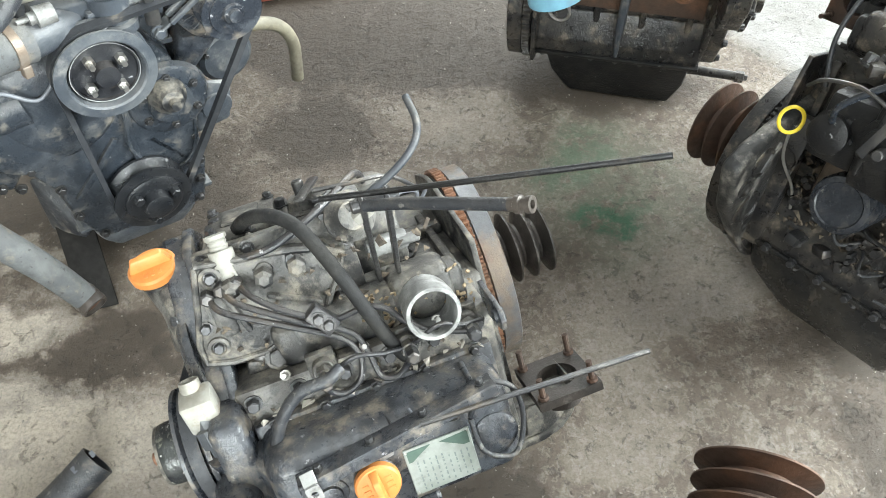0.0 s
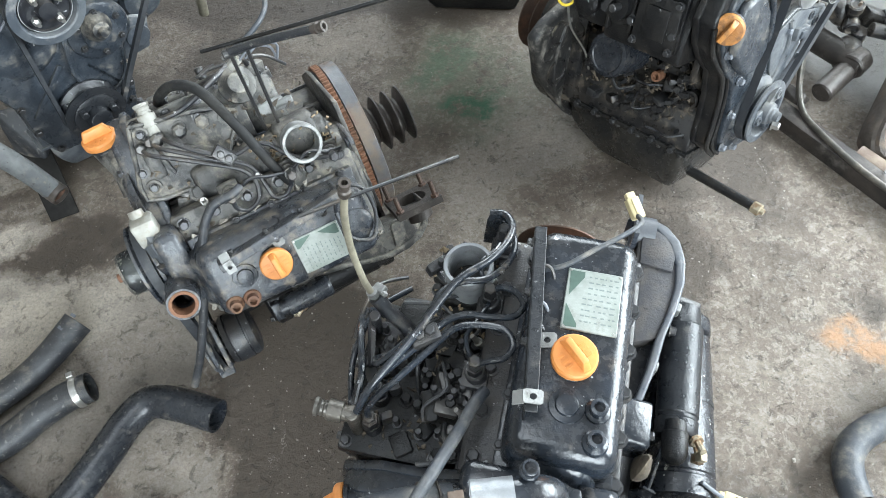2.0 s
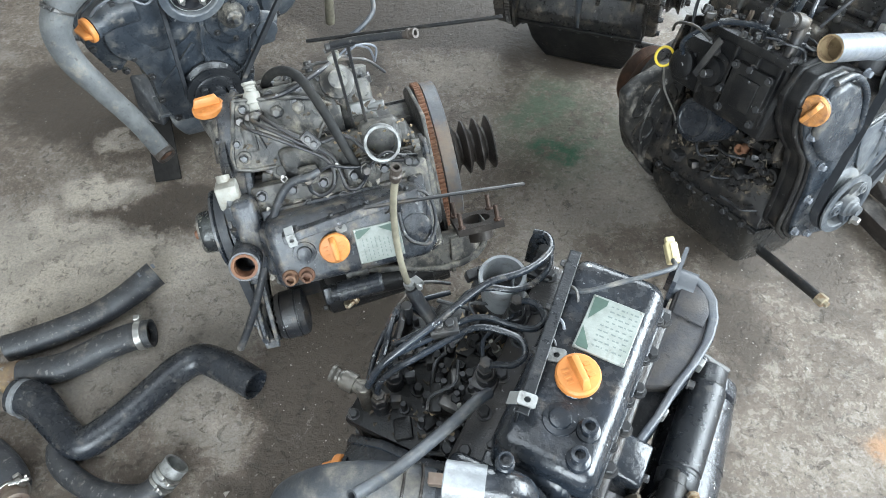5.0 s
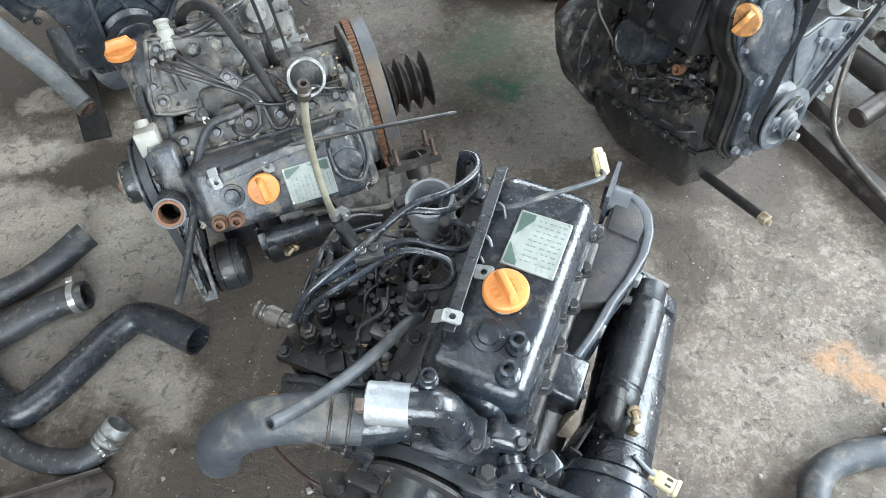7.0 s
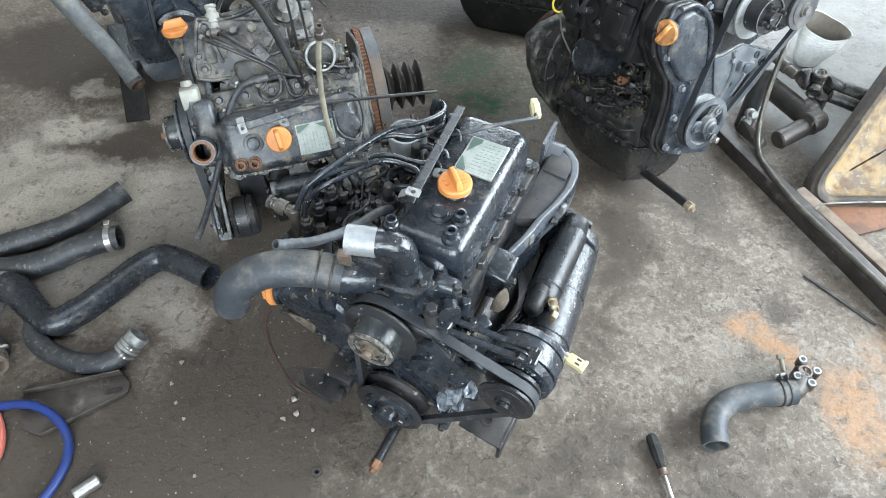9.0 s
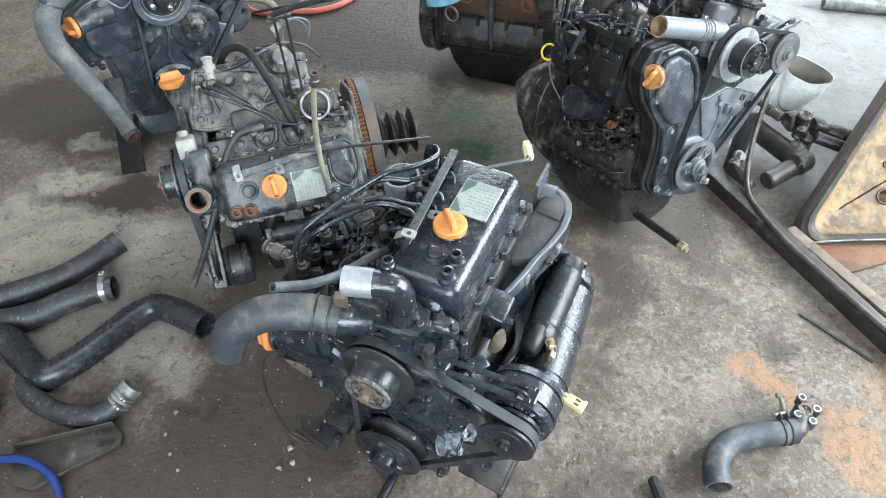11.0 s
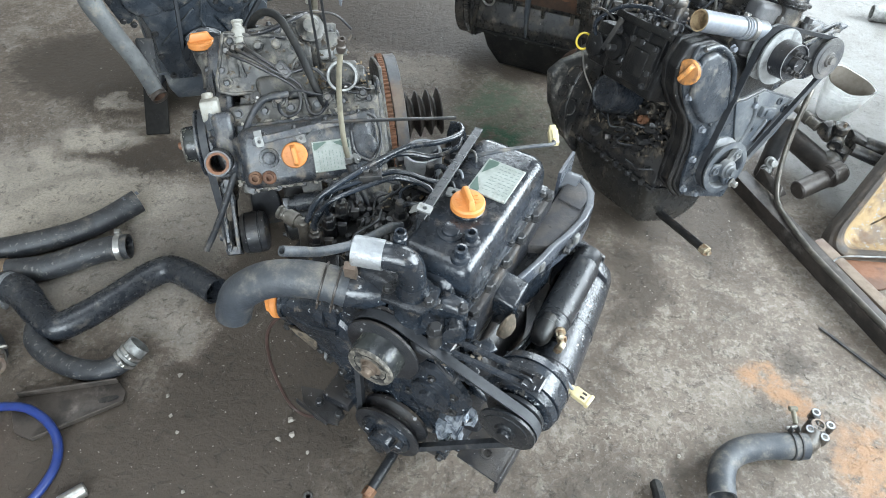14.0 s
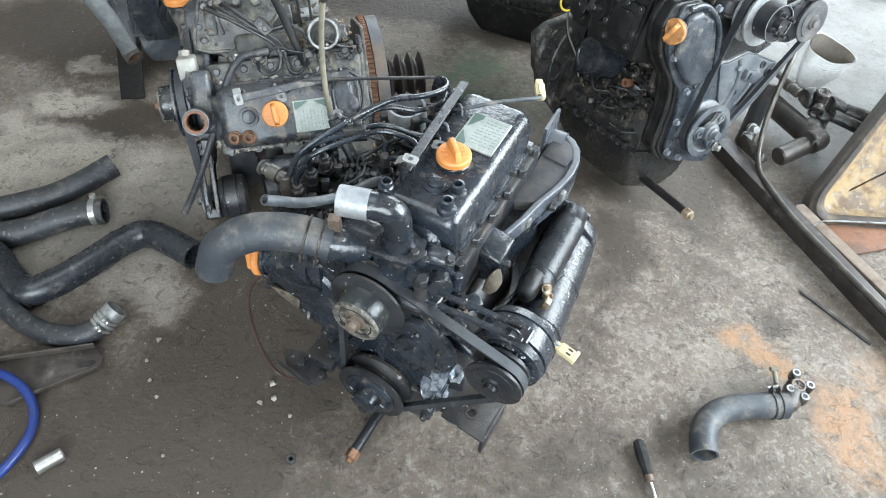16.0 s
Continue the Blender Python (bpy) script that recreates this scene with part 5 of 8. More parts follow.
    part("crank_hub", s, opt.get("crank_hub_mat", paint), cp)
    if opt.get("crank_open"):
        part("crank_bolt", Shape().bolt((0.030, -0.200, -0.030), (0.2, -1, 0), 0.008, 0.012), bright_steel, cp)
    ax, az = opt.get("alt", (0.184, 0.236))
    if has("alternator"):
        k_ = opt.get("alt_scale", 1.0)
        s = Shape().lathe((ax, -0.152, az), (0, 1, 0), [(h * k_ * opt.get("alt_len", 1.0), r * k_) for h, r in ((0, 0.03), (0.0, 0.052), (0.004, 0.060), (0.024, 0.0635), (0.026, 0.0605), (0.030, 0.0605), (0.032, 0.0645), (0.085, 0.0645), (0.087, 0.0615), (0.091, 0.0615), (0.093, 0.0645), (0.118, 0.060), (0.128, 0.045), (0.128, 0))], 44)
        alt = part("alternator", s, opt.get("alt_mat", paint), e, "alternator with ribbed round body")
        for k in range(18):
            s = Shape().slab(Matrix.Translation((ax, -0.150, az)) @ pose(0, 0, 0, 0, -20 * k) @ pose(0.045 * k_, 0, 0), (0.018 * k_, 0.008, 0.005), 0.0008, 1)
            part("fan_rib", s, opt.get("alt_mat", paint), alt)
        ap = pulley(alt, "alternator_pulley", (ax, az), -0.190, -0.156, opt.get("alt_pr", 0.044), opt.get("alt_face", opt.get("pulley_mat", paint)))
        part("pulley_nut", Shape().lathe((ax, -0.189, az), (0, -1, 0), ((0, 0.034), (0.002, 0.033), (0.002, 0.016), (0.006, 0.014), (0.006, 0.010), (0.012, 0.009), (0.012, 0)), 24), opt.get("alt_face", opt.get("pulley_mat", paint)), ap)
        # slotted adjusting arm
        a, b = Vector((0.068, -0.156, 0.284 if opt.get('side') else 0.262)), Vector((ax + 0.026, -0.165, az + (0.108 if opt.get('side') else 0.070)))
        d, n = (b - a).normalized(), (b - a).length
        q = Matrix.Translation((a + b) / 2) @ d.to_track_quat('X', 'Y').to_matrix().to_4x4()
        s = Shape()
        for sz in (-1, 1):
            s.slab(q @ pose(0.012, 0, sz * 0.0095), (n * 0.8, 0.007, 0.008), 0.0014, 1)
        s.slab(q @ pose(-n * 0.42, 0, 0), (n * 0.2, 0.005, 0.023), 0.002, 1).slab(q @ pose(n * 0.46, 0, 0), (n * 0.12, 0.005, 0.026), 0.002, 1)
        s.bolt(b - d * 0.02 - Vector((0, 0.004, 0)), (0, -1, 0), 0.008, 0.008).bolt(a + d * 0.006 - Vector((0, 0.004, 0)), (0, -1, 0), 0.008, 0.008)
        part("adjusting_arm", s, opt.get("arm_mat", paint), e, "slotted alternator adjusting arm")
        part("lower_lug", Shape().hull([(ax - 0.06, -0.13, az - 0.06), (ax - 0.05, -0.06, az - 0.06), (ax, -0.13, az - 0.07), (ax, -0.06, az - 0.07), (0.09, -0.12, 0.12), (0.09, -0.07, 0.12), (0.09, -0.12, 0.16), (0.09, -0.07, 0.16)], 0.005, 2), opt.get("alt_mat", paint), e)
        v_belt(e, ((wx, wz, fan_r), (0, 0, 0.060), (ax, az, opt.get("alt_pr", 0.044))), -0.174)
    # --- thermostat housing and outlet
    style = opt.get("outlet", "elbow")
    if style == "elbow":
        s = Shape().lathe((0.022, -0.146, 0.285), (0, 0, 1), ((0, 0.033), (0.012, 0.033), (0.014, 0.026), (0.05, 0.026), (0.055, 0.030), (0.064, 0.030), (0.066, 0.023), (0.085, 0.0195), (0.086, 0)), 32)
        s.tube(((0.021, -0.146, 0.350), (0.0215, -0.146, 0.386), (0.015, -0.147, 0.405), (-0.001, -0.153, 0.413), (-0.03, -0.162, 0.413)), 0.0182, 24, 5)
        s.hull([(x, y, z) for x, y in ((-0.016, -0.158), (-0.008, -0.178), (0.050, -0.172), (0.060, -0.150), (0.052, -0.122), (-0.006, -0.126)) for z in (0.343, 0.351)], 0.003, 2)
        s.box((-0.01, -0.16, 0.292), (0.075, -0.11, 0.318), 0.006).cyl((0.055, -0.15, 0.30), (0.085, -0.15, 0.30), 0.012)
        th = part("thermostat_housing", s, paint, e, "black thermostat housing with elbow outlet")
        part("outlet_sleeve", Shape().pipe((-0.012, -0.157, 0.413), (-0.050, -0.1690, 0.413), 0.0198, 0.0025, 32), aluminium, th, "bare aluminium outlet sleeve")
        part("nipple", Shape().pipe((-0.003, -0.134, 0.405), (-0.003, -0.133, 0.440), 0.0078, 0.0025, 18).lathe((-0.003, -0.134, 0.425), (0, 0, 1), ((0, 0.0078), (0.002, 0.0095), (0.006, 0.0095), (0.008, 0.0078)), 18), paint, th)
        part("sensor", Shape().cyl((0.068, -0.165, 0.285), (0.068, -0.165, 0.315), 0.010).bolt((0.068, -0.165, 0.315), (0, 0, 1), 0.009, 0.012), bolt_mat, th)
        bolts(th, [((0.050, -0.153, 0.351), (0, 0, 1)), ((-0.006, -0.160, 0.351), (0, 0, 1))], 0.006, 0.007, bolt_mat)
    else:
        s = Shape().lathe((0.022, -0.145, 0.285), (0, 0, 1), ((0, 0.036), (0.015, 0.036), (0.017, 0.028), (0.055, 0.0245), (0.06, 0.0255), (0.09, 0.0250), (0.095, 0.0245), (0.095, 0.019), (0.0, 0.018), (0.0, 0)), 32)
        th = part("thermostat_housing", s, opt.get("outlet_mat", cast_alu), e, "open thermostat outlet")
        part("outlet_rim", Shape().lathe((0.022, -0.145, 0.374), (0, 0, 1), ((0, 0.0210), (0.007, 0.0212), (0.0075, 0.0205), (0.0075, 0.0165), (-0.018, 0.0160)), 32, False), rust, th, "rusty outlet mouth")

    # --- exhaust side: manifold, starter
    if has("manifold"):
        mm = opt.get("man_mat", matte_grey)
        edge = [(0.118, 0.012), (0.131, 0.06), (0.138, 0.10), (0.150, 0.14), (0.157, 0.178), (0.156, 0.21), (0.147, 0.238), (0.130, 0.257), (0.108, 0.266), (0.088, 0.268)]
        deck = [(0.094, 0.082)] + [p for p in edge if p[1] > 0.09] + [(0.094, 0.262)]
        man = part("exhaust_manifold", Shape().prism(deck, 'z', 0.222, 0.2585, 0.004, 2), mm, e, "cast exhaust manifold with a flat dusty deck")
        part("bowl", Shape().prism([(0.098, 0.196), (0.140, 0.190), (0.143, 0.215), (0.132, 0.240), (0.110, 0.252), (0.098, 0.252)], 'z', 0.2575, 0.2625, 0.002, 2), mm, man)
        s = Shape().prism(edge + [(x - 0.012, y - 0.008) for x, y in edge[::-1]], 'z', 0.206, 0.263, 0.0032, 3)
        part("raised_edge", s, opt.get("man_edge", mm), man, "rounded outer edge")
        low = [(0.090, 0.004)] + [p for p in edge if p[1] < 0.12] + [(0.090, 0.115)]
        if opt.get("side"):
            part("trough", Shape().prism(low, 'z', 0.170, 0.238, 0.004, 2).box((0.094, 0.014, 0.120), (0.122, 0.090, 0.176), 0.006), opt.get("man_end", mm), man)
        for y, z in ((0.062, 0.246), (0.150, 0.238)):
            part("clip", Shape().slab(Matrix.Translation((0.128 + (y - 0.062) * 0.27, y, z)) @ pose(0, 0, 0, 0, 0, -14), (0.012, 0.012, 0.020), 0.002), cast_alu, man)
        part("manifold_end", Shape().hull([(x, y, z) for x in (0.088, 0.131) for y in (-0.042, 0.014) for z in (0.205, 0.262)] + [(0.09, y, 0.272) for y in (-0.03, 0.01)], 0.006, 2), opt.get("man_end", mm), man)
        bolts(man, [((0.131, -0.020, 0.238), (1, 0, 0.3)), ((0.147, 0.12, 0.236), (1, 0, 0))], 0.0055, 0.007, bolt_mat)
        s = Shape()
        half = opt.get("flange_half", 0.042)
        outer, inner = circle(0.25, 0.247, 0.05, 28), circle(0.25, 0.247, min(0.026, half - 0.008), 28)
        outer = [(0.25 + max(-half, min(half, (p[0] - 0.25) * 1.35)), 0.247 + max(-0.046, min(0.046, (p[1] - 0.247) * 1.35))) for p in outer]
        fx = opt.get("flange_x", (0.078, 0.090))
        verts = [(x, *p) for x in fx for p in outer] + [(x, *p) for x in fx for p in inner] + [(0.115, *p) for p in inner]
        faces = []
        for i in range(28):
            j = (i + 1) % 28
            faces += [(i, j, 28 + j, 28 + i), (i, 56 + i, 56 + j, j), (28 + i, 28 + j, 84 + j, 84 + i), (56 + i, 112 + i, 112 + j, 56 + j)]
        faces.append(tuple(range(112, 140)))
        s.add(verts, faces)
        fl = part("flange", s, opt.get("flange_mat", rust_dark), man, "exhaust outlet flange")
        for y, z in ((0.217, 0.21), (0.283, 0.21), (0.217, 0.284), (0.283, 0.284)) if opt.get("studs", True) else ():
            part("stud", Shape().stud((0.079, y, z), (-1, 0, 0), 0.03, 0.004), opt.get("stud_mat", rust_dark), fl)
    if has("starter"):
        if opt.get("side"):
            part("side_casting", Shape().hull([(x, y, z) for x, y in ((0.082, -0.112), (0.128, -0.105), (0.138, 0.020), (0.082, 0.150)) for z in (-0.03, 0.150)] + [(0.10, -0.10, 0.185), (0.12, 0.01, 0.185), (0.09, 0.02, 0.20)], 0.008, 2), cast, e)
            s = Shape().slab(pose(0.146, -0.035, 0.130, 0, 8, -14), (0.005, 0.070, 0.120), 0.0015, 1).slab(pose(0.139, -0.068, 0.130, 0, 8, -14), (0.018, 0.005, 0.120), 0.0015, 1)
            part("side_plate", s, opt.get("arm_mat", paint), e, "bent black steel stay beside the starter")
        sm = opt.get("starter_mat", paint)
        s = Shape().lathe((0.205, -0.062, 0.112), (0, 1, 0), ((0, 0.02), (0.0, 0.040), (0.006, 0.0475), (0.030, 0.0485), (0.032, 0.0465), (0.035, 0.0465), (0.037, 0.0485), (0.205, 0.0485), (0.208, 0.046), (0.214, 0.048), (0.250, 0.046), (0.252, 0)), 44)
        lean = Matrix.Translation((0.195, 0, 0.112)) @ pose(0, 0, 0, 0, 0, 4.5) @ Matrix.Translation((-0.207, 0, -0.112))
        s.lathe((0.205, 0.066, 0.112), (0, 1, 0), ((0, 0.0486), (0.0006, 0.0494), (0.006, 0.0494), (0.0066, 0.0486)), 44)
        st = part("starter_motor", s.moved(lean), sm, e, "glossy black starter motor")
        part("drive_bracket", Shape().prism(((0.12, 0.06), (0.17, 0.045), (0.212, 0.058), (0.224, 0.100), (0.204, 0.152), (0.164, 0.190), (0.118, 0.188)), 'y', 0.180, 0.196, 0.004, 2), sm, st)
        part("bracket_nose", Shape().hull([(0.20 + 0.052 * math.cos(radians(a)), y, 0.125 + 0.052 * math.sin(radians(a))) for a in range(0, 360, 30) for y in (0.165, 0.190)], 0.006, 2).moved(lean), sm, st)
        bolts(st, [(p, (0, -1, 0)) for p in ((0.150, 0.180, 0.176), (0.206, 0.180, 0.125), (0.206, 0.180, 0.070))], 0.007, 0.009, bolt_mat)
        s = Shape().lathe((0.184, 0.004, 0.180), (0, 1, 0), ((0, 0.016), (0, 0.024), (0.004, 0.0265), (0.020, 0.027), (0.022, 0.0255), (0.026, 0.0255), (0.028, 0.027), (0.150, 0.027), (0.154, 0.024), (0.18, 0.022), (0.18, 0)), 36)
        part("solenoid", s.moved(Matrix.Translation((-0.008, 0, -0.004))), opt.get("solenoid_mat", sm), st)
        s = Shape().lathe((0.172, -0.044, 0.196), (0, 1, -0.05), ((0.008, 0.0), (0.009, 0.007), (0.013, 0.012), (0.022, 0.0155), (0.046, 0.0165), (0.048, 0.0145), (0.062, 0.014), (0.062, 0)), 32)
        part("rubber_cap", s, opt.get("cap_rubber", sm), st)
        part("terminal", Shape().stud((0.196, 0.0, 0.198), (0.3, -0.8, 0.5), 0.022, 0.0045), brass_nut, st, "brass starter terminal")
        part("terminal", Shape().stud((0.200, 0.004, 0.178), (0.2, -1, 0.2), 0.03, 0.0045).slab(pose(0.204, -0.018, 0.184, 0, 20), (0.010, 0.012, 0.022), 0.002), brass_nut, st, "brass starter terminal")
        bolts(st, [((0.193 + 0.036 * math.cos(radians(a)), -0.063, 0.112 + 0.036 * math.sin(radians(a))), (0, -1, 0)) for a in (30, 150, 270)], 0.005, 0.006, bolt_mat)
    # --- rear: plate, flywheel, pulley
    s = Shape().prism(flat_hull(circle(0, 0, 0.148, 36) + [(0.2, 0.09), (0.2, 0.17), (0.12, 0.2), (-0.12, 0.2), (-0.13, -0.1), (0.13, -0.1)]), 'y', 0.194, 0.202, 0.002)
    part("back_plate", s, cast, e, "flywheel back plate")
    teeth, verts, faces = 92, [], []
    for y in (0.206, 0.219):
        for i in range(teeth):
            for a, r in ((0.0, 0.148), (0.22, 0.1535), (0.5, 0.1535), (0.72, 0.148)):
                t = 2 * math.pi * (i + a) / teeth
                verts.append((r * math.cos(t), y, r * math.sin(t)))
    n = 4 * teeth
    for i in range(n):
        j = (i + 1) % n
        faces.append((i, j, n + j, n + i))
    faces += [tuple(range(n)), tuple(range(n, 2 * n))[::-1]]
    s = Shape().lathe((0, 0.203, 0), (0, 1, 0), ((0, 0.03), (0, 0.139), (0.003, 0.145), (0.0175, 0.145), (0.019, 0.150), (0.044, 0.150), (0.046, 0.147), (0.046, 0.12), (0.040, 0.116), (0.040, 0.05), (0.044, 0)), 72)
    fw = part("flywheel", s, opt.get("fly_mat", brown_steel), e, "stained steel flywheel")
    part("ring_gear", Shape().add(verts, faces), opt.get("ring_mat", rust), fw, "rusty toothed ring gear", 0.3)
    if opt.get("grooves", 3):
        g, r = opt.get("grooves", 3), opt.get("pto_r", 0.052)
        y, w = opt.get("pto_y", 0.252), opt.get("pto_w", 0.027)
        prof = [(0, r * 0.6)]
        for k in range(g):
            prof += [(k * w, r * 0.62), (k * w + 0.010, r), (k * w + 0.0125, r), (k * w + 0.0225, r * 0.62)]
        prof += [(g * w, r * 0.62), (g * w + 0.010, r), (g * w + 0.0125, r), (g * w + 0.0125, r * 0.8), (g * w + 0.006, r * 0.75), (g * w + 0.006, 0)]
        s = Shape().lathe((0, y, 0), (0, 1, 0), prof, 44).cyl((0, 0.24, 0), (0, y + 0.01, 0), r * 0.7)
        part("drive_pulley", s, opt.get("pto_mat", rust_dark), e, "grooved drive pulley")
    # --- left side: oil filter, feet
    if has("filter"):
        f = (0.052, 0.054)
        s = Shape().lathe((-0.088, f[0], f[1]), (-1, 0, 0.05), ((0, 0.034), (0.008, 0.034), (0.01, 0.041), (0.085, 0.042), (0.092, 0.039), (0.094, 0.032), (0.092, 0.030), (0.092, 0)), 36)
        part("oil_filter", s, opt.get("filter_mat", black_paint), e, "black spin-on oil filter")
    if has("foot_right"):
        s = Shape().prism(((0.105, -0.135), (0.186, -0.145), (0.190, -0.055), (0.105, -0.04)), 'z', -0.082, -0.076, 0.002).prism(((0.183, -0.145), (0.190, -0.145), (0.194, -0.055), (0.187, -0.055)), 'z', -0.12, -0.076, 0.002)
        s.lathe((0.150, -0.105, -0.076), (0, 0, 1), ((0, 0.012), (0.0012, 0.012), (0.0012, 0.0075), (-0.004, 0.0075), (-0.004, 0)), 20)
        part("mounting_foot", s, black_cast, e, "bolt-on mounting foot")
    if has("foot_left") and opt.get("side"):
        plate = ((-0.199, -0.163), (-0.160, -0.150), (-0.110, -0.155), (-0.098, -0.195), (-0.137, -0.203), (-0.172, -0.192))
        foot = part("mounting_foot", Shape().prism(plate, 'z', -0.066, -0.060, 0.0015).box((-0.150, -0.165, -0.064), (-0.095, -0.115, -0.040), 0.004), black_cast, e, "bolt-on mounting foot")
        part("foot_edge", Shape().slab(Matrix.Translation((-0.150, -0.198, -0.055)) @ pose(0, 0, 0, 0, 0, -8), (0.072, 0.004, 0.014), 0.001, 1), black_cast, foot)
        bolts(foot, [((-0.150, -0.175, -0.060), (0, 0, 1)), ((-0.106, -0.178, -0.060), (0, 0, 1))], 0.007, 0.009, bolt_mat)
    elif has("foot_left"):
        s = Shape().box((-0.2, -0.14, -0.03), (-0.1, -0.045, -0.022), 0.002).box((-0.2, -0.142, -0.06), (-0.1, -0.136, -0.022), 0.002)
        s.lathe((-0.165, -0.09, -0.022), (0, 0, 1), ((0, 0.012), (0.0012, 0.012), (0.0012, 0.0075), (-0.004, 0.0075), (-0.004, 0)), 20)
        part("mounting_foot", s, black_cast, e, "bolt-on mounting foot")
    return e


ENGINE_A = tilt(0.231, -0.038, 0.209, -18.4, 1.4, 0.5)
ENGINE_B = tilt(-0.224, 0.540, 0.171, -68.4, 54.7, 1.5)
ENGINE_C = tilt(-0.622, 0.863, 0.234, 36.2, 10.1, 0.5)
ENGINE_D = tilt(0.635, 0.646, 0.223, 38.8, 21.5, -10.0)

black_engine = engine("diesel_engine", "repainted glossy black three-cylinder diesel engine standing on its oil pan", ENGINE_A, black_paint, black_cast,
                      dict(seed=3, drain_tip=(-0.018, -0.225, -0.185), drain_mat=alt_black, grooves=2, pto_r=0.075, pto_y=0.282, pto_mat=rust_dark, cap_turn=45, flange_mat=manifold_blue, flange_half=0.030, flange_x=(0.0845, 0.090), stud_mat=dark_steel, alt_face=alt_black, debris=True, fan=(0.0, 0.25), fan_r=0.057, pulley_mat=black_cast, side_turn=20, alt=(0.194, 0.200), alt_scale=0.86, alt_len=0.62, alt_pr=0.042, centre_mat=brown_steel, pump_mat=pump_black, union_mat=rod_steel, union_k=0.92, rail_mat=alt_black, studs=False, man_mat=manifold_grey, man_edge=manifold_blue, man_end=black_paint, starter_mat=starter_black, cap_rubber=pump_black, solenoid_mat=alt_black, filler_mat=black_paint, intake_mat=pump_black, side=True))
LOW_RUNS = (((-0.186, -0.104, 0.262), (-0.176, -0.093, 0.290), (-0.156, -0.058, 0.301), (-0.131, -0.021, 0.302), (-0.116, 0.001, 0.302), (-0.100, 0.018, 0.302), (-0.079, 0.026, 0.304), (-0.054, 0.018, 0.308), (-0.046, -0.002, 0.312), (-0.058, -0.017, 0.316), (-0.080, -0.016, 0.330)),
            ((-0.190, -0.088, 0.262), (-0.180, -0.076, 0.290), (-0.159, -0.045, 0.301), (-0.135, -0.014, 0.302), (-0.121, 0.010, 0.302), (-0.103, 0.029, 0.302), (-0.077, 0.036, 0.304), (-0.049, 0.040, 0.308), (-0.043, 0.056, 0.312), (-0.056, 0.072, 0.316), (-0.074, 0.078, 0.330)),
            ((-0.191, -0.072, 0.262), (-0.181, -0.059, 0.290), (-0.161, -0.035, 0.301), (-0.141, -0.008, 0.302), (-0.130, 0.017, 0.304), (-0.134, 0.046, 0.308), (-0.126, 0.068, 0.312), (-0.104, 0.084, 0.314), (-0.084, 0.108, 0.316), (-0.074, 0.148, 0.330)))
grey_engine = engine("diesel_engine", "dusty grey diesel engine lying over on its exhaust side", ENGINE_B, dusty_black, dusty_cast,
                     # man_end is blackened so the shaded gap under the cover reads dark
                     dict(seed=5, outlet="neck", foot_right=False, foot_left=False, grooves=3, pto_r=0.056, pto_mat=brown_dark, fly_mat=rim_steel, debris=True, drain=False, alt=(0.200, 0.178), alt_scale=0.72, alt_len=0.62, alt_mat=black_cast, pan=0.9, valve_mat=dusty_cast, man_mat=dusty_cast, man_end=pump_black, pump_mat=dusty_cast, starter_mat=pump_black, pipe_mat=black_cast, case_mat=dusty_black, cover_nuts=((0.06, -0.081), (0.062, -0.055)), nut_mat=rust,
                          cap_turn=95, runs=LOW_RUNS, clip_z=0.304, neck_mat=cast_alu, intake_mat=dusty_cast, union=((-0.196, -0.076, 0.254), (-1, 0, -0.2)), union_mat=white_plastic, union_k=1.0, side_turn=95, side_dir=(-0.90, 0.0, 0.43), side_size=1.12, filler_mat=dusty_cast, pipe_r=0.0035, stub=False, bulge=True, rail_mat=dusty_black, wp_mat=dusty_black, outlet_mat=dusty_black, flange_mat=brown_dark))
blue_engine = engine("diesel_engine", "dust-covered blue-grey diesel engine with its belt side showing", ENGINE_C, blue_grey, blue_grey,
                     dict(seed=7, fan_style="studs", fan_r=0.066, recess=True, hub_k=0.98, fan_mat=blue_grey, pulley_mat=dusty_black, crank_mat=alt_black, crank_hub_mat=alt_black, alt=(0.168, 0.285), alt_scale=1.1, foot_right=False, foot_left=False, drain=False,
                          side_turn=85, filler_mat=dusty_blue_black, case_mat=dusty_blue_black, grooves=0, nameplate=False, cap=False, pipe_mat=dusty_black, alt_mat=dusty_black, man_mat=dusty_cast, bulge=True))
oily_engine = engine("diesel_engine", "oily black diesel engine leaning back on its oil pan", ENGINE_D, oily_black, oily_black,
                     dict(seed=9, fan_style="studs", fan_r=0.057, hub_k=0.80, hub_stud=dark_steel, case_mat=dusty_blue_black, filler_mat=dusty_blue_black, stub=False, pulley_mat=scuffed_grey, alt=(0.164, 0.259), side_mat=orange_dirty, drain_tip=(-0.022, -0.245, -0.170), drain_mat=pump_black, drain_nut=brass_nut,
                          grooves=2, pto_r=0.072, pto_y=0.282, pto_w=0.030, fan=(0.0, 0.247), pto_mat=rust_dark, fly_mat=oily_black, ring_mat=oily_black, foot_right=False, foot_left=False, wp_mat=matte_grey, alt_mat=dusty_black, crank_mat=blue_grey,
                          crank_hub_mat=blue_grey, crank_open=True, hub_out=0.024, alt_face=matte_grey, pan_mat=pan_black, pump_mat=pump_black, union_mat=dark_steel, filter_mat=rubber_glossy, nameplate=False, side_turn=155, lobed=True, wing_mat=blue_grey, edge_mat=pump_black, arm_mat=dusty_black))
ENGINE_E = tilt(0.330, 1.225, 0.205, 78, 0, 0)
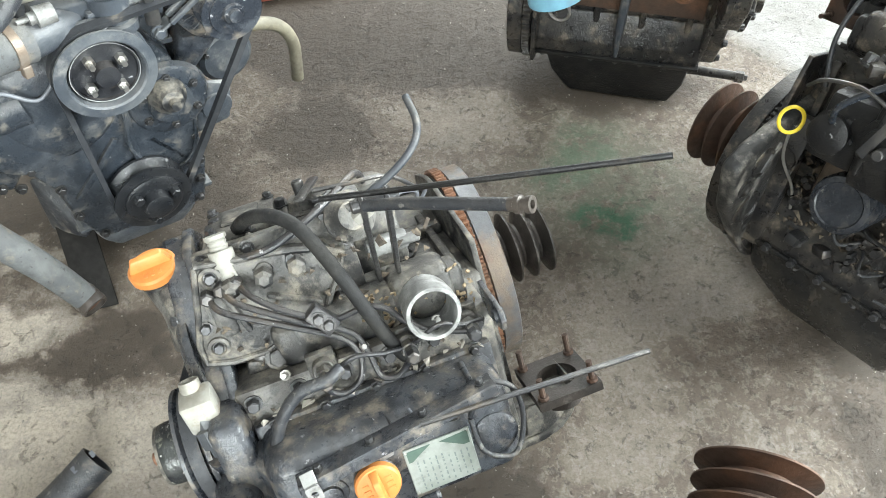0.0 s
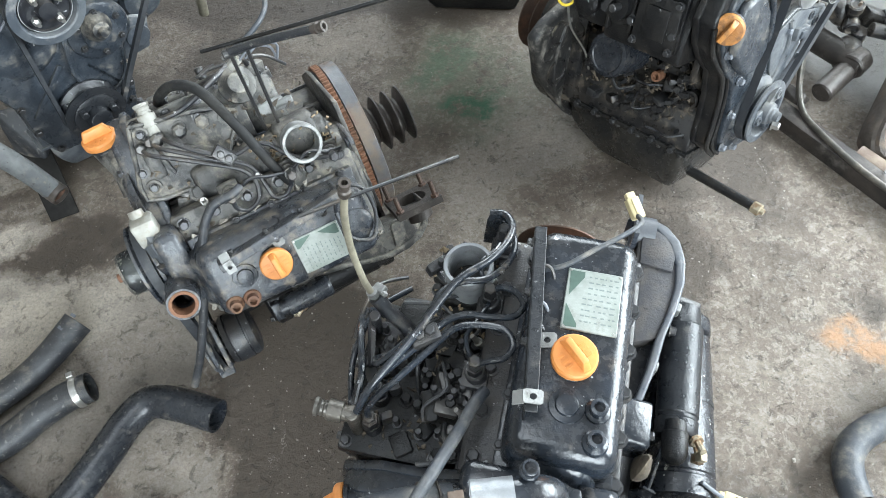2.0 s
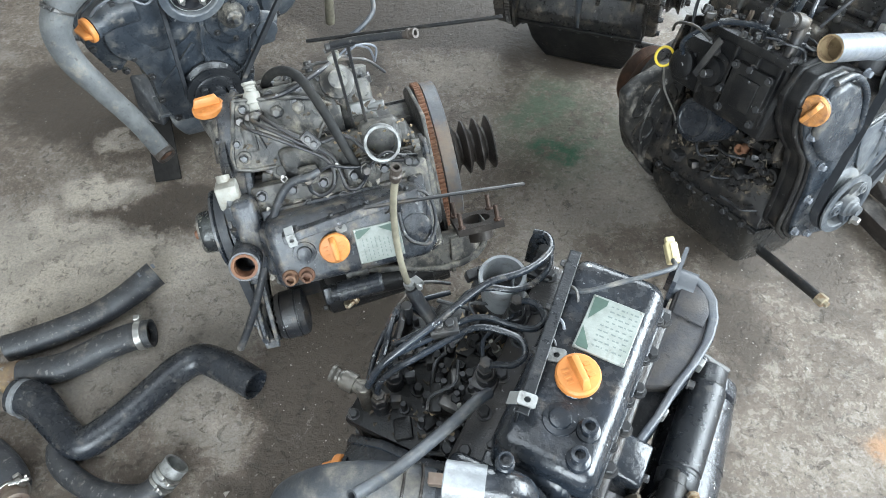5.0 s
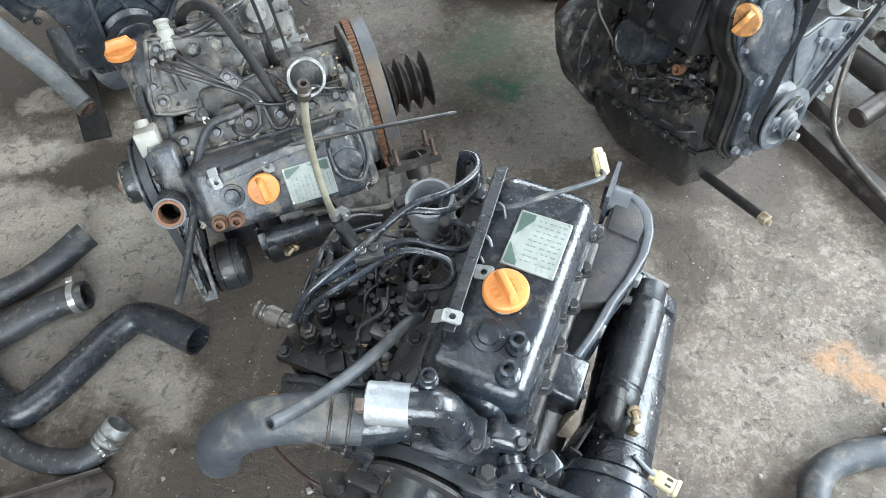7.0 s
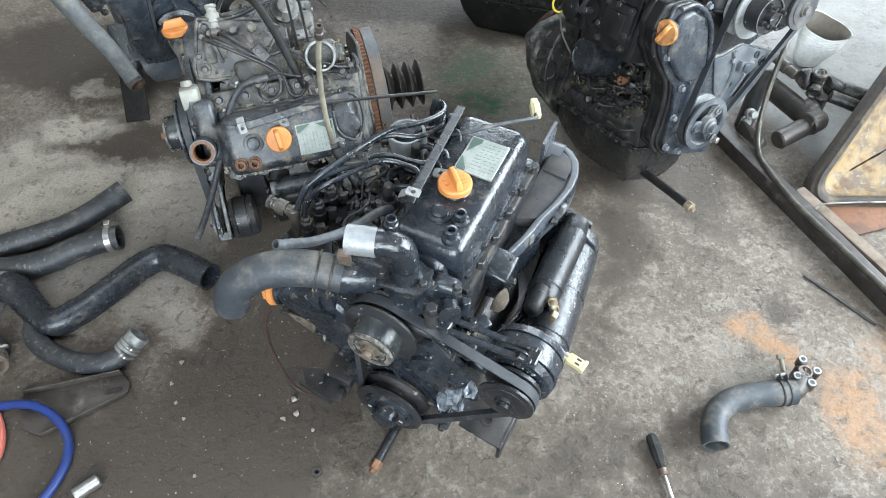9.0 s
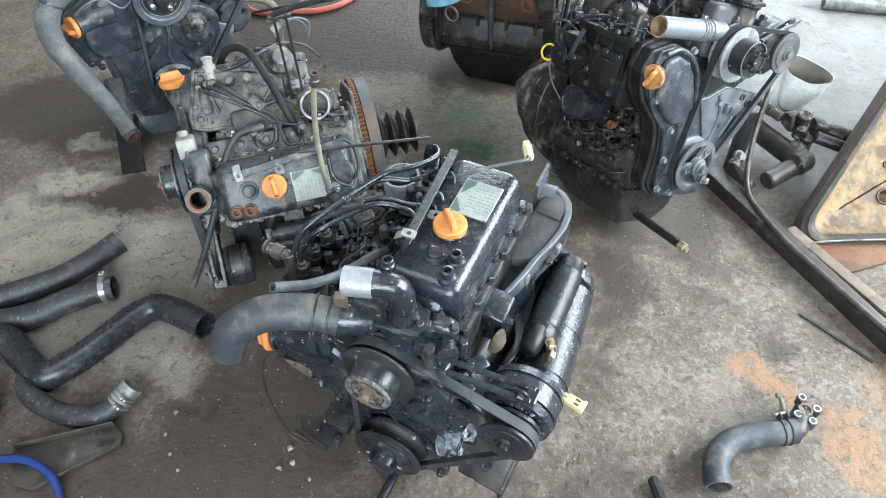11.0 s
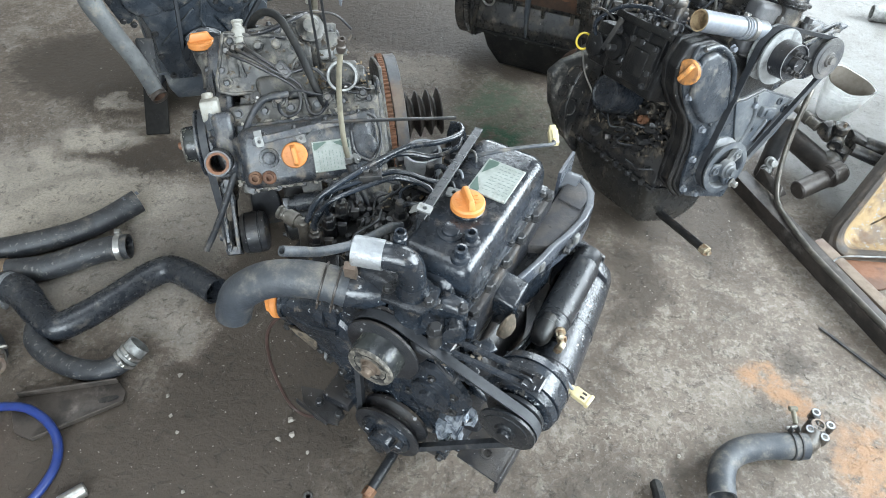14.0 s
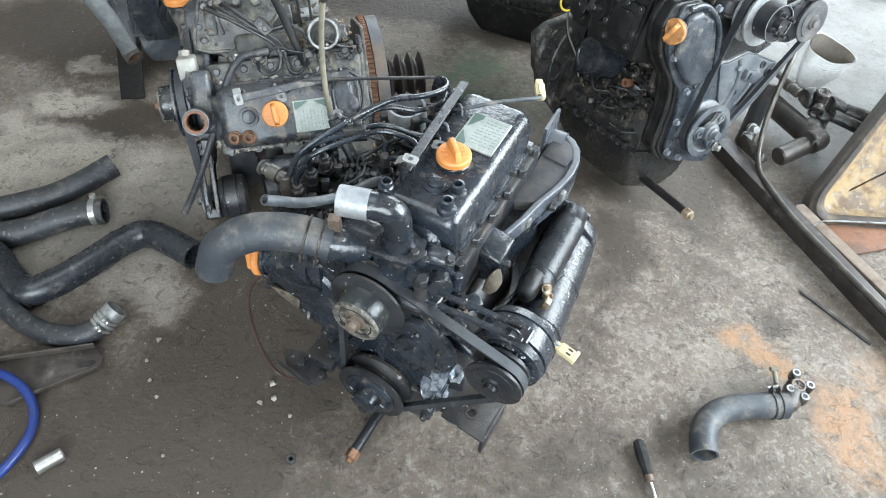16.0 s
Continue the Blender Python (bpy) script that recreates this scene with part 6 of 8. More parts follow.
bare_engine = engine("diesel_engine", "stripped black engine with rusty open ports and a black oil pan", ENGINE_E, oily_black, oily_black,
                     dict(seed=11, pump=False, intake=False, rail=False, nameplate=False, cap=False, side_cap=False, alternator=False, fan_style="studs", grooves=0, fly_mat=oily_black, ring_mat=oily_black,
                          filter=False, foot_right=False, foot_left=False, drain_tip=(-0.03, -0.215, -0.165), drain_mat=oily_black, drain_nut=oily_black, pan_mat=pump_black, pan_half=0.095, pan_back=0.12, stub=False, man_mat=oily_black))


# --- fittings that set the engines apart
def fit(parent, name, points, r, material, label="", seg=12, sub=6, wall=0.0, radii=None, wobble=0.0):
    return part(name, Shape().tube(points, r, seg, sub, wall, radii, wobble), material, parent, label)


def clutter(e, seed, low, high, face, count, material, other, dirt):
    """Small bolts, lugs, clips and caked dirt over a face of the engine; face: 2 for what looks up, 0 for the pump side."""
    rnd = random.Random(seed)
    d = (0, 0, 1) if face == 2 else (-1, 0, 0)

    def place():
        return Vector([rnd.uniform(a, b) for a, b in zip(low, high)])
    bolts(e, [(place(), Vector(d) + Vector((rnd.gauss(0, 0.12), rnd.gauss(0, 0.12), rnd.gauss(0, 0.12)))) for _ in range(count)], 0.0068, 0.011, material)
    bolts(e, [(place(), d) for _ in range(count // 2)], 0.0045, 0.018, other, "stud")
    for _ in range(count // 2):
        m = Matrix.Translation(place()) @ pose(0, 0, 0, rnd.uniform(-15, 15), rnd.uniform(-15, 15), rnd.uniform(0, 180))
        part("lug", Shape().slab(m, (rnd.uniform(0.010, 0.024), rnd.uniform(0.018, 0.04), rnd.uniform(0.008, 0.022)), 0.003), material if rnd.random() < 0.75 else other, e)
    for _ in range(count // 5):
        a = place()
        pts = [a + Vector((rnd.gauss(0, 0.012), k * 0.018 - 0.03, rnd.gauss(0, 0.006))) + Vector(d) * 0.012 for k in range(5)]
        part("wire", Shape().tube(pts, rnd.uniform(0.0018, 0.0032), 8, 4), rubber, e)
    s = Shape()
    for _ in range(int(count * 5)):
        c = place() - Vector(d) * 0.002
        s.hull([c + Vector((rnd.gauss(0, 0.7), rnd.gauss(0, 0.8), rnd.gauss(0, 0.7))) * rnd.uniform(0.0015, 0.0045) for _ in range(7)])
    tagged(part("caked_dirt", s, dirt, e, "caked dirt in the crevices", 0.2), kind="stuff")


def black_engine_fittings(e):
    clutter(e, 51, (-0.212, -0.10, 0.238), (-0.085, 0.05, 0.246), 2, 26, pump_black, dark_steel, caked)
    clutter(e, 54, (-0.126, -0.055, 0.276), (-0.080, 0.060, 0.284), 2, 16, pump_black, dark_steel, caked)
    clutter(e, 52, (-0.160, 0.03, 0.225), (-0.085, 0.17, 0.282), 2, 12, black_cast, dark_steel, debris)
    rnd = random.Random(57)
    # bright crumpled patches stand in for glare on the glossy gear case
    for x, z, w, h in ((0.086, 0.046, 0.009, 0.022), (0.103, 0.078, 0.011, 0.026), (0.090, 0.004, 0.008, 0.020), (0.128, 0.126, 0.009, 0.012), (0.112, 0.040, 0.006, 0.026)):
        cols, rows = 5, 5
        vs = [(x + w * (i / 4 - 0.5) * 2 + rnd.gauss(0, 0.002), -0.160 - abs(rnd.gauss(0.004, 0.004)), z + h * (j / 4 - 0.5) * 2 + rnd.gauss(0, 0.003)) for j in range(rows) for i in range(cols)]
        back = [(p[0], -0.150, p[2]) for p in vs]
        fs = [(j * cols + i, j * cols + i + 1, (j + 1) * cols + i + 1, (j + 1) * cols + i) for j in range(rows - 1) for i in range(cols - 1)]
        ring = list(range(cols)) + [j * cols + cols - 1 for j in range(1, rows)] + list(range(rows * cols - 2, (rows - 1) * cols - 1, -1)) + [j * cols for j in range(rows - 2, 0, -1)]
        fs += [(ring[k], ring[(k + 1) % len(ring)], ring[(k + 1) % len(ring)] + 25, ring[k] + 25) for k in range(len(ring))]
        part("glare_patch", Shape().add(vs + back, fs), bright_silver, e, "crumpled silvery patch in place of glare on the black case", 0.1)
    clutter(e, 53, (0.055, -0.165, 0.225), (0.125, -0.11, 0.262), 2, 10, black_paint, scuffed_grey, caked)
    hose = fit(e, "coolant_hose", ((-0.072, -0.160, 0.309), (-0.12, -0.178, 0.318), (-0.17, -0.203, 0.314), (-0.206, -0.226, 0.288), (-0.218, -0.235, 0.256), (-0.221, -0.238, 0.240)), 0.0262, rubber_grey, "faded grey rubber coolant hose with a torn open end", 28, 8, 0.004)
    for k in (0.0, 0.018):
        clamp(hose, (-0.086 - k, -0.1645 - k * 0.35, 0.312 + k * 0.25), (-1, -0.36, 0.22), 0.0268, 0.0032, bracket_brown, "wire_clamp")
    fit(e, "breather_hose", ((-0.062, -0.034, 0.322), (-0.070, -0.055, 0.333), (-0.080, -0.090, 0.341), (-0.091, -0.126, 0.353), (-0.103, -0.172, 0.381), (-0.112, -0.203, 0.408), (-0.1187, -0.222, 0.424)), 0.0068, rubber_grey, "thin grey rubber hose with a frayed end", 16, 6, 0.0025)
    h = part("coolant_housing", Shape().hull([(x, y, z) for x, y in ((0.048, -0.146), (0.090, -0.140), (0.092, -0.114), (0.050, -0.114)) for z in (0.285, 0.336)] + [(0.060, -0.136, 0.346), (0.084, -0.134, 0.346), (0.082, -0.120, 0.346), (0.062, -0.120, 0.346)], 0.005, 2), black_paint, e, "black cast coolant housing on the head")
    part("neck", Shape().lathe((0.082, -0.142, 0.312), (0.5, -0.8, 0.1), ((0, 0.014), (0.010, 0.013), (0.012, 0.016), (0.020, 0.016), (0.022, 0.012), (0.022, 0)), 20), black_paint, h)
    bolts(h, [((0.056, -0.141, 0.340), (0, -0.3, 1)), ((0.088, -0.130, 0.337), (0.3, 0, 1)), ((0.054, -0.147, 0.300), (0, -1, 0.1))], 0.006, 0.008, dark_steel)
    part("bare_plate", Shape().hull([(0.043, -0.150, 0.284), (0.078, -0.148, 0.288), (0.071, -0.152, 0.252), (0.043, -0.146, 0.284), (0.078, -0.144, 0.288), (0.071, -0.148, 0.252)], 0.001, 1), bright_silver, h, "bare bright plate")
    for x, z0, z1 in ((0.088, 0.225, 0.290), (0.100, 0.235, 0.318), (0.111, 0.215, 0.276)):
        part("stay", Shape().cyl((x, -0.136, z0), (x + 0.004, -0.130, z1), 0.0062, None, 16), black_paint, h)
    fit(e, "bypass_hose", ((0.020, -0.165, 0.262), (0.046, -0.172, 0.272), (0.070, -0.168, 0.268), (0.090, -0.152, 0.256)), 0.0085, rubber, "short black bypass hose", 14, 6)
    part("side_fitting", Shape().hull([(0.116, -0.075, 0.215), (0.140, -0.070, 0.220), (0.118, -0.040, 0.215), (0.142, -0.040, 0.218), (0.122, -0.070, 0.262), (0.136, -0.045, 0.268)], 0.008, 2, 2, 0.003), debris_brown, e, "dry brown nest of dirt beside the head")
    d = Vector((-0.92, -0.35, -0.12)).normalized()
    ring = [SIDE_CAP - d * 0.012 + Vector((0.006 * math.sin(radians(a)), 0.020 * math.cos(radians(a)), 0.021 * math.sin(radians(a)))) for a in range(0, 360, 30)]
    body = part("filler_body", Shape().hull(ring + [(-0.100, y, z) for y in (-0.160, -0.130) for z in (0.150, 0.236)] + [(-0.150, -0.156, 0.110), (-0.128, -0.156, 0.125), (-0.159, -0.158, 0.226), (-0.185, -0.150, 0.118)], 0.008, 3), black_paint, e, "black cast oil filler body")
    part("ridge", Shape().tube(((-0.190, -0.168, 0.200), (-0.170, -0.168, 0.182), (-0.150, -0.166, 0.172), (-0.120, -0.163, 0.176), (-0.100, -0.162, 0.182)), 0.005, 10, 5), black_paint, body)
    part("bare_patch", Shape().hull([(-0.206, -0.158, 0.116), (-0.178, -0.159, 0.104), (-0.152, -0.159, 0.086), (-0.146, -0.160, 0.118), (-0.170, -0.160, 0.126), (-0.206, -0.150, 0.114), (-0.152, -0.150, 0.086), (-0.146, -0.150, 0.118)], 0.002, 2), caked, body, "bare dusty patch")
    part("drain_bolt", Shape().lathe((-0.130, -0.135, 0.058), (-0.9, -0.3, -0.2), ((0, 0.006), (0.010, 0.006), (0.010, 0.010), (0.018, 0.010), (0.020, 0.007), (0.020, 0)), 8), scuffed_grey, body)
    part("bracket", Shape().slab(pose(-0.068, -0.155, 0.345, 10, 0, 20), (0.016, 0.012, 0.03), 0.001), brown_steel, e, "brown stained bracket")
    w = fit(e, "sensor_wire", ((-0.024, 0.100, 0.372), (0.002, 0.106, 0.384), (0.030, 0.128, 0.389), (0.058, 0.152, 0.389), (0.078, 0.176, 0.384), (0.074, 0.190, 0.377)), 0.0030, rubber_grey, "grey wire with a plug")
    m = Matrix.Translation((0.070, 0.200, 0.376)) @ pose(0, 0, 0, 18, 0, 32)
    c = part("plug", Shape().slab(m, (0.015, 0.026, 0.012), 0.002).slab(m @ pose(0, 0.014, 0), (0.011, 0.012, 0.010), 0.002), cream_plastic, w, "yellowed plastic wire plug")
    part("latch", Shape().slab(m @ pose(0, 0.002, 0.007), (0.006, 0.018, 0.003), 0.0006, 1), cream_plastic, c)
    w = fit(e, "alternator_wire", ((0.215, -0.04, 0.16), (0.232, -0.045, 0.150), (0.246, -0.048, 0.140)), 0.0026, grey_wire, "grey wire with a plug")
    m = Matrix.Translation((0.262, -0.050, 0.136)) @ pose(0, 0, 0, 0, 5, -10)
    c = part("plug", Shape().slab(m, (0.030, 0.018, 0.010), 0.002).slab(m @ pose(-0.016, 0, 0), (0.012, 0.013, 0.008), 0.002).slab(m @ pose(0.013, 0, 0.001), (0.006, 0.021, 0.011), 0.0015), cream_plastic, w, "yellowed plastic wire plug")
    for dy in (-0.004, 0.004):
        part("slot", Shape().slab(m @ pose(0.002, dy, 0.005), (0.008, 0.0035, 0.0012), 0.0002, 1), brown_dark, c)
    fit(e, "oil_warning_wire", ((-0.200, -0.155, 0.160), (-0.225, -0.165, 0.126), (-0.247, -0.165, 0.075), (-0.257, -0.165, 0.020), (-0.257, -0.165, -0.060), (-0.243, -0.165, -0.141), (-0.221, -0.165, -0.172), (-0.187, -0.165, -0.163), (-0.140, -0.150, -0.140)), 0.0033, red_brown_wire, "brown wire hanging in a loop")
    fit(e, "return_pipe", ((-0.199, -0.079, 0.300), (-0.182, -0.062, 0.345), (-0.147, -0.007, 0.369), (-0.132, 0.028, 0.372), (-0.112, 0.071, 0.372), (-0.085, 0.102, 0.368), (-0.070, 0.131, 0.362), (-0.066, 0.159, 0.356), (-0.078, 0.179, 0.350), (-0.096, 0.181, 0.345)), 0.0046, black_paint, "long black return pipe with a hooked end")
    up = fit(e, "fuel_hose", ((-0.216, 0.066, 0.280), (-0.228, 0.070, 0.318), (-0.236, 0.076, 0.360), (-0.239, 0.080, 0.400), (-0.237, 0.082, 0.450), (-0.228, 0.082, 0.505)), 0.0043, hose_cream, "dirty cream fuel hose standing upright", 14, 6, 0.002)
    part("elbow", Shape().tube(((-0.170, 0.05, 0.235), (-0.184, 0.055, 0.252), (-0.204, 0.062, 0.270), (-0.218, 0.067, 0.290)), 0.0095, 16, 5), rubber, up, "black rubber elbow")
    clamp(up, (-0.221, 0.068, 0.297), (-0.25, 0.1, 1), 0.0054, 0.010, cast_alu)
    part("hose_union", Shape().lathe((-0.2305, 0.082, 0.490), (0.16, 0, 1), ((0, 0.0056), (0.003, 0.0070), (0.011, 0.0070), (0.013, 0.0052), (0.019, 0.0052), (0.019, 0.0064), (0.024, 0.0064), (0.024, 0.0036), (0.014, 0.003), (0.014, 0)), 16), bracket_brown, up)
    # grease and chipped scraps of paint between pump and head
    for k, (x, y, z) in enumerate(((-0.11, -0.02, 0.246), (-0.13, -0.05, 0.242), (-0.125, 0.02, 0.244), (-0.098, -0.075, 0.24))):
        part("clay_lump", Shape().hull([Vector((x, y, z)) + Vector((random.uniform(-0.012, 0.012), random.uniform(-0.014, 0.014), random.uniform(-0.003, 0.012))) for _ in range(10)], 0.001, 1), debris, e)
    for k in range(3):
        y = -0.078 + 0.036 * k
        part("valve_clamp", Shape().slab(pose(-0.172, y + 0.012, 0.250, 0, 0, 30), (0.014, 0.01, 0.024), 0.002), dark_steel, e)
    fit(e, "throttle_rod", ((-0.225, -0.06, 0.21), (-0.236, 0.0, 0.235), (-0.228, 0.07, 0.232), (-0.19, 0.12, 0.22)), 0.004, black_paint)
    part("stop_lever", Shape().slab(pose(-0.214, 0.02, 0.258, 0, 25, 15), (0.006, 0.06, 0.014), 0.001).cyl((-0.214, 0.045, 0.24), (-0.214, 0.045, 0.285), 0.007), black_cast, e)


def grey_engine_fittings(e):
    part("sensor", Shape().lathe((-0.026, -0.145, 0.306), (-1, -0.15, -0.3), ((0, 0.012), (0.012, 0.012), (0.012, 0.017), (0.032, 0.017), (0.034, 0.012), (0.048, 0.012), (0.048, 0)), 6), blue_grey, e, "blue-grey hexagonal sensor")
    part("thermo_switch", Shape().slab(pose(-0.076, -0.152, 0.288, 0, 15, 0), (0.046, 0.036, 0.034), 0.005).lathe((-0.097, -0.155, 0.281), (-1, 0, -0.2), ((0, 0.012), (0.012, 0.011), (0.012, 0.008), (0.002, 0.007), (0.002, 0)), 14), white_plastic, e, "crusted white switch")
    part("feed_neck", Shape().tube(((0.0, -0.14, 0.28), (-0.015, -0.146, 0.300), (-0.028, -0.147, 0.306)), 0.018, 16, 4), dusty_black, e)
    fit(e, "breather_hose", ((-0.090, 0.002, 0.335), (-0.088, -0.014, 0.346), (-0.084, -0.043, 0.342), (-0.058, -0.071, 0.336), (-0.013, -0.096, 0.331), (0.05, -0.125, 0.318), (0.115, -0.160, 0.302), (0.165, -0.190, 0.284), (0.206, -0.218, 0.268)), 0.0068, rubber, "black rubber hose", 14, 6, 0.002)
    fit(e, "thick_hose", ((-0.222, -0.060, 0.190), (-0.240, -0.046, 0.225), (-0.250, -0.026, 0.256), (-0.246, -0.004, 0.276), (-0.228, 0.014, 0.292), (-0.179, 0.034, 0.310), (-0.141, 0.046, 0.318), (-0.092, 0.060, 0.312), (-0.056, 0.073, 0.300)), 0.0078, strap_rubber, "thick black hose bent over the pump", 16, 6)
    for k in range(7):
        a = Vector((-0.03 - 0.06 * ((k * 37) % 11) / 11, -0.07 + 0.03 * k, 0.245 + 0.01 * (k % 3)))
        part("casting_boss", Shape().lathe(a, (-0.25 + 0.1 * (k % 4), 0.05 * (k % 3), 1), ((0, 0.012), (0.010 + 0.004 * (k % 3), 0.011), (0.012 + 0.004 * (k % 3), 0.008), (0.008, 0.006), (0.008, 0)), 14), dusty_cast, e)
    rnd = random.Random(41)
    out = ((-0.221, -0.108), (-0.160, -0.126), (-0.108, -0.136), (-0.098, -0.072), (-0.099, -0.008), (-0.140, 0.020), (-0.182, 0.047), (-0.203, 0.000), (-0.212, -0.050))
    deck = part("pump_deck", Shape().prism(out, 'z', 0.236, 0.258, 0.003, 2), dusty_cast, e, "flat dusty cast deck of the pump housing")
    mid = (-0.155, -0.050)
    rim = [(mid[0] + (x - mid[0]) * 0.97, mid[1] + (y - mid[1]) * 0.97, 0.258) for x, y in out]
    part("deck_rim", Shape().tube(rim + rim[:1], 0.0038, 8, 2), dusty_cast, deck)
    for x, y, r in ((-0.203, -0.095, 0.0085), (-0.124, -0.115, 0.0085), (-0.118, -0.035, 0.0075), (-0.178, 0.028, 0.0085), (-0.192, -0.040, 0.0065)):
        part("deck_boss", Shape().lathe((x, y, 0.257), (0, 0, 1), ((0, r * 1.5), (0.004, r * 1.4), (0.005, r), (0.0025, r * 0.7), (0.0025, 0)), 16), dusty_cast, deck)
    bolts(deck, [((-0.203, -0.095, 0.259), (0, 0, 1)), ((-0.124, -0.115, 0.259), (0, 0, 1)), ((-0.178, 0.028, 0.259), (0, 0, 1)), ((-0.150, -0.120, 0.258), (0, 0, 1)), ((-0.196, -0.01, 0.258), (0, 0, 1))], 0.006, 0.006, dark_steel)
    part("deck_web", Shape().slab(pose(-0.165, -0.085, 0.260, 0, 0, 14), (0.070, 0.006, 0.010), 0.002), dusty_cast, deck)
    part("deck_web", Shape().slab(pose(-0.150, -0.020, 0.260, 0, 0, 62), (0.060, 0.006, 0.010), 0.002), dusty_cast, deck)
    bolts(e, [((rnd.uniform(-0.095, -0.06), rnd.uniform(-0.10, 0.05), 0.246 + rnd.uniform(0, 0.006)), (rnd.uniform(-0.2, 0.2), 0, 1)) for _ in range(9)], 0.0068, 0.010, dusty_cast)
    for _ in range(8):
        m = pose(rnd.uniform(-0.100, -0.075), rnd.uniform(-0.10, 0.06), 0.246, rnd.uniform(-8, 8), rnd.uniform(-8, 8), rnd.uniform(0, 180))
        part("bracket", Shape().slab(m, (rnd.uniform(0.012, 0.022), rnd.uniform(0.02, 0.035), rnd.uniform(0.012, 0.024)), 0.003), dusty_cast if rnd.random() < 0.6 else dark_steel, e)
    s = Shape()
    for _ in range(160):
        c = Vector((rnd.uniform(-0.20, 0.02), rnd.uniform(-0.11, 0.16), rnd.uniform(0.255, 0.264)))
        if c.x > -0.075:
            c.z = rnd.uniform(0.293, 0.299)
        s.hull([c + Vector((rnd.gauss(0, 0.8), rnd.gauss(0, 0.8), rnd.gauss(0, 0.35))) * rnd.uniform(0.002, 0.005) for _ in range(7)])
    tagged(part("caked_dirt", s, caked, e, "caked tan dirt", 0.2), kind="stuff")
    s = Shape()
    for _ in range(190):
        t = rnd.random()
        if rnd.random() < 0.62:
            c = Vector((0.088 + rnd.gauss(0, 0.003), -0.112 + 0.285 * t, 0.300 + rnd.gauss(0, 0.005)))
        elif rnd.random() < 0.5:
            c = Vector((-0.03 + 0.115 * t, -0.116 + rnd.gauss(0, 0.004), 0.302 + rnd.gauss(0, 0.005)))
        else:
            c = Vector((-0.042 + rnd.gauss(0, 0.003), -0.108 + 0.27 * t, 0.303 + rnd.gauss(0, 0.004)))
        r = rnd.uniform(0.0015, 0.0048)
        s.hull([c + Vector((rnd.gauss(0, 0.8), rnd.gauss(0, 1.1), rnd.gauss(0, 0.6))) * r for _ in range(7)])
    tagged(part("sealant_crust", s, grit, e, "crumbling tan sealant along the gaskets", 0.2), kind="stuff")
    part("side_pump", Shape().hull([(x, y, z) for x in (-0.20, -0.13) for y in (-0.11, -0.085) for z in (0.16, 0.262)], 0.008, 2), dusty_cast, e, "dusty cast pump end")
    part("lift_pump_body", Shape().lathe((-0.205, 0.06, 0.215), (-0.3, 0.2, 1), ((0, 0.024), (0.02, 0.024), (0.022, 0.029), (0.030, 0.029), (0.034, 0.022), (0.044, 0.016), (0.046, 0)), 24), dusty_cast, e, "dusty cast lift pump")
    s = Shape()
    for k in (0, 0.022):
        a, b = Vector((-0.135 + k * 0.2, 0.075 + k, 0.250)), Vector((-0.282, 0.072 + k, 0.425))
        s.slab(Matrix.Translation((a + b) / 2) @ (b - a).to_track_quat('Z', 'Y').to_matrix().to_4x4(), (0.005, 0.011, (b - a).length), 0.001, 1)
    s.cyl((-0.278, 0.062, 0.420), (-0.278, 0.105, 0.420), 0.006)
    part("lever_bracket", s, dark_steel, e, "upright steel lever bracket")
    p = fit(e, "rubber_pipe", ((-0.280, 0.074, 0.432), (-0.282, 0.10, 0.462), (-0.281, 0.135, 0.500), (-0.279, 0.168, 0.534)), 0.0052, rubber, "short black rubber pipe", 14, 5)
    part("pipe_fitting", Shape().lathe((-0.279, 0.164, 0.530), (0.01, 0.64, 0.7), ((0.004, 0.0054), (0.009, 0.0056), (0.010, 0.0072), (0.014, 0.0072), (0.015, 0.0052), (0.018, 0.0052), (0.0185, 0.0066), (0.023, 0.0066), (0.023, 0.0035), (0.016, 0.003), (0.016, 0)), 12), bracket_brown, p, "stained metal pipe fitting")
    fit(e, "long_rod", ((-0.292, 0.04, 0.412), (-0.284, 0.16, 0.472), (-0.275, 0.295, 0.538)), 0.0027, pump_black, "long thin steel rod", 10, 4)
    fit(e, "bent_tube", ((-0.272, 0.06, 0.40), (-0.285, 0.10, 0.395), (-0.300, 0.130, 0.385), (-0.316, 0.145, 0.366), (-0.338, 0.146, 0.34)), 0.0036, rubber_grey, "thin bent tube")
    fit(e, "dip_rod", ((-0.030, 0.06, 0.392), (-0.018, 0.19, 0.388), (-0.004, 0.32, 0.381)), 0.0032, dark_steel, "thin steel rod over the cover", 8, 4)
    g = part("governor_housing", Shape().hull([(x, y, z) for x, y in ((-0.228, 0.031), (-0.226, 0.086), (-0.188, 0.082), (-0.176, 0.042)) for z in (0.16, 0.228)], 0.005, 2), cast_alu, e, "cast aluminium governor housing")
    part("housing_lid", Shape().hull([(x, y, z) for x, y in ((-0.230, 0.029), (-0.229, 0.070), (-0.197, 0.068), (-0.196, 0.033)) for z in (0.226, 0.236)], 0.003, 2), cast_alu, g)
    part("screw_hole", Shape().lathe((-0.188, 0.058, 0.228), (0, 0, 1), ((0, 0.0075), (0.003, 0.007), (0.003, 0.0042), (0.0006, 0.004), (0.0006, 0)), 16), dark_steel, g)
    bolts(g, [((-0.222, 0.036, 0.236), (0, 0, 1)), ((-0.204, 0.062, 0.236), (0, 0, 1))], 0.0045, 0.005, dark_steel)
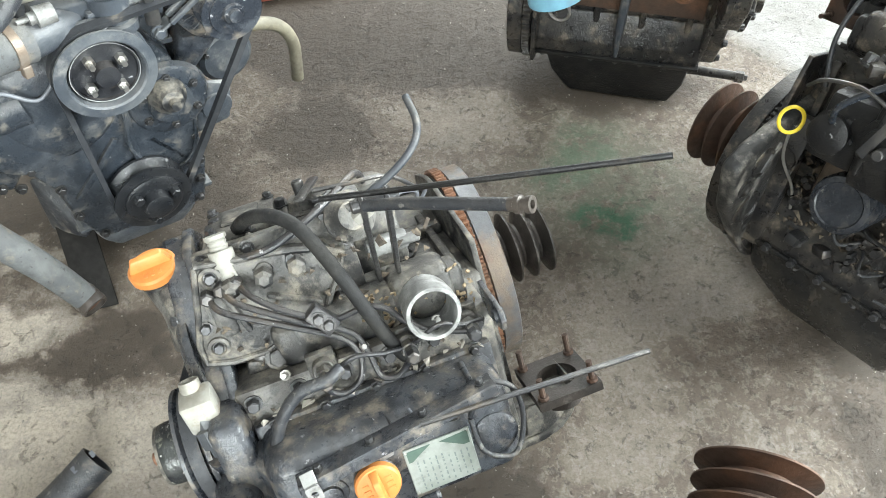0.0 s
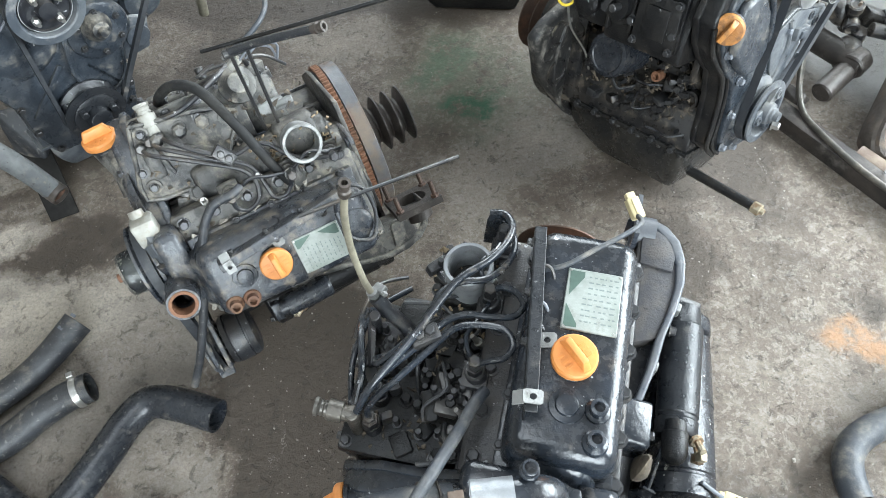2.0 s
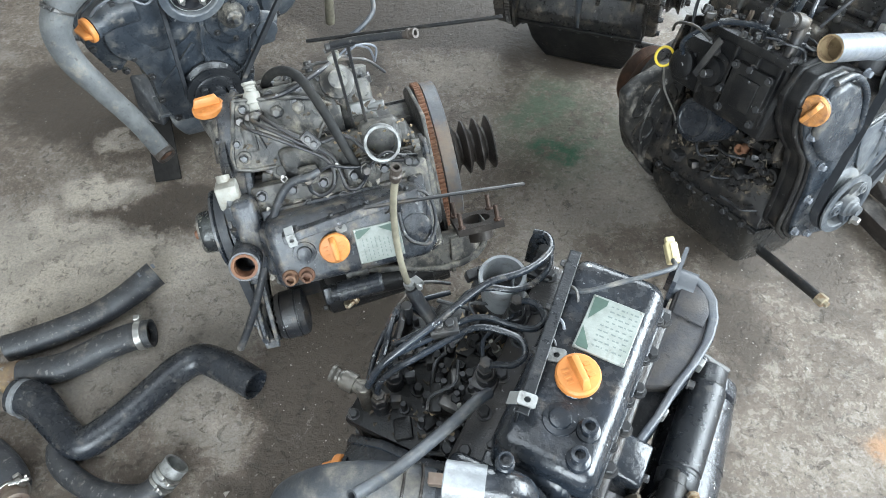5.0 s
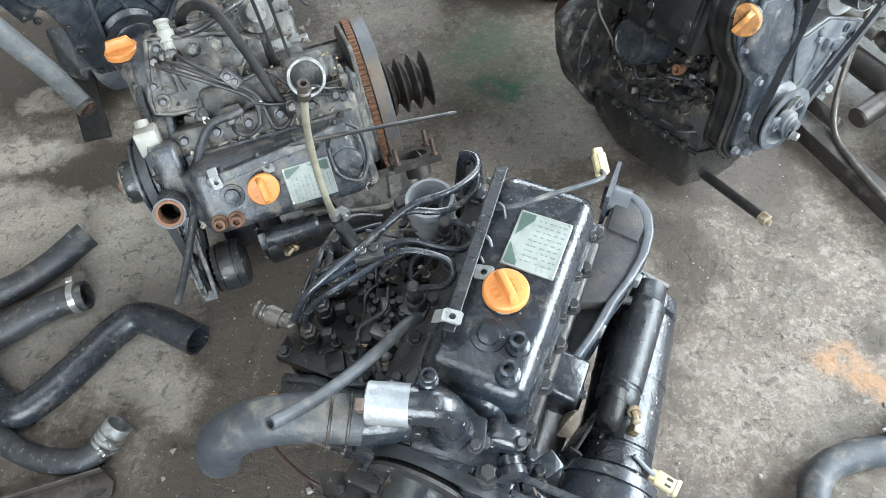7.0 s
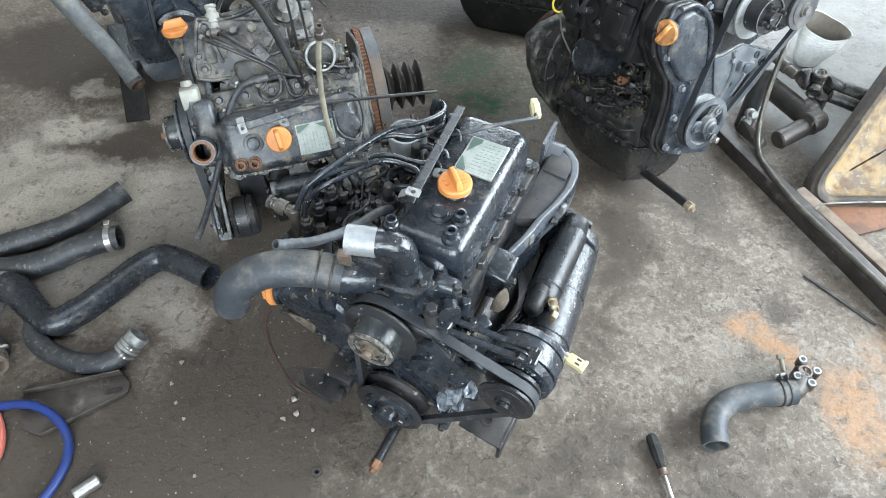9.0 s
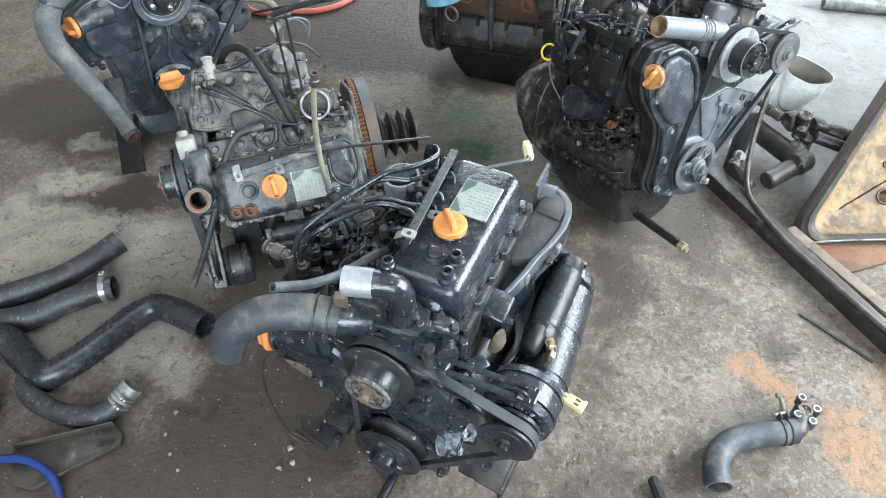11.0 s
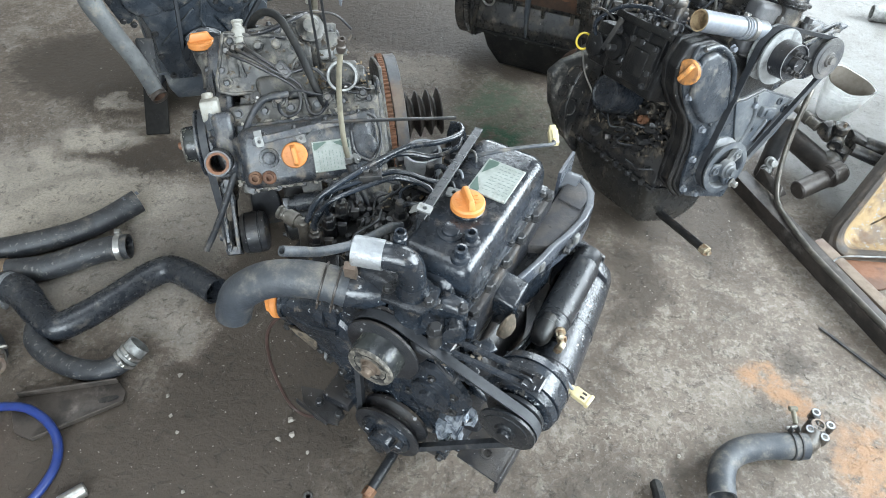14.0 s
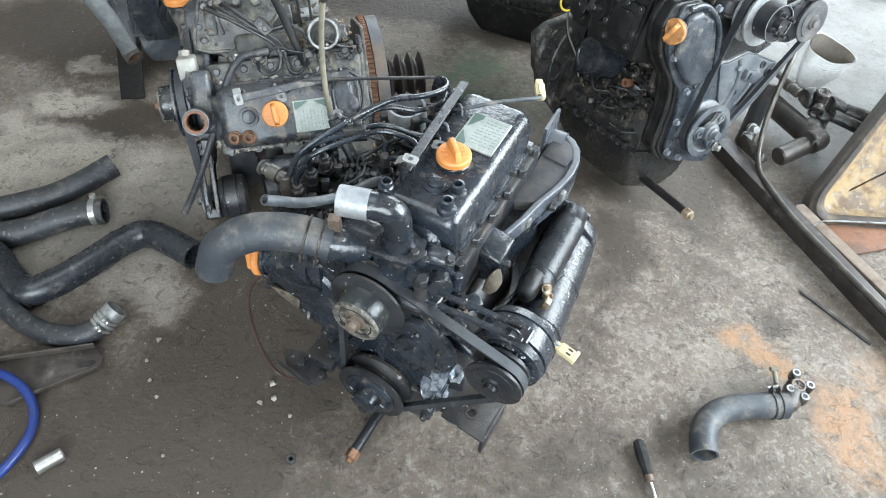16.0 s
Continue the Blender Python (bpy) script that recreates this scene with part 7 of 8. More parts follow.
    part("cable_stop", Shape().hull([(x, y, z) for x in (-0.168, -0.148) for y in (0.072, 0.122) for z in (0.205, 0.226)], 0.004, 2).cyl((-0.158, 0.105, 0.222), (-0.158, 0.135, 0.224), 0.0065), cast_alu, e)
    part("white_plug", Shape().slab(pose(-0.262, 0.072, 0.395, 10, 20, 30), (0.012, 0.020, 0.010), 0.003).cyl((-0.258, 0.072, 0.385), (-0.250, 0.070, 0.365), 0.005), white_plastic, e, "white plastic wire connector")
    for dy in (0.0, 0.010):
        fit(e, "wire", ((-0.262, 0.078 + dy, 0.398), (-0.272, 0.100 + dy, 0.402), (-0.262, 0.124 + dy, 0.380), (-0.240, 0.130, 0.340 + dy)), 0.0018, grey_wire)
    fit(e, "cover_wire", ((-0.008, 0.113, 0.380), (-0.022, 0.118, 0.386), (-0.037, 0.137, 0.376), (-0.023, 0.164, 0.378), (0.021, 0.168, 0.376), (0.055, 0.148, 0.384), (0.036, 0.116, 0.386), (-0.006, 0.112, 0.381)), 0.0030, rubber, "loop of black wire")
    part("cover_cap", Shape().lathe((0.028, 0.135, 0.37), (0, 0, 1), ((0, 0.026), (0.005, 0.025), (0.008, 0.018), (0.009, 0)), 28), dusty_black, e)
    part("stop_solenoid", Shape().lathe((0.128, -0.03, 0.312), (0, 1, 0), ((0, 0.014), (0.012, 0.014), (0.012, 0.018), (0.085, 0.018), (0.09, 0.014), (0.09, 0)), 24).slab(pose(0.128, -0.036, 0.312), (0.03, 0.014, 0.018), 0.002), rubber_glossy, e, "black stop solenoid")
    part("solenoid_bracket", Shape().box((0.09, 0.0, 0.285), (0.125, 0.04, 0.30), 0.002), dusty_cast, e)
    bolts(e, [((-0.09, -0.06, 0.262), (-0.2, 0, 1)), ((-0.095, 0.0, 0.258), (-0.2, 0, 1))], 0.011, 0.008, dusty_cast)


def blue_engine_fittings(e):
    inv = e.matrix_world.inverted()
    end = inv @ Vector((-0.562, 0.525, 0.240))
    h = fit(e, "radiator_hose", ((-0.085, -0.166, 0.309), (-0.15, -0.186, 0.312), (-0.222, -0.206, 0.296), (-0.262, -0.222, 0.248), (-0.258, -0.236, 0.185), (-0.222, -0.258, 0.118), (-0.180, -0.288, 0.05), end), 0.027, hose_dusty, "dusty grey radiator hose hanging from the pump", 24, 7, 0.004, (0.027, 0.027, 0.027, 0.0265, 0.024, 0.021, 0.0195, 0.019))
    clamp(h, (-0.105, -0.172, 0.311), (-1, -0.3, 0.05), 0.0275, 0.012, brown_steel)
    clamp(h, (-0.250, -0.214, 0.272), (-0.5, -0.3, -0.8), 0.0275, 0.006, dark_steel)
    d = (end - Vector((-0.180, -0.288, 0.05))).normalized()
    d = (d * 0.78 + inv.to_3x3() @ Vector((0.40, -0.52, 0.75)) * 0.62).normalized()
    stub = part("stub", Shape().lathe(end - d * 0.012, d, ((0, 0.0190), (0.004, 0.0204), (0.009, 0.0190), (0.013, 0.0204), (0.017, 0.0190), (0.021, 0.0204), (0.030, 0.0196), (0.0305, 0.0168), (0.006, 0.0162)), 28, False), bracket_brown, h, "ridged steel pipe stub in the hose end")
    part("stub_bore", Shape().lathe(end - d * 0.010, d, ((0, 0.0165), (0.022, 0.0166), (0.022, 0.0155), (0.004, 0.015), (0.004, 0)), 24), rust_dark, stub, "rusty bore")
    part("white_plug", Shape().lathe((-0.04, -0.150, 0.372), (-1, -0.1, 0.1), ((0, 0.022), (0.05, 0.024), (0.055, 0.018), (0.055, 0)), 20), white_plastic, e, "white crusted plug")
    part("green_plug", Shape().lathe((-0.045, -0.168, 0.338), (-1, -0.1, 0), ((0, 0.012), (0.022, 0.013), (0.022, 0.008), (0.03, 0.008), (0.03, 0.003), (0.044, 0.003), (0.044, 0)), 12), cast_alu, e)
    fit(e, "pale_pipe", ((0.205, -0.075, 0.172), (0.245, -0.065, 0.163), (0.283, -0.060, 0.149), (0.306, -0.060, 0.128), (0.319, -0.060, 0.098), (0.3225, -0.060, 0.060), (0.3236, -0.060, 0.021)), 0.011, hose_cream, "bent pale pipe", 16, 6, 0.003)
    fit(e, "overflow_hose", ((-0.066, -0.178, 0.4), (-0.09, -0.226, 0.4), (-0.122, -0.266, 0.4), (-0.153, -0.272, 0.39), (-0.185, -0.254, 0.38)), 0.010, rubber, "dark rubber hose looped over the head", 14, 6)
    clutter(e, 71, (-0.20, -0.10, 0.238), (-0.07, 0.10, 0.30), 2, 18, blue_grey, dark_steel, grit)
    clutter(e, 72, (0.09, -0.10, 0.24), (0.15, 0.05, 0.285), 2, 10, blue_grey, dark_steel, grit)
    part("tensioner", Shape().lathe((0.062, -0.158, 0.165), (0, -1, 0.2), ((0, 0.030), (0.016, 0.027), (0.026, 0.02), (0.036, 0.016), (0.038, 0.008), (0.05, 0.007), (0.05, 0)), 20), dusty_cast, e, "rust-stained bearing snout")
    part("snout_lug", Shape().hull([(0.04, -0.16, 0.14), (0.085, -0.16, 0.14), (0.05, -0.185, 0.15), (0.078, -0.185, 0.15), (0.045, -0.16, 0.195), (0.085, -0.16, 0.195), (0.055, -0.18, 0.185), (0.075, -0.18, 0.185)], 0.006, 2), dusty_blue_black, e)
    part("front_plate", Shape().hull([(x, -0.13 - 0.012 * k, z) for k in (0, 1) for x, z in ((0.10, 0.05), (0.16, 0.06), (0.17, 0.13), (0.11, 0.15))], 0.008, 2).lathe((0.14, -0.14, 0.095), (0, -1, 0), ((0, 0.026), (0.006, 0.024), (0.008, 0)), 24), blue_grey, e)
    fit(e, "loose_wire", ((-0.07, -0.165, 0.245), (-0.10, -0.172, 0.225), (-0.14, -0.17, 0.25), (-0.18, -0.165, 0.235), (-0.205, -0.15, 0.2)), 0.0026, grey_wire)
    top, low = Vector((-0.7186, 0.777, 0.135)), Vector((-0.676, 0.635, 0.004))
    d = (low - top).normalized()
    m = Matrix.Translation((top + low) / 2) @ d.to_track_quat('Y', 'Z').to_matrix().to_4x4()
    s = Shape().slab(m, (0.062, (low - top).length, 0.007), 0.002).lathe(m @ Vector((0, 0.05, 0.003)), m.to_3x3() @ Vector((0, 0, 1)), ((0, 0.008), (0.002, 0.008), (0.002, 0.005), (-0.002, 0.005), (-0.002, 0)), 16)
    part("mounting_strap", s.moved(inv), belt_black, e, "flat black mounting strap down to the floor")
    part("mounting_bracket", Shape().hull([inv @ Vector(p) for p in ((-0.75, 0.74, 0.10), (-0.68, 0.72, 0.10), (-0.75, 0.80, 0.12), (-0.66, 0.79, 0.12), (-0.74, 0.76, 0.22), (-0.66, 0.78, 0.22))], 0.005, 2), rubber, e)


def oily_engine_fittings(e):
    t = part("outlet_pipe", Shape().pipe((-0.035, -0.150, 0.282), (-0.222, -0.148, 0.279), 0.0205, 0.0025, 32), pipe_steel, e, "grey steel coolant pipe with a rusty mouth")
    part("rusty_mouth", Shape().lathe((-0.2, -0.148, 0.279), (-1, 0, 0), ((0, 0.0182), (0.0225, 0.0188), (0.0235, 0.0205), (0.0235, 0.0175), (0.0, 0.0175)), 28), mouth_tan, t, "rusty pipe mouth")
    clamp(t, (-0.075, -0.150, 0.281), (1, 0, 0), 0.0212, 0.012, bright_steel)
    u = Vector((0.63, -0.777, 0.0))
    w = u.cross(Vector((0.767, 0.621, -0.161)))
    r = [Vector((-0.197, 0.153, 0.138)) + (u * math.cos(radians(30 * k)) * 0.0155 + w * math.sin(radians(30 * k)) * 0.0175) for k in range(13)]
    d = fit(e, "dipstick_ring", r, 0.0026, yellow_wire, "yellow dipstick ring", 10, 3)
    part("dipstick_wire", Shape().tube(((-0.192, 0.150, 0.121), (-0.160, 0.155, 0.07), (-0.12, 0.14, 0.02), (-0.10, 0.135, -0.02)), 0.0022, 8, 5), bright_steel, d)
    part("housing_boss", Shape().hull([(x, y, z) for x in (-0.115, -0.095) for y in (0.15, 0.196) for z in (-0.10, 0.12)], 0.008, 2).lathe((-0.11, 0.172, 0.05), (-1, 0, 0), ((0, 0.02), (0.008, 0.018), (0.009, 0)), 20), oily_black, e)
    part("bell_housing", Shape().prism(flat_hull(circle(0, 0, 0.160, 40) + [(-0.199, -0.027), (-0.232, 0.050), (-0.205, 0.078), (-0.11, 0.12), (0.12, 0.19)]), 'y', 0.176, 0.204, 0.008, 3), scuffed_black, e, "scuffed flywheel housing plate")
    for x, z, r in ((-0.165, 0.052, 0.020), (-0.150, -0.030, 0.024), (-0.185, 0.012, 0.012), (-0.115, -0.085, 0.016)):
        part("housing_hole", Shape().lathe((x, 0.176, z), (0, -1, 0), ((-0.004, r * 1.25), (0.002, r * 1.2), (0.003, r), (-0.0005, r * 0.9), (-0.0005, 0)), 24), oily_black, e)
    part("housing_lip", Shape().tube([(0.158 * math.cos(radians(a)), 0.178, 0.158 * math.sin(radians(a))) for a in range(150, 262, 10)], 0.006, 10, 3), scuffed_black, e)
    for k, x in enumerate((-0.092, -0.100, -0.108)):
        part("pipe_ridge", Shape().lathe((x, -0.150, 0.281), (1, 0, 0), ((0, 0.0206), (0.0012, 0.0222), (0.0034, 0.0222), (0.0046, 0.0206)), 28), pipe_steel, t)
    for k, (y, z) in enumerate(((0.03, -0.01), (-0.05, -0.03), (-0.07, 0.06), (0.11, 0.0), (0.0, 0.10), (-0.02, 0.055), (0.12, -0.05), (-0.09, 0.01))):
        part("boss", Shape().lathe((-0.088, y, z), (-1, 0, 0), ((0, 0.017), (0.014, 0.015), (0.015, 0.011), (0.006, 0.009), (0.006, 0)), 18), oily_black, e)
    part("rusty_plug", Shape().lathe((-0.1, -0.02, 0.03), (-1, 0, 0), ((0, 0.010), (0.018, 0.010), (0.018, 0.006), (0.008, 0.005), (0.008, 0)), 16), rust, e)
    part("filter_base", Shape().hull([(x, y, z) for x in (-0.125, -0.085) for y in (0.03, 0.115) for z in (0.02, 0.105)], 0.012, 3), brown_steel, e)
    fit(e, "upright_hose", ((-0.12, 0.03, 0.09), (-0.128, 0.012, 0.17), (-0.118, 0.0, 0.26), (-0.12, -0.01, 0.34), (-0.10, 0.0, 0.42)), 0.0095, rubber_grey, "faded upright hose", 14, 6)
    fit(e, "braided_hose", ((-0.06, -0.02, 0.40), (-0.02, 0.02, 0.45), (-0.03, 0.07, 0.43), (-0.09, 0.10, 0.38), (-0.12, 0.12, 0.30)), 0.014, rubber_grey, "ribbed grey hose", 16, 6)
    fit(e, "top_hose", ((0.0, -0.12, 0.33), (0.06, -0.10, 0.37), (0.12, -0.04, 0.37), (0.15, 0.04, 0.34), (0.15, 0.1, 0.28)), 0.013, rubber, "black hose over the head", 16, 6)
    fit(e, "wire", ((-0.10, 0.10, 0.20), (-0.125, 0.09, 0.16), (-0.13, 0.06, 0.15), (-0.12, 0.05, 0.11)), 0.002, bright_steel)
    fit(e, "wire", ((-0.03, 0.12, 0.38), (-0.09, 0.16, 0.34), (-0.14, 0.17, 0.25), (-0.15, 0.15, 0.18)), 0.0032, rubber)
    fit(e, "wire", ((0.02, -0.05, 0.38), (-0.03, -0.09, 0.40), (-0.10, -0.09, 0.35), (-0.14, -0.07, 0.28)), 0.0032, rubber)
    part("white_filter", Shape().lathe((-0.06, 0.12, 0.40), (-0.3, 0.2, 1), ((0, 0.012), (0.006, 0.014), (0.03, 0.014), (0.034, 0.010), (0.05, 0.008), (0.05, 0)), 16), hose_cream, e)
    bolts(e, [((-0.112, -0.09 + 0.045 * k, -0.09), (-1, 0, 0)) for k in range(6)], 0.006, 0.008, dark_steel)
    clutter(e, 61, (-0.112, -0.10, -0.06), (-0.100, 0.14, 0.10), 0, 26, oily_black, dark_steel, caked)
    clutter(e, 62, (-0.10, -0.08, 0.372), (0.06, 0.14, 0.384), 2, 20, oily_black, dark_steel, caked)
    clutter(e, 63, (-0.215, -0.09, 0.236), (-0.08, 0.10, 0.246), 2, 18, oily_black, brown_steel, caked)
    # caked dirt on the pump side
    rnd = random.Random(31)
    s = Shape()
    for k in range(170):
        y, z = rnd.uniform(-0.11, 0.15), rnd.uniform(-0.07, 0.12)
        if rnd.random() < 0.3:
            y = rnd.gauss(0.11, 0.03)
        r = rnd.uniform(0.002, 0.0065)
        c = Vector((-0.099 - rnd.uniform(0, 0.004), y, z))
        s.hull([c + Vector((rnd.gauss(0, 0.4), rnd.gauss(0, 0.7), rnd.gauss(0, 0.7))) * r for _ in range(8)])
    tagged(part("caked_dirt", s, caked, e, "caked tan dirt", 0.2), kind="stuff")
    s = Shape().lathe((-0.13, 0.03, 0.30), (-0.5, -0.6, 0.9), ((0, 0.012), (0.02, 0.012), (0.022, 0.016), (0.03, 0.016), (0.032, 0.008), (0.05, 0.006), (0.05, 0)), 12)
    part("sensor", s, oily_black, e)


def bare_engine_fittings(e):
    s = Shape().box((-0.100, -0.105, 0.02), (-0.084, 0.185, 0.235), 0.003, 2, 2, 0.003)
    part("port_face", s, rust_dark, e, "rusty port face of the block")
    for k in range(3):
        for z in (0.16, 0.075):
            part("open_port", Shape().lathe((-0.1, -0.06 + 0.09 * k, z), (-1, 0, 0), ((0, 0.022), (0.006, 0.021), (0.006, 0.015), (-0.008, 0.014), (-0.008, 0)), 22), rust_dark if (k + (z > 0.1)) % 2 else rust, e)
        bolts(e, [((-0.101, -0.095 + 0.09 * k, 0.118), (-1, 0, 0)), ((-0.101, -0.02 + 0.09 * k, 0.20), (-1, 0, 0))], 0.008, 0.014, bright_steel)
    fit(e, "hanging_hose", ((-0.03, 0.05, 0.40), (-0.085, 0.048, 0.36), (-0.118, 0.044, 0.24), (-0.124, 0.040, 0.10), (-0.122, 0.04, -0.02), (-0.118, 0.038, -0.075)), 0.009, rubber_grey, "flat grey hose hanging over the side", 14, 6, 0.0, (0.010, 0.010, 0.010, 0.008, 0.003))
    fit(e, "thick_hose", ((-0.09, 0.17, 0.36), (-0.125, 0.165, 0.25), (-0.128, 0.155, 0.14), (-0.11, 0.145, 0.08)), 0.014, rubber, "black hose", 16, 6)
    r = [(-0.13 + 0.005 * math.cos(radians(30 * k)), 0.155 + 0.02 * math.cos(radians(30 * k)), 0.03 + 0.022 * math.sin(radians(30 * k))) for k in range(13)]
    fit(e, "wire_ring", r, 0.0032, bright_steel, "bent wire ring", 8, 3)
    fit(e, "fuel_pipe", ((-0.06, -0.10, 0.38), (-0.12, -0.13, 0.30), (-0.13, -0.15, 0.22), (-0.10, -0.18, 0.16)), 0.009, blue_grey, "grey pipe", 14, 6)
    part("cream_rod", Shape().cyl((-0.122, -0.09, 0.12), (-0.118, -0.085, 0.30), 0.006), hose_cream, e)


black_engine_fittings(black_engine)
grey_engine_fittings(grey_engine)
blue_engine_fittings(blue_engine)
oily_engine_fittings(oily_engine)
bare_engine_fittings(bare_engine)

# ---------------------------------------------------------------- loose things on the floor
HOSES = "rubber hoses on the floor"


def floor_hoses():
    h = thing("rubber_hose", "worn black rubber hose with moulded print near its end", "hose", None, HOSES)
    tube = part("hose_body", Shape().tube(((-0.835, 0.150, 0.028), (-0.76, 0.192, 0.028), (-0.690, 0.240, 0.029), (-0.634, 0.292, 0.033), (-0.588, 0.352, 0.040)), 0.027, 28, 8, 0.004, (0.028, 0.027, 0.026, 0.027, 0.029), 0.002), rubber, h)
    d = Vector((0.046, 0.06, 0.007)).normalized()
    for k in range(4):
        m = Matrix.Translation((-0.606 + k * 0.007, 0.330 + k * 0.008, 0.0655)) @ pose(0, 0, 0, 0, 0, 52)
        part("print_bar", Shape().slab(m, (0.006, 0.012, 0.001), 0.0, 1), grey_wire, tube)
    h = thing("rubber_hose", "matte black rubber hose with a steel clamp and yellow tape", "hose", None, HOSES)
    tube = part("hose_body", Shape().tube(((-0.815, 0.086, 0.029), (-0.755, 0.104, 0.029), (-0.695, 0.128, 0.029), (-0.632, 0.176, 0.030), (-0.585, 0.203, 0.032), (-0.545, 0.216, 0.034)), 0.0285, 28, 8, 0.004, None, 0.0015), rubber, h)
    clamp(tube, (-0.566, 0.209, 0.033), (0.95, 0.32, 0.05), 0.029, 0.014)
    part("tape", Shape().lathe((-0.812, 0.087, 0.029), (0.96, 0.29, 0), ((0.0, 0.0292), (0.001, 0.030), (0.036, 0.030), (0.037, 0.0292)), 28), yellow_paint, tube, "yellow-brown tape wrap")
    h = thing("rubber_hose", "glossy black rubber hose with two bends", "hose", None, HOSES)
    tube = part("hose_body", Shape().tube(((-0.765, 0.052, 0.034), (-0.715, 0.046, 0.034), (-0.655, 0.006, 0.032), (-0.600, -0.024, 0.031), (-0.555, 0.010, 0.031), (-0.508, 0.075, 0.031), (-0.466, 0.140, 0.032), (-0.428, 0.170, 0.033), (-0.375, 0.160, 0.034), (-0.300, 0.128, 0.036)), 0.0305, 30, 8, 0.004, (0.034, 0.035, 0.031, 0.0305, 0.0305, 0.0305, 0.0305, 0.031, 0.031, 0.031)), rubber_glossy, h)
    clamp(tube, (-0.748, 0.05, 0.034), (-0.95, 0.12, 0), 0.0348, 0.012, aluminium)
    h = thing("rubber_hose", "short curved rubber hose with a clamped metal end", "hose", None, HOSES)
    tube = part("hose_body", Shape().tube(((-0.640, -0.030, 0.024), (-0.622, -0.062, 0.023), (-0.572, -0.090, 0.022), (-0.510, -0.104, 0.022), (-0.448, -0.098, 0.024), (-0.414, -0.070, 0.032)), 0.0215, 26, 8, 0.003), rubber, h)
    d = Vector((0.5, 0.62, 0.4)).normalized()
    part("metal_stub", Shape().lathe((-0.420, -0.077, 0.029), d, ((0, 0.0222), (0.01, 0.0225), (0.012, 0.0245), (0.018, 0.0245), (0.02, 0.0225), (0.038, 0.023), (0.05, 0.0235), (0.05, 0.019), (0.02, 0.018), (0.02, 0)), 26), cast_alu, tube, "grey metal pipe stub")
    clamp(tube, Vector((-0.420, -0.077, 0.029)) + d * 0.026, d, 0.0232, 0.007)
    clamp(tube, Vector((-0.420, -0.077, 0.029)) + d * 0.006, d, 0.0232, 0.007)
    h = thing("rubber_hose", "dark hose end with a clamped rusty pipe mouth", "hose", None, HOSES)
    tube = part("hose_body", Shape().tube(((-0.79, -0.05, 0.033), (-0.745, -0.07, 0.033), (-0.705, -0.095, 0.034), (-0.683, -0.118, 0.034)), 0.032, 26, 7), rubber, h)
    part("pipe_mouth", Shape().lathe((-0.69, -0.11, 0.034), (0.55, -0.52, 0.25), ((0, 0.024), (0.02, 0.025), (0.035, 0.022), (0.056, 0.0235), (0.057, 0.022), (0.057, 0.016), (0.03, 0.015), (0.03, 0)), 26), brown_steel, tube, "rusty pipe mouth")
    clamp(tube, (-0.676, -0.124, 0.038), (0.55, -0.52, 0.25), 0.0255, 0.009)
    part("wing_nut", Shape().slab(pose(-0.655, -0.112, 0.066, 20, 10, 30), (0.034, 0.006, 0.012), 0.002).cyl((-0.655, -0.112, 0.05), (-0.655, -0.112, 0.072), 0.006), bright_steel, tube)


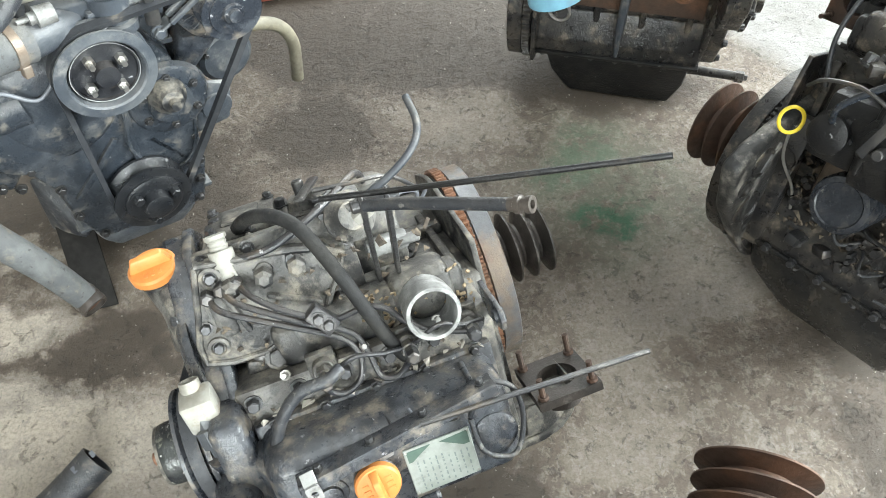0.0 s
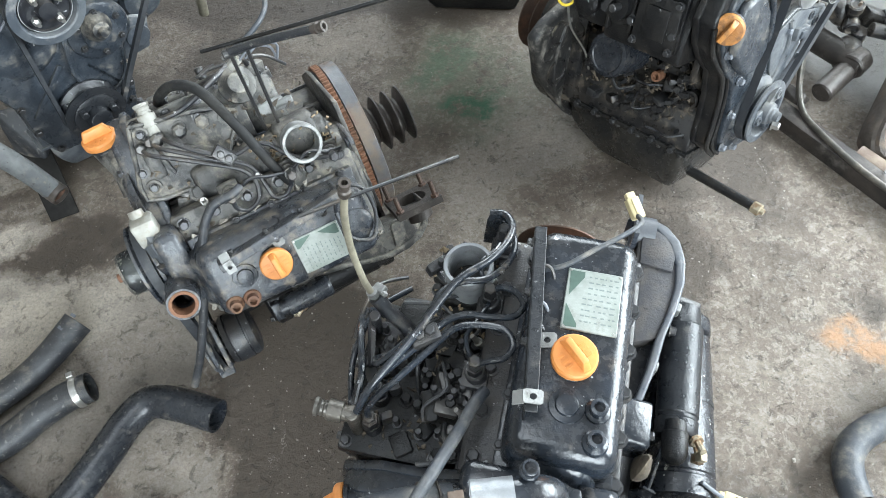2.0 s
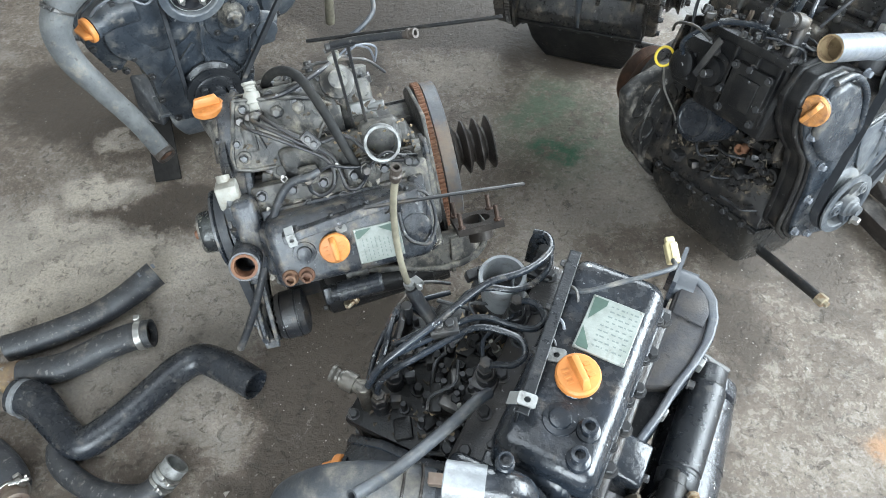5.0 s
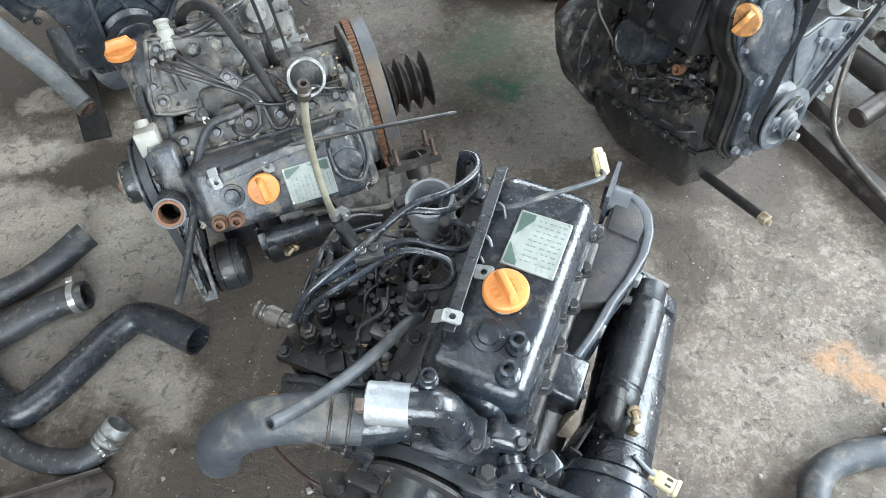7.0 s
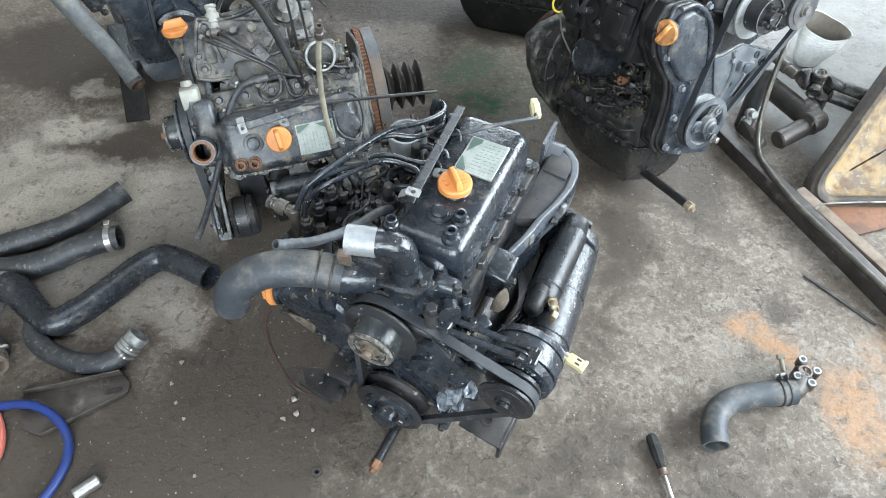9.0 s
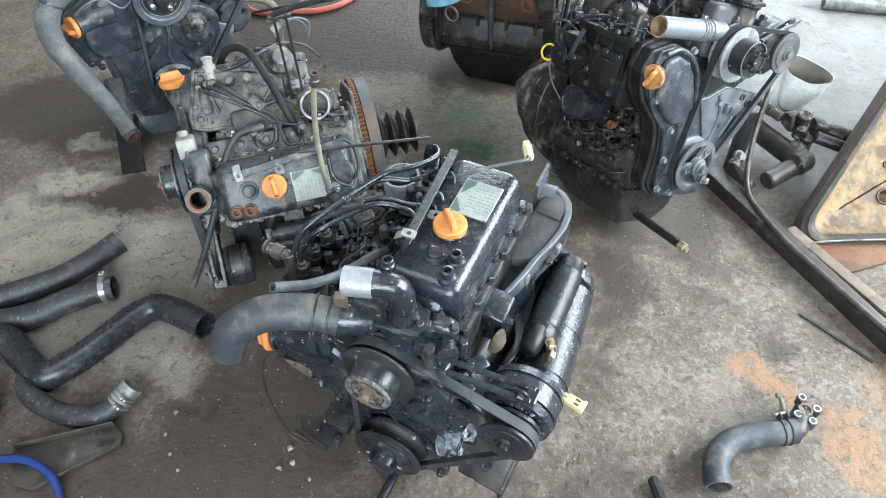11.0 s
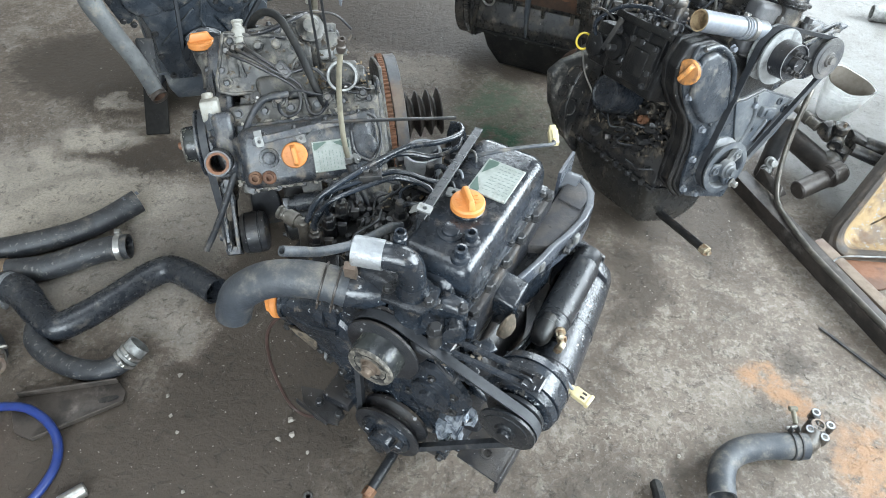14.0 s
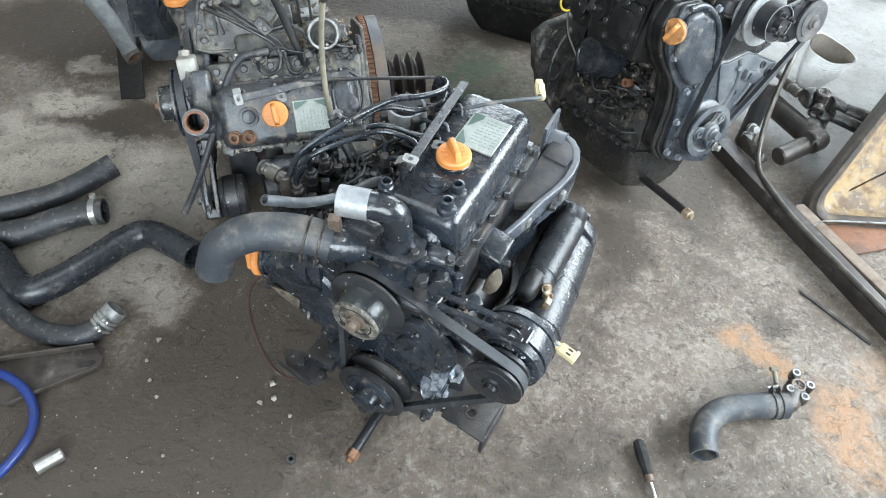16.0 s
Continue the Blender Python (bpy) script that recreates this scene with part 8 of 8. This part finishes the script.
def floor_metal():
    # pressed bracket
    b = thing("steel_bracket", "oily dark steel bracket with a slotted hole", "bracket")
    out = ((-0.416, -0.112), (-0.392, -0.130), (-0.388, -0.154), (-0.519, -0.261), (-0.560, -0.254), (-0.598, -0.205), (-0.594, -0.180))
    s = Shape().prism(out, 'z', 0.004, 0.010, 0.002)
    part("web", s, bracket_brown, b)
    for i, j in ((6, 0), (2, 3)):
        p, q = Vector((*out[i], 0.014)), Vector((*out[j], 0.014))
        part("flange", Shape().slab(Matrix.Translation((p + q) / 2) @ (q - p).to_track_quat('X', 'Z').to_matrix().to_4x4(), ((q - p).length, 0.005, 0.022 if i == 6 else 0.010), 0.002), bracket_brown, b)
    part("slot", Shape().prism([(-0.418 + 0.018 * math.cos(radians(a)) * 1.0 + 0.004 * math.sin(radians(a)), -0.152 + 0.0085 * math.sin(radians(a)) + 0.006 * math.cos(radians(a))) for a in range(0, 360, 24)], 'z', 0.0095, 0.0116, 0.0), oily_black, b, "slotted hole")
    # air hoses
    single("air_hose", Shape().tube(((-0.80, -0.262, 0.0115), (-0.70, -0.236, 0.0115), (-0.620, -0.212, 0.016), (-0.555, -0.208, 0.026), (-0.498, -0.228, 0.020), (-0.460, -0.268, 0.0115), (-0.447, -0.325, 0.0115), (-0.468, -0.40, 0.0115), (-0.53, -0.48, 0.0115), (-0.64, -0.54, 0.0115)), 0.0088, 18, 8), blue_hose, "blue air hose lying in a curve", "hose")
    single("air_hose", Shape().tube(((-0.78, -0.165, 0.0115), (-0.70, -0.190, 0.0115), (-0.640, -0.222, 0.0115), (-0.598, -0.272, 0.0115), (-0.586, -0.325, 0.0115), (-0.612, -0.375, 0.0115), (-0.68, -0.43, 0.0115), (-0.77, -0.45, 0.0115)), 0.0105, 18, 8), red_hose, "faded red air hose lying in a curve", "hose")
    single("air_hose", Shape().tube(((-0.66, 1.55, 0.011), (-0.56, 1.47, 0.011), (-0.44, 1.485, 0.011), (-0.35, 1.50, 0.011), (-0.27, 1.56, 0.011), (-0.20, 1.7, 0.011)), 0.010, 16, 8), red_hose, "faded red air hose on the far floor", "hose")
    s = Shape().lathe((-0.402, -0.366, 0.0135), (0.68, 0.73, 0), ((0, 0.0085), (0, 0.0125), (0.001, 0.0132), (0.046, 0.0132), (0.047, 0.0125), (0.047, 0.009), (0.03, 0.008), (0.03, 0)), 26)
    single("socket", s, bright_steel, "bright steel wrench socket lying on the floor", "tool")
    s = Shape().lathe((0.028, -0.268, 0.0), (0, 0, 1), ((0, 0.0045), (0, 0.0095), (0.007, 0.0095), (0.0075, 0.009), (0.0075, 0.0048), (0.0, 0.0045)), 6)
    single("nut", s, dark_steel, "small dark steel nut on the floor", "nut")
    t = thing("screwdriver", "screwdriver with a dark worn handle on the floor", "screwdriver")
    a, d = Vector((0.651, -0.122, 0.0125)), Vector((0.030, -0.105, -0.004)).normalized()
    part("handle", Shape().lathe(a, d, ((0, 0.006), (0.003, 0.0095), (0.012, 0.0115), (0.022, 0.0105), (0.026, 0.0118), (0.044, 0.0108), (0.054, 0.0085), (0.068, 0.0082), (0.07, 0.006)), 9), strap_rubber, t)
    part("collar", Shape().lathe(a + d * 0.068, d, ((0, 0.0085), (0.012, 0.0085), (0.014, 0.005)), 16), brown_steel, t)
    part("shank", Shape().lathe(a + d * 0.08, d, ((0, 0.0042), (0.13, 0.0042), (0.14, 0.002), (0.14, 0)), 12), bright_steel, t)
    # elbow hose with a cast outlet
    h = thing("elbow_hose", "grey rubber elbow hose clamped to a dirty cast outlet", "hose")
    tube = part("hose_body", Shape().tube(((0.768, -0.140, 0.030), (0.768, -0.105, 0.030), (0.778, -0.070, 0.030), (0.804, -0.044, 0.030), (0.845, -0.026, 0.030), (0.890, -0.016, 0.030), (0.932, -0.008, 0.030)), 0.025, 28, 8, 0.004), rubber_grey, h)
    for x in (0.903, 0.917):
        clamp(tube, (x, -0.0135 + (x - 0.903) * 0.2, 0.030), (1, 0.19, 0), 0.0253, 0.004, dark_steel, "wire_clamp")
    bore = Vector((0.953, 0.029, 0))
    o = Shape().hull([bore + Vector((x, y, z)) for x, y in ((-0.018, -0.020), (-0.016, 0.018), (0.016, -0.018), (0.016, 0.018)) for z in (0.010, 0.048)], 0.008, 3)
    o.tube(((0.915, -0.010, 0.030), (0.935, -0.002, 0.031), (0.948, 0.020, 0.033)), 0.021, 20, 5)
    body = part("cast_outlet", o, oily_black, h, "oily black cast water outlet")
    for dx, dy in ((-0.017, -0.011), (0.008, -0.024), (0.023, 0.004), (0.0, 0.028)):
        c = bore + Vector((dx, dy, 0))
        part("lug", Shape().hull([c + Vector((0.0095 * math.cos(radians(a)), 0.0095 * math.sin(radians(a)), z)) for a in range(0, 360, 40) for z in (0.030, 0.052)] + [bore + Vector((0, 0, z)) for z in (0.035, 0.05)], 0.002, 1), oily_black, body)
        part("bolt_hole", Shape().lathe((c.x, c.y, 0.0515), (0, 0, 1), ((0, 0.0085), (0.0015, 0.0078), (0.0015, 0.0050), (0.0002, 0.0046), (0.0002, 0)), 16), aluminium, body)
    part("bore", Shape().lathe((bore.x, bore.y, 0.049), (0, 0, 1), ((0, 0.014), (0.004, 0.0135), (0.004, 0.0105), (-0.002, 0.010), (-0.002, 0)), 26), brown_steel, body)
    part("side_pipe", Shape().cyl((0.915, 0.030, 0.040), (0.910, 0.056, 0.050), 0.0045).cyl((0.902, 0.056, 0.050), (0.918, 0.058, 0.051), 0.0055), hose_cream, body, "pale drain tap")
    part("clamp_screw", Shape().cyl((0.893, 0.014, 0.046), (0.915, 0.020, 0.048), 0.003), bright_steel, body)


def tiller_parts():
    f = thing("farm_machine", "dark steel frame of a small farm machine on the floor", "farm machine")
    def bar(name, p, q, w, h, material, label=""):
        p, q = Vector(p), Vector(q)
        m = Matrix.Translation((p + q) / 2) @ (q - p).to_track_quat('X', 'Z').to_matrix().to_4x4()
        return part(name, Shape().slab(m, ((q - p).length, w, h), 0.003), material, f, label)
    bar("side_rail", (0.872, 0.752, 0.021), (1.30, 0.045, 0.021), 0.040, 0.042, brown_dark, "dark steel side rail")
    bar("side_rail", (1.035, 0.545, 0.020), (1.42, -0.02, 0.020), 0.030, 0.040, brown_steel, "rust-streaked steel rail")
    bar("cross_plate", (1.05, 0.45, 0.006), (1.28, 0.55, 0.006), 0.11, 0.008, rust, "rusty cross plate")
    part("bent_rod", Shape().tube(((0.990, 0.86, 0.28), (0.968, 0.80, 0.25), (0.953, 0.752, 0.16), (0.948, 0.70, 0.08), (0.952, 0.650, 0.047), (0.968, 0.590, 0.047), (1.012, 0.484, 0.050), (1.09, 0.36, 0.05), (1.18, 0.22, 0.05)), 0.0068, 14, 8), rod_steel, f, "bent steel control rod")
    part("gusset", Shape().hull([(0.905, 0.735, 0.040), (0.955, 0.665, 0.040), (0.925, 0.760, 0.040), (0.985, 0.690, 0.040), (0.915, 0.745, 0.075), (0.965, 0.690, 0.062)], 0.004, 2), brown_dark, f)
    part("pin", Shape().lathe((0.935, 0.765, 0.075), (0.3, -0.8, 0.5), ((0, 0.014), (0.010, 0.014), (0.010, 0.009), (0.026, 0.009), (0.026, 0)), 12), cast_alu, f)
    part("cross_tube", Shape().cyl((0.985, 0.905, 0.075), (1.10, 0.735, 0.075), 0.028, None, 24, 0.004), brown_dark, f)
    part("cross_tube", Shape().cyl((1.000, 0.690, 0.055), (1.12, 0.775, 0.070), 0.024, None, 24, 0.004), brown_dark, f)
    part("collar", Shape().lathe((1.075, 0.74, 0.072), (0.8, 0.6, 0.1), ((0, 0.028), (0.004, 0.031), (0.036, 0.031), (0.04, 0.028)), 24), brown_dark, f, "rust-stained collar")
    part("post", Shape().cyl((0.945, 0.80, 0.0), (0.945, 0.80, 0.20), 0.022, None, 20, 0.003), dark_steel, f)
    part("post_bolt", Shape().bolt((0.93, 0.75, 0.06), (-0.2, -1, 0.4), 0.011, 0.016), cast_alu, f)
    j = thing("drive_joint", "greasy black drive shaft with a universal joint", "drive shaft")
    part("shaft", Shape().cyl((0.985, 0.955, 0.130), (1.052, 0.868, 0.124), 0.0135).lathe((1.020, 0.910, 0.127), (0.067, -0.087, -0.006), ((0, 0.0135), (0.002, 0.0165), (0.022, 0.0165), (0.024, 0.0135)), 16), rod_steel, j, "bare splined shaft end")
    part("shaft", Shape().cyl((1.165, 0.835, 0.112), (1.32, 0.79, 0.100), 0.021), oily_black, j)
    c = Vector((1.100, 0.845, 0.120))
    part("yoke", Shape().hull([(1.048, 0.876, 0.108), (1.054, 0.866, 0.145), (1.075, 0.878, 0.150), (1.068, 0.838, 0.150), (1.078, 0.880, 0.098), (1.070, 0.836, 0.098), (1.092, 0.868, 0.150), (1.086, 0.832, 0.104)], 0.007, 2), oily_black, j, "greasy rusty yoke")
    part("yoke", Shape().hull([(1.122, 0.862, 0.094), (1.126, 0.826, 0.094), (1.122, 0.860, 0.148), (1.126, 0.826, 0.146), (1.168, 0.850, 0.100), (1.172, 0.816, 0.100), (1.168, 0.850, 0.128), (1.172, 0.816, 0.128)], 0.008, 2), oily_black, j)
    for d in ((0.3, 0.9, 0.1), (-0.3, -0.9, -0.1), (-0.1, -0.1, 1.0), (0.1, 0.1, -1.0)):
        part("bearing_cap", Shape().lathe(c, d, ((0.0, 0.014), (0.020, 0.0145), (0.020, 0.0175), (0.036, 0.0175), (0.039, 0.014), (0.036, 0.010), (0.036, 0)), 20), oily_black, j)
    part("grease_nipple", Shape().lathe((1.098, 0.835, 0.160), (-0.2, -0.3, 1), ((0, 0.004), (0.008, 0.004), (0.010, 0.0028), (0.013, 0.003), (0.013, 0)), 10), brown_steel, j)
    part("casting", Shape().hull([(1.045, 0.760, 0.070), (1.100, 0.745, 0.070), (1.120, 0.800, 0.080), (1.060, 0.815, 0.085), (1.065, 0.765, 0.110), (1.105, 0.770, 0.110), (1.085, 0.808, 0.112)], 0.010, 2).cyl((1.125, 0.800, 0.120), (1.23, 0.770, 0.10), 0.016), oily_black, j)
    part("stand", Shape().cyl((1.11, 0.81, 0.0), (1.11, 0.81, 0.11), 0.018), oily_black, j)
    # a hood of sheet metal that leans on the frame: u runs along its foot, v up its slope
    o, u, v = Vector((1.045, 0.520, 0.016)), Vector((1.0, 0.10, 0.02)).normalized(), Vector((0.50, 0.66, 0.52)).normalized()
    n = u.cross(v).normalized()
    v = n.cross(u)
    hood = thing("machine_hood", "yellow sheet metal hood with peeling paint and dark rusty edge", "machine hood", Matrix(((u.x, v.x, n.x, o.x), (u.y, v.y, n.y, o.y), (u.z, v.z, n.z, o.z), (0, 0, 0, 1))))
    lean = 0.69

    def outline(grow, w=0.62, h=0.60, r=0.075):
        pts = []
        for cx, cy, a0 in ((r, r, 180), (w - r, r, 270), (w - r, h - r, 0), (r, h - r, 90)):
            pts += [(cx + (r + grow) * math.cos(radians(a0 + 90 * k / 8)), cy + (r + grow) * math.sin(radians(a0 + 90 * k / 8))) for k in range(9)]
        return [(x + lean * y, y) for x, y in pts]

    def rings(levels):
        verts, faces = [], []
        for g, z in levels:
            verts += [(x, y, z) for x, y in outline(g)]
        m = len(outline(0))
        for k in range(len(levels) - 1):
            for i in range(m):
                faces.append((k * m + i, k * m + (i + 1) % m, (k + 1) * m + (i + 1) % m, (k + 1) * m + i))
        return verts, faces, m
    vs, fs, m = rings(((-0.004, -0.055), (0.012, -0.052), (0.014, -0.012), (0.012, -0.004), (0.006, 0.001)))
    part("side_wall", Shape().add(vs, fs), dark_crust, hood, "dark rusty outer band of the hood")
    vs, fs, m = rings(((0.007, 0.000), (0.002, 0.007), (-0.006, 0.008), (-0.012, 0.004), (-0.017, -0.006)))
    part("folded_edge", Shape().add(vs, fs), edge_crust, hood, "dark rust-crusted folded edge")
    vs, fs, m = rings(((-0.017, -0.006), (-0.024, -0.018), (-0.040, -0.034), (-0.080, -0.048)))
    fs.append(tuple(range(3 * m, 4 * m)))
    sheet = part("sheet", Shape().add(vs, fs), yellow_paint, hood, "rust-streaked yellow sheet")
    for x, y, w, h in ((0.30, 0.16, 0.02, 0.30), (0.30, 0.10, 0.26, 0.018), (0.44, 0.2, 0.02, 0.25)):
        part("rib", Shape().box((x, y, -0.05), (x + w, y + h, -0.036), 0.004), yellow_paint, sheet)
    for x, y, r in ((0.25, 0.11, 0.016), (0.29, 0.14, 0.010), (0.26, 0.19, 0.008)):
        part("rusty_hole", Shape().lathe((x, y, -0.048), (0, 0, 1), ((0, r * 1.3), (0.003, r * 1.2), (0.003, r), (-0.001, r * 0.95), (-0.001, 0)), 20), rust_dark, sheet)
    part("prop", Shape().cyl((0.65, 0.45, -0.38), (0.65, 0.45, -0.05), 0.015), dark_steel, hood)
    single("wire_hook", Shape().tube(((1.055, 0.472, 0.048), (1.072, 0.486, 0.050), (1.10, 0.494, 0.050), (1.17, 0.505, 0.05), (1.26, 0.515, 0.05), (1.36, 0.52, 0.05)), 0.0022, 8, 6), cast_alu, "thin bent wire lying on the frame", "wire")
    single("flat_bar", Shape().slab(Matrix.Translation((1.082, 0.2495, 0.0024)) @ pose(0, 0, 0, 0, 0, -42.9), (0.175, 0.006, 0.0045), 0.0008, 1), dark_steel, "thin dark steel flat bar on the floor", "flat bar")


def far_things():
    # an open woven sack: ribs run round it, and its mouth sags
    def bag(levels, n=56, ribs=0.0):
        vs, fs = [], []
        for k, (z, r) in enumerate(levels):
            for i in range(n):
                a = 2 * math.pi * i / n
                q = r * (1 + 0.16 * math.cos(2 * a + 0.6)) + ribs * (1 if k % 2 else -1)
                p = Vector((q * math.cos(a), q * math.sin(a), z + 0.20 * max(0.0, z - 0.05) * math.sin(a)))
                vs.append(p + noise.noise_vector(p * 14.0) * 0.016)
        for k in range(len(levels) - 1):
            for i in range(n):
                fs.append((k * n + i, k * n + (i + 1) % n, (k + 1) * n + (i + 1) % n, (k + 1) * n + i))
        fs.append(tuple(range(n)))
        return Shape().add(vs, fs)
    ob = thing("woven_sack", "white woven sack standing open with a brown inside", "sack", pose(1.158, 1.100, 0.004, -4, 12, 0))
    part("sack_body", bag([(0.0043 * k, 0.034 + 0.022 * (k / 27) ** 0.8) for k in range(28)], 56, 0.0006), woven_white, ob)
    part("lining", bag([(0.030 + 0.0056 * k, 0.032 + 0.0205 * (k / 15) ** 0.8) for k in range(16)]), sack_lining, ob, "brown inside")
    single("steel_pipe", Shape().pipe((2.0, 1.60, 0.027), (1.385, 1.672, 0.027), 0.026, 0.003), cast_alu, "grey steel pipe lying on the pale floor", "pipe")
    single("plastic_scrap", Shape().hull([(1.22 + random.uniform(0, 0.09), 1.82 + random.uniform(0, 0.07), random.uniform(0, 0.03)) for _ in range(12)], 0.003, 1), surface("light_green_plastic", (0.30, 0.52, 0.22), 0.4, grain=0.1), "crumpled light green plastic scrap", "scrap")
    ob = thing("plastic_cover", "pale blue plastic cover resting on the stripped engine", "plastic cover", pose(0.140, 1.082, 0.300, -12, -8, 20))
    part("cover_body", Shape().hull([(0.055 * math.cos(radians(a)), 0.045 * math.sin(radians(a)), 0) for a in range(0, 360, 20)] + [(0.044 * math.cos(radians(a)), 0.036 * math.sin(radians(a)), 0.07) for a in range(0, 360, 20)], 0.008, 2), blue_plastic, ob)


def grit_and_pebbles():
    rnd = random.Random(21)
    for x, y, r in ((-0.304, -0.072, 0.009), (-0.31, -0.12, 0.006), (-0.285, -0.16, 0.007), (-0.26, -0.19, 0.006), (-0.052, -0.126, 0.010), (-0.04, -0.155, 0.009), (-0.062, -0.17, 0.008), (0.0, -0.185, 0.006),
                    (0.745, 0.30, 0.005), (0.70, -0.06, 0.006), (-0.40, -0.43, 0.006), (-0.2, -0.3, 0.006)):
        pts = [Vector((rnd.gauss(0, 1), rnd.gauss(0, 1), rnd.gauss(0, 0.6))).normalized() * r * rnd.uniform(0.55, 0.85) for _ in range(14)]
        low = min(p.z for p in pts)
        single("pebble", Shape().hull([p + Vector((x, y, -low - 0.0003)) for p in pts]), grit, "small pale chip of stone on the concrete", "pebble", None, "chips of stone", 0.3)
    s = Shape()
    for _ in range(650):
        x, y = rnd.uniform(-1.1, 1.5), rnd.uniform(-0.6, 1.7)
        r = rnd.choice((0.0012, 0.0016, 0.002, 0.0028))
        pts = [Vector((rnd.gauss(0, 1), rnd.gauss(0, 1), rnd.gauss(0, 0.5))).normalized() * r for _ in range(6)]
        low = min(p.z for p in pts)
        n = len(s.v)
        c = Vector((x, y, -low - 0.0002))
        s.add([c + Vector(p) for p in ((r, 0, 0), (0, r, 0), (-r * 0.8, 0.2 * r, 0), (0, -r, 0), (0.1 * r, 0.1 * r, r * 0.8))], [(0, 1, 4), (1, 2, 4), (2, 3, 4), (3, 0, 4)])
    ob = single("grit", s, grit, "scattered pale grit on the concrete floor", "grit", None, "", 0.2)
    tagged(ob, kind="stuff")


floor_hoses()
floor_metal()
tiller_parts()
far_things()
grit_and_pebbles()
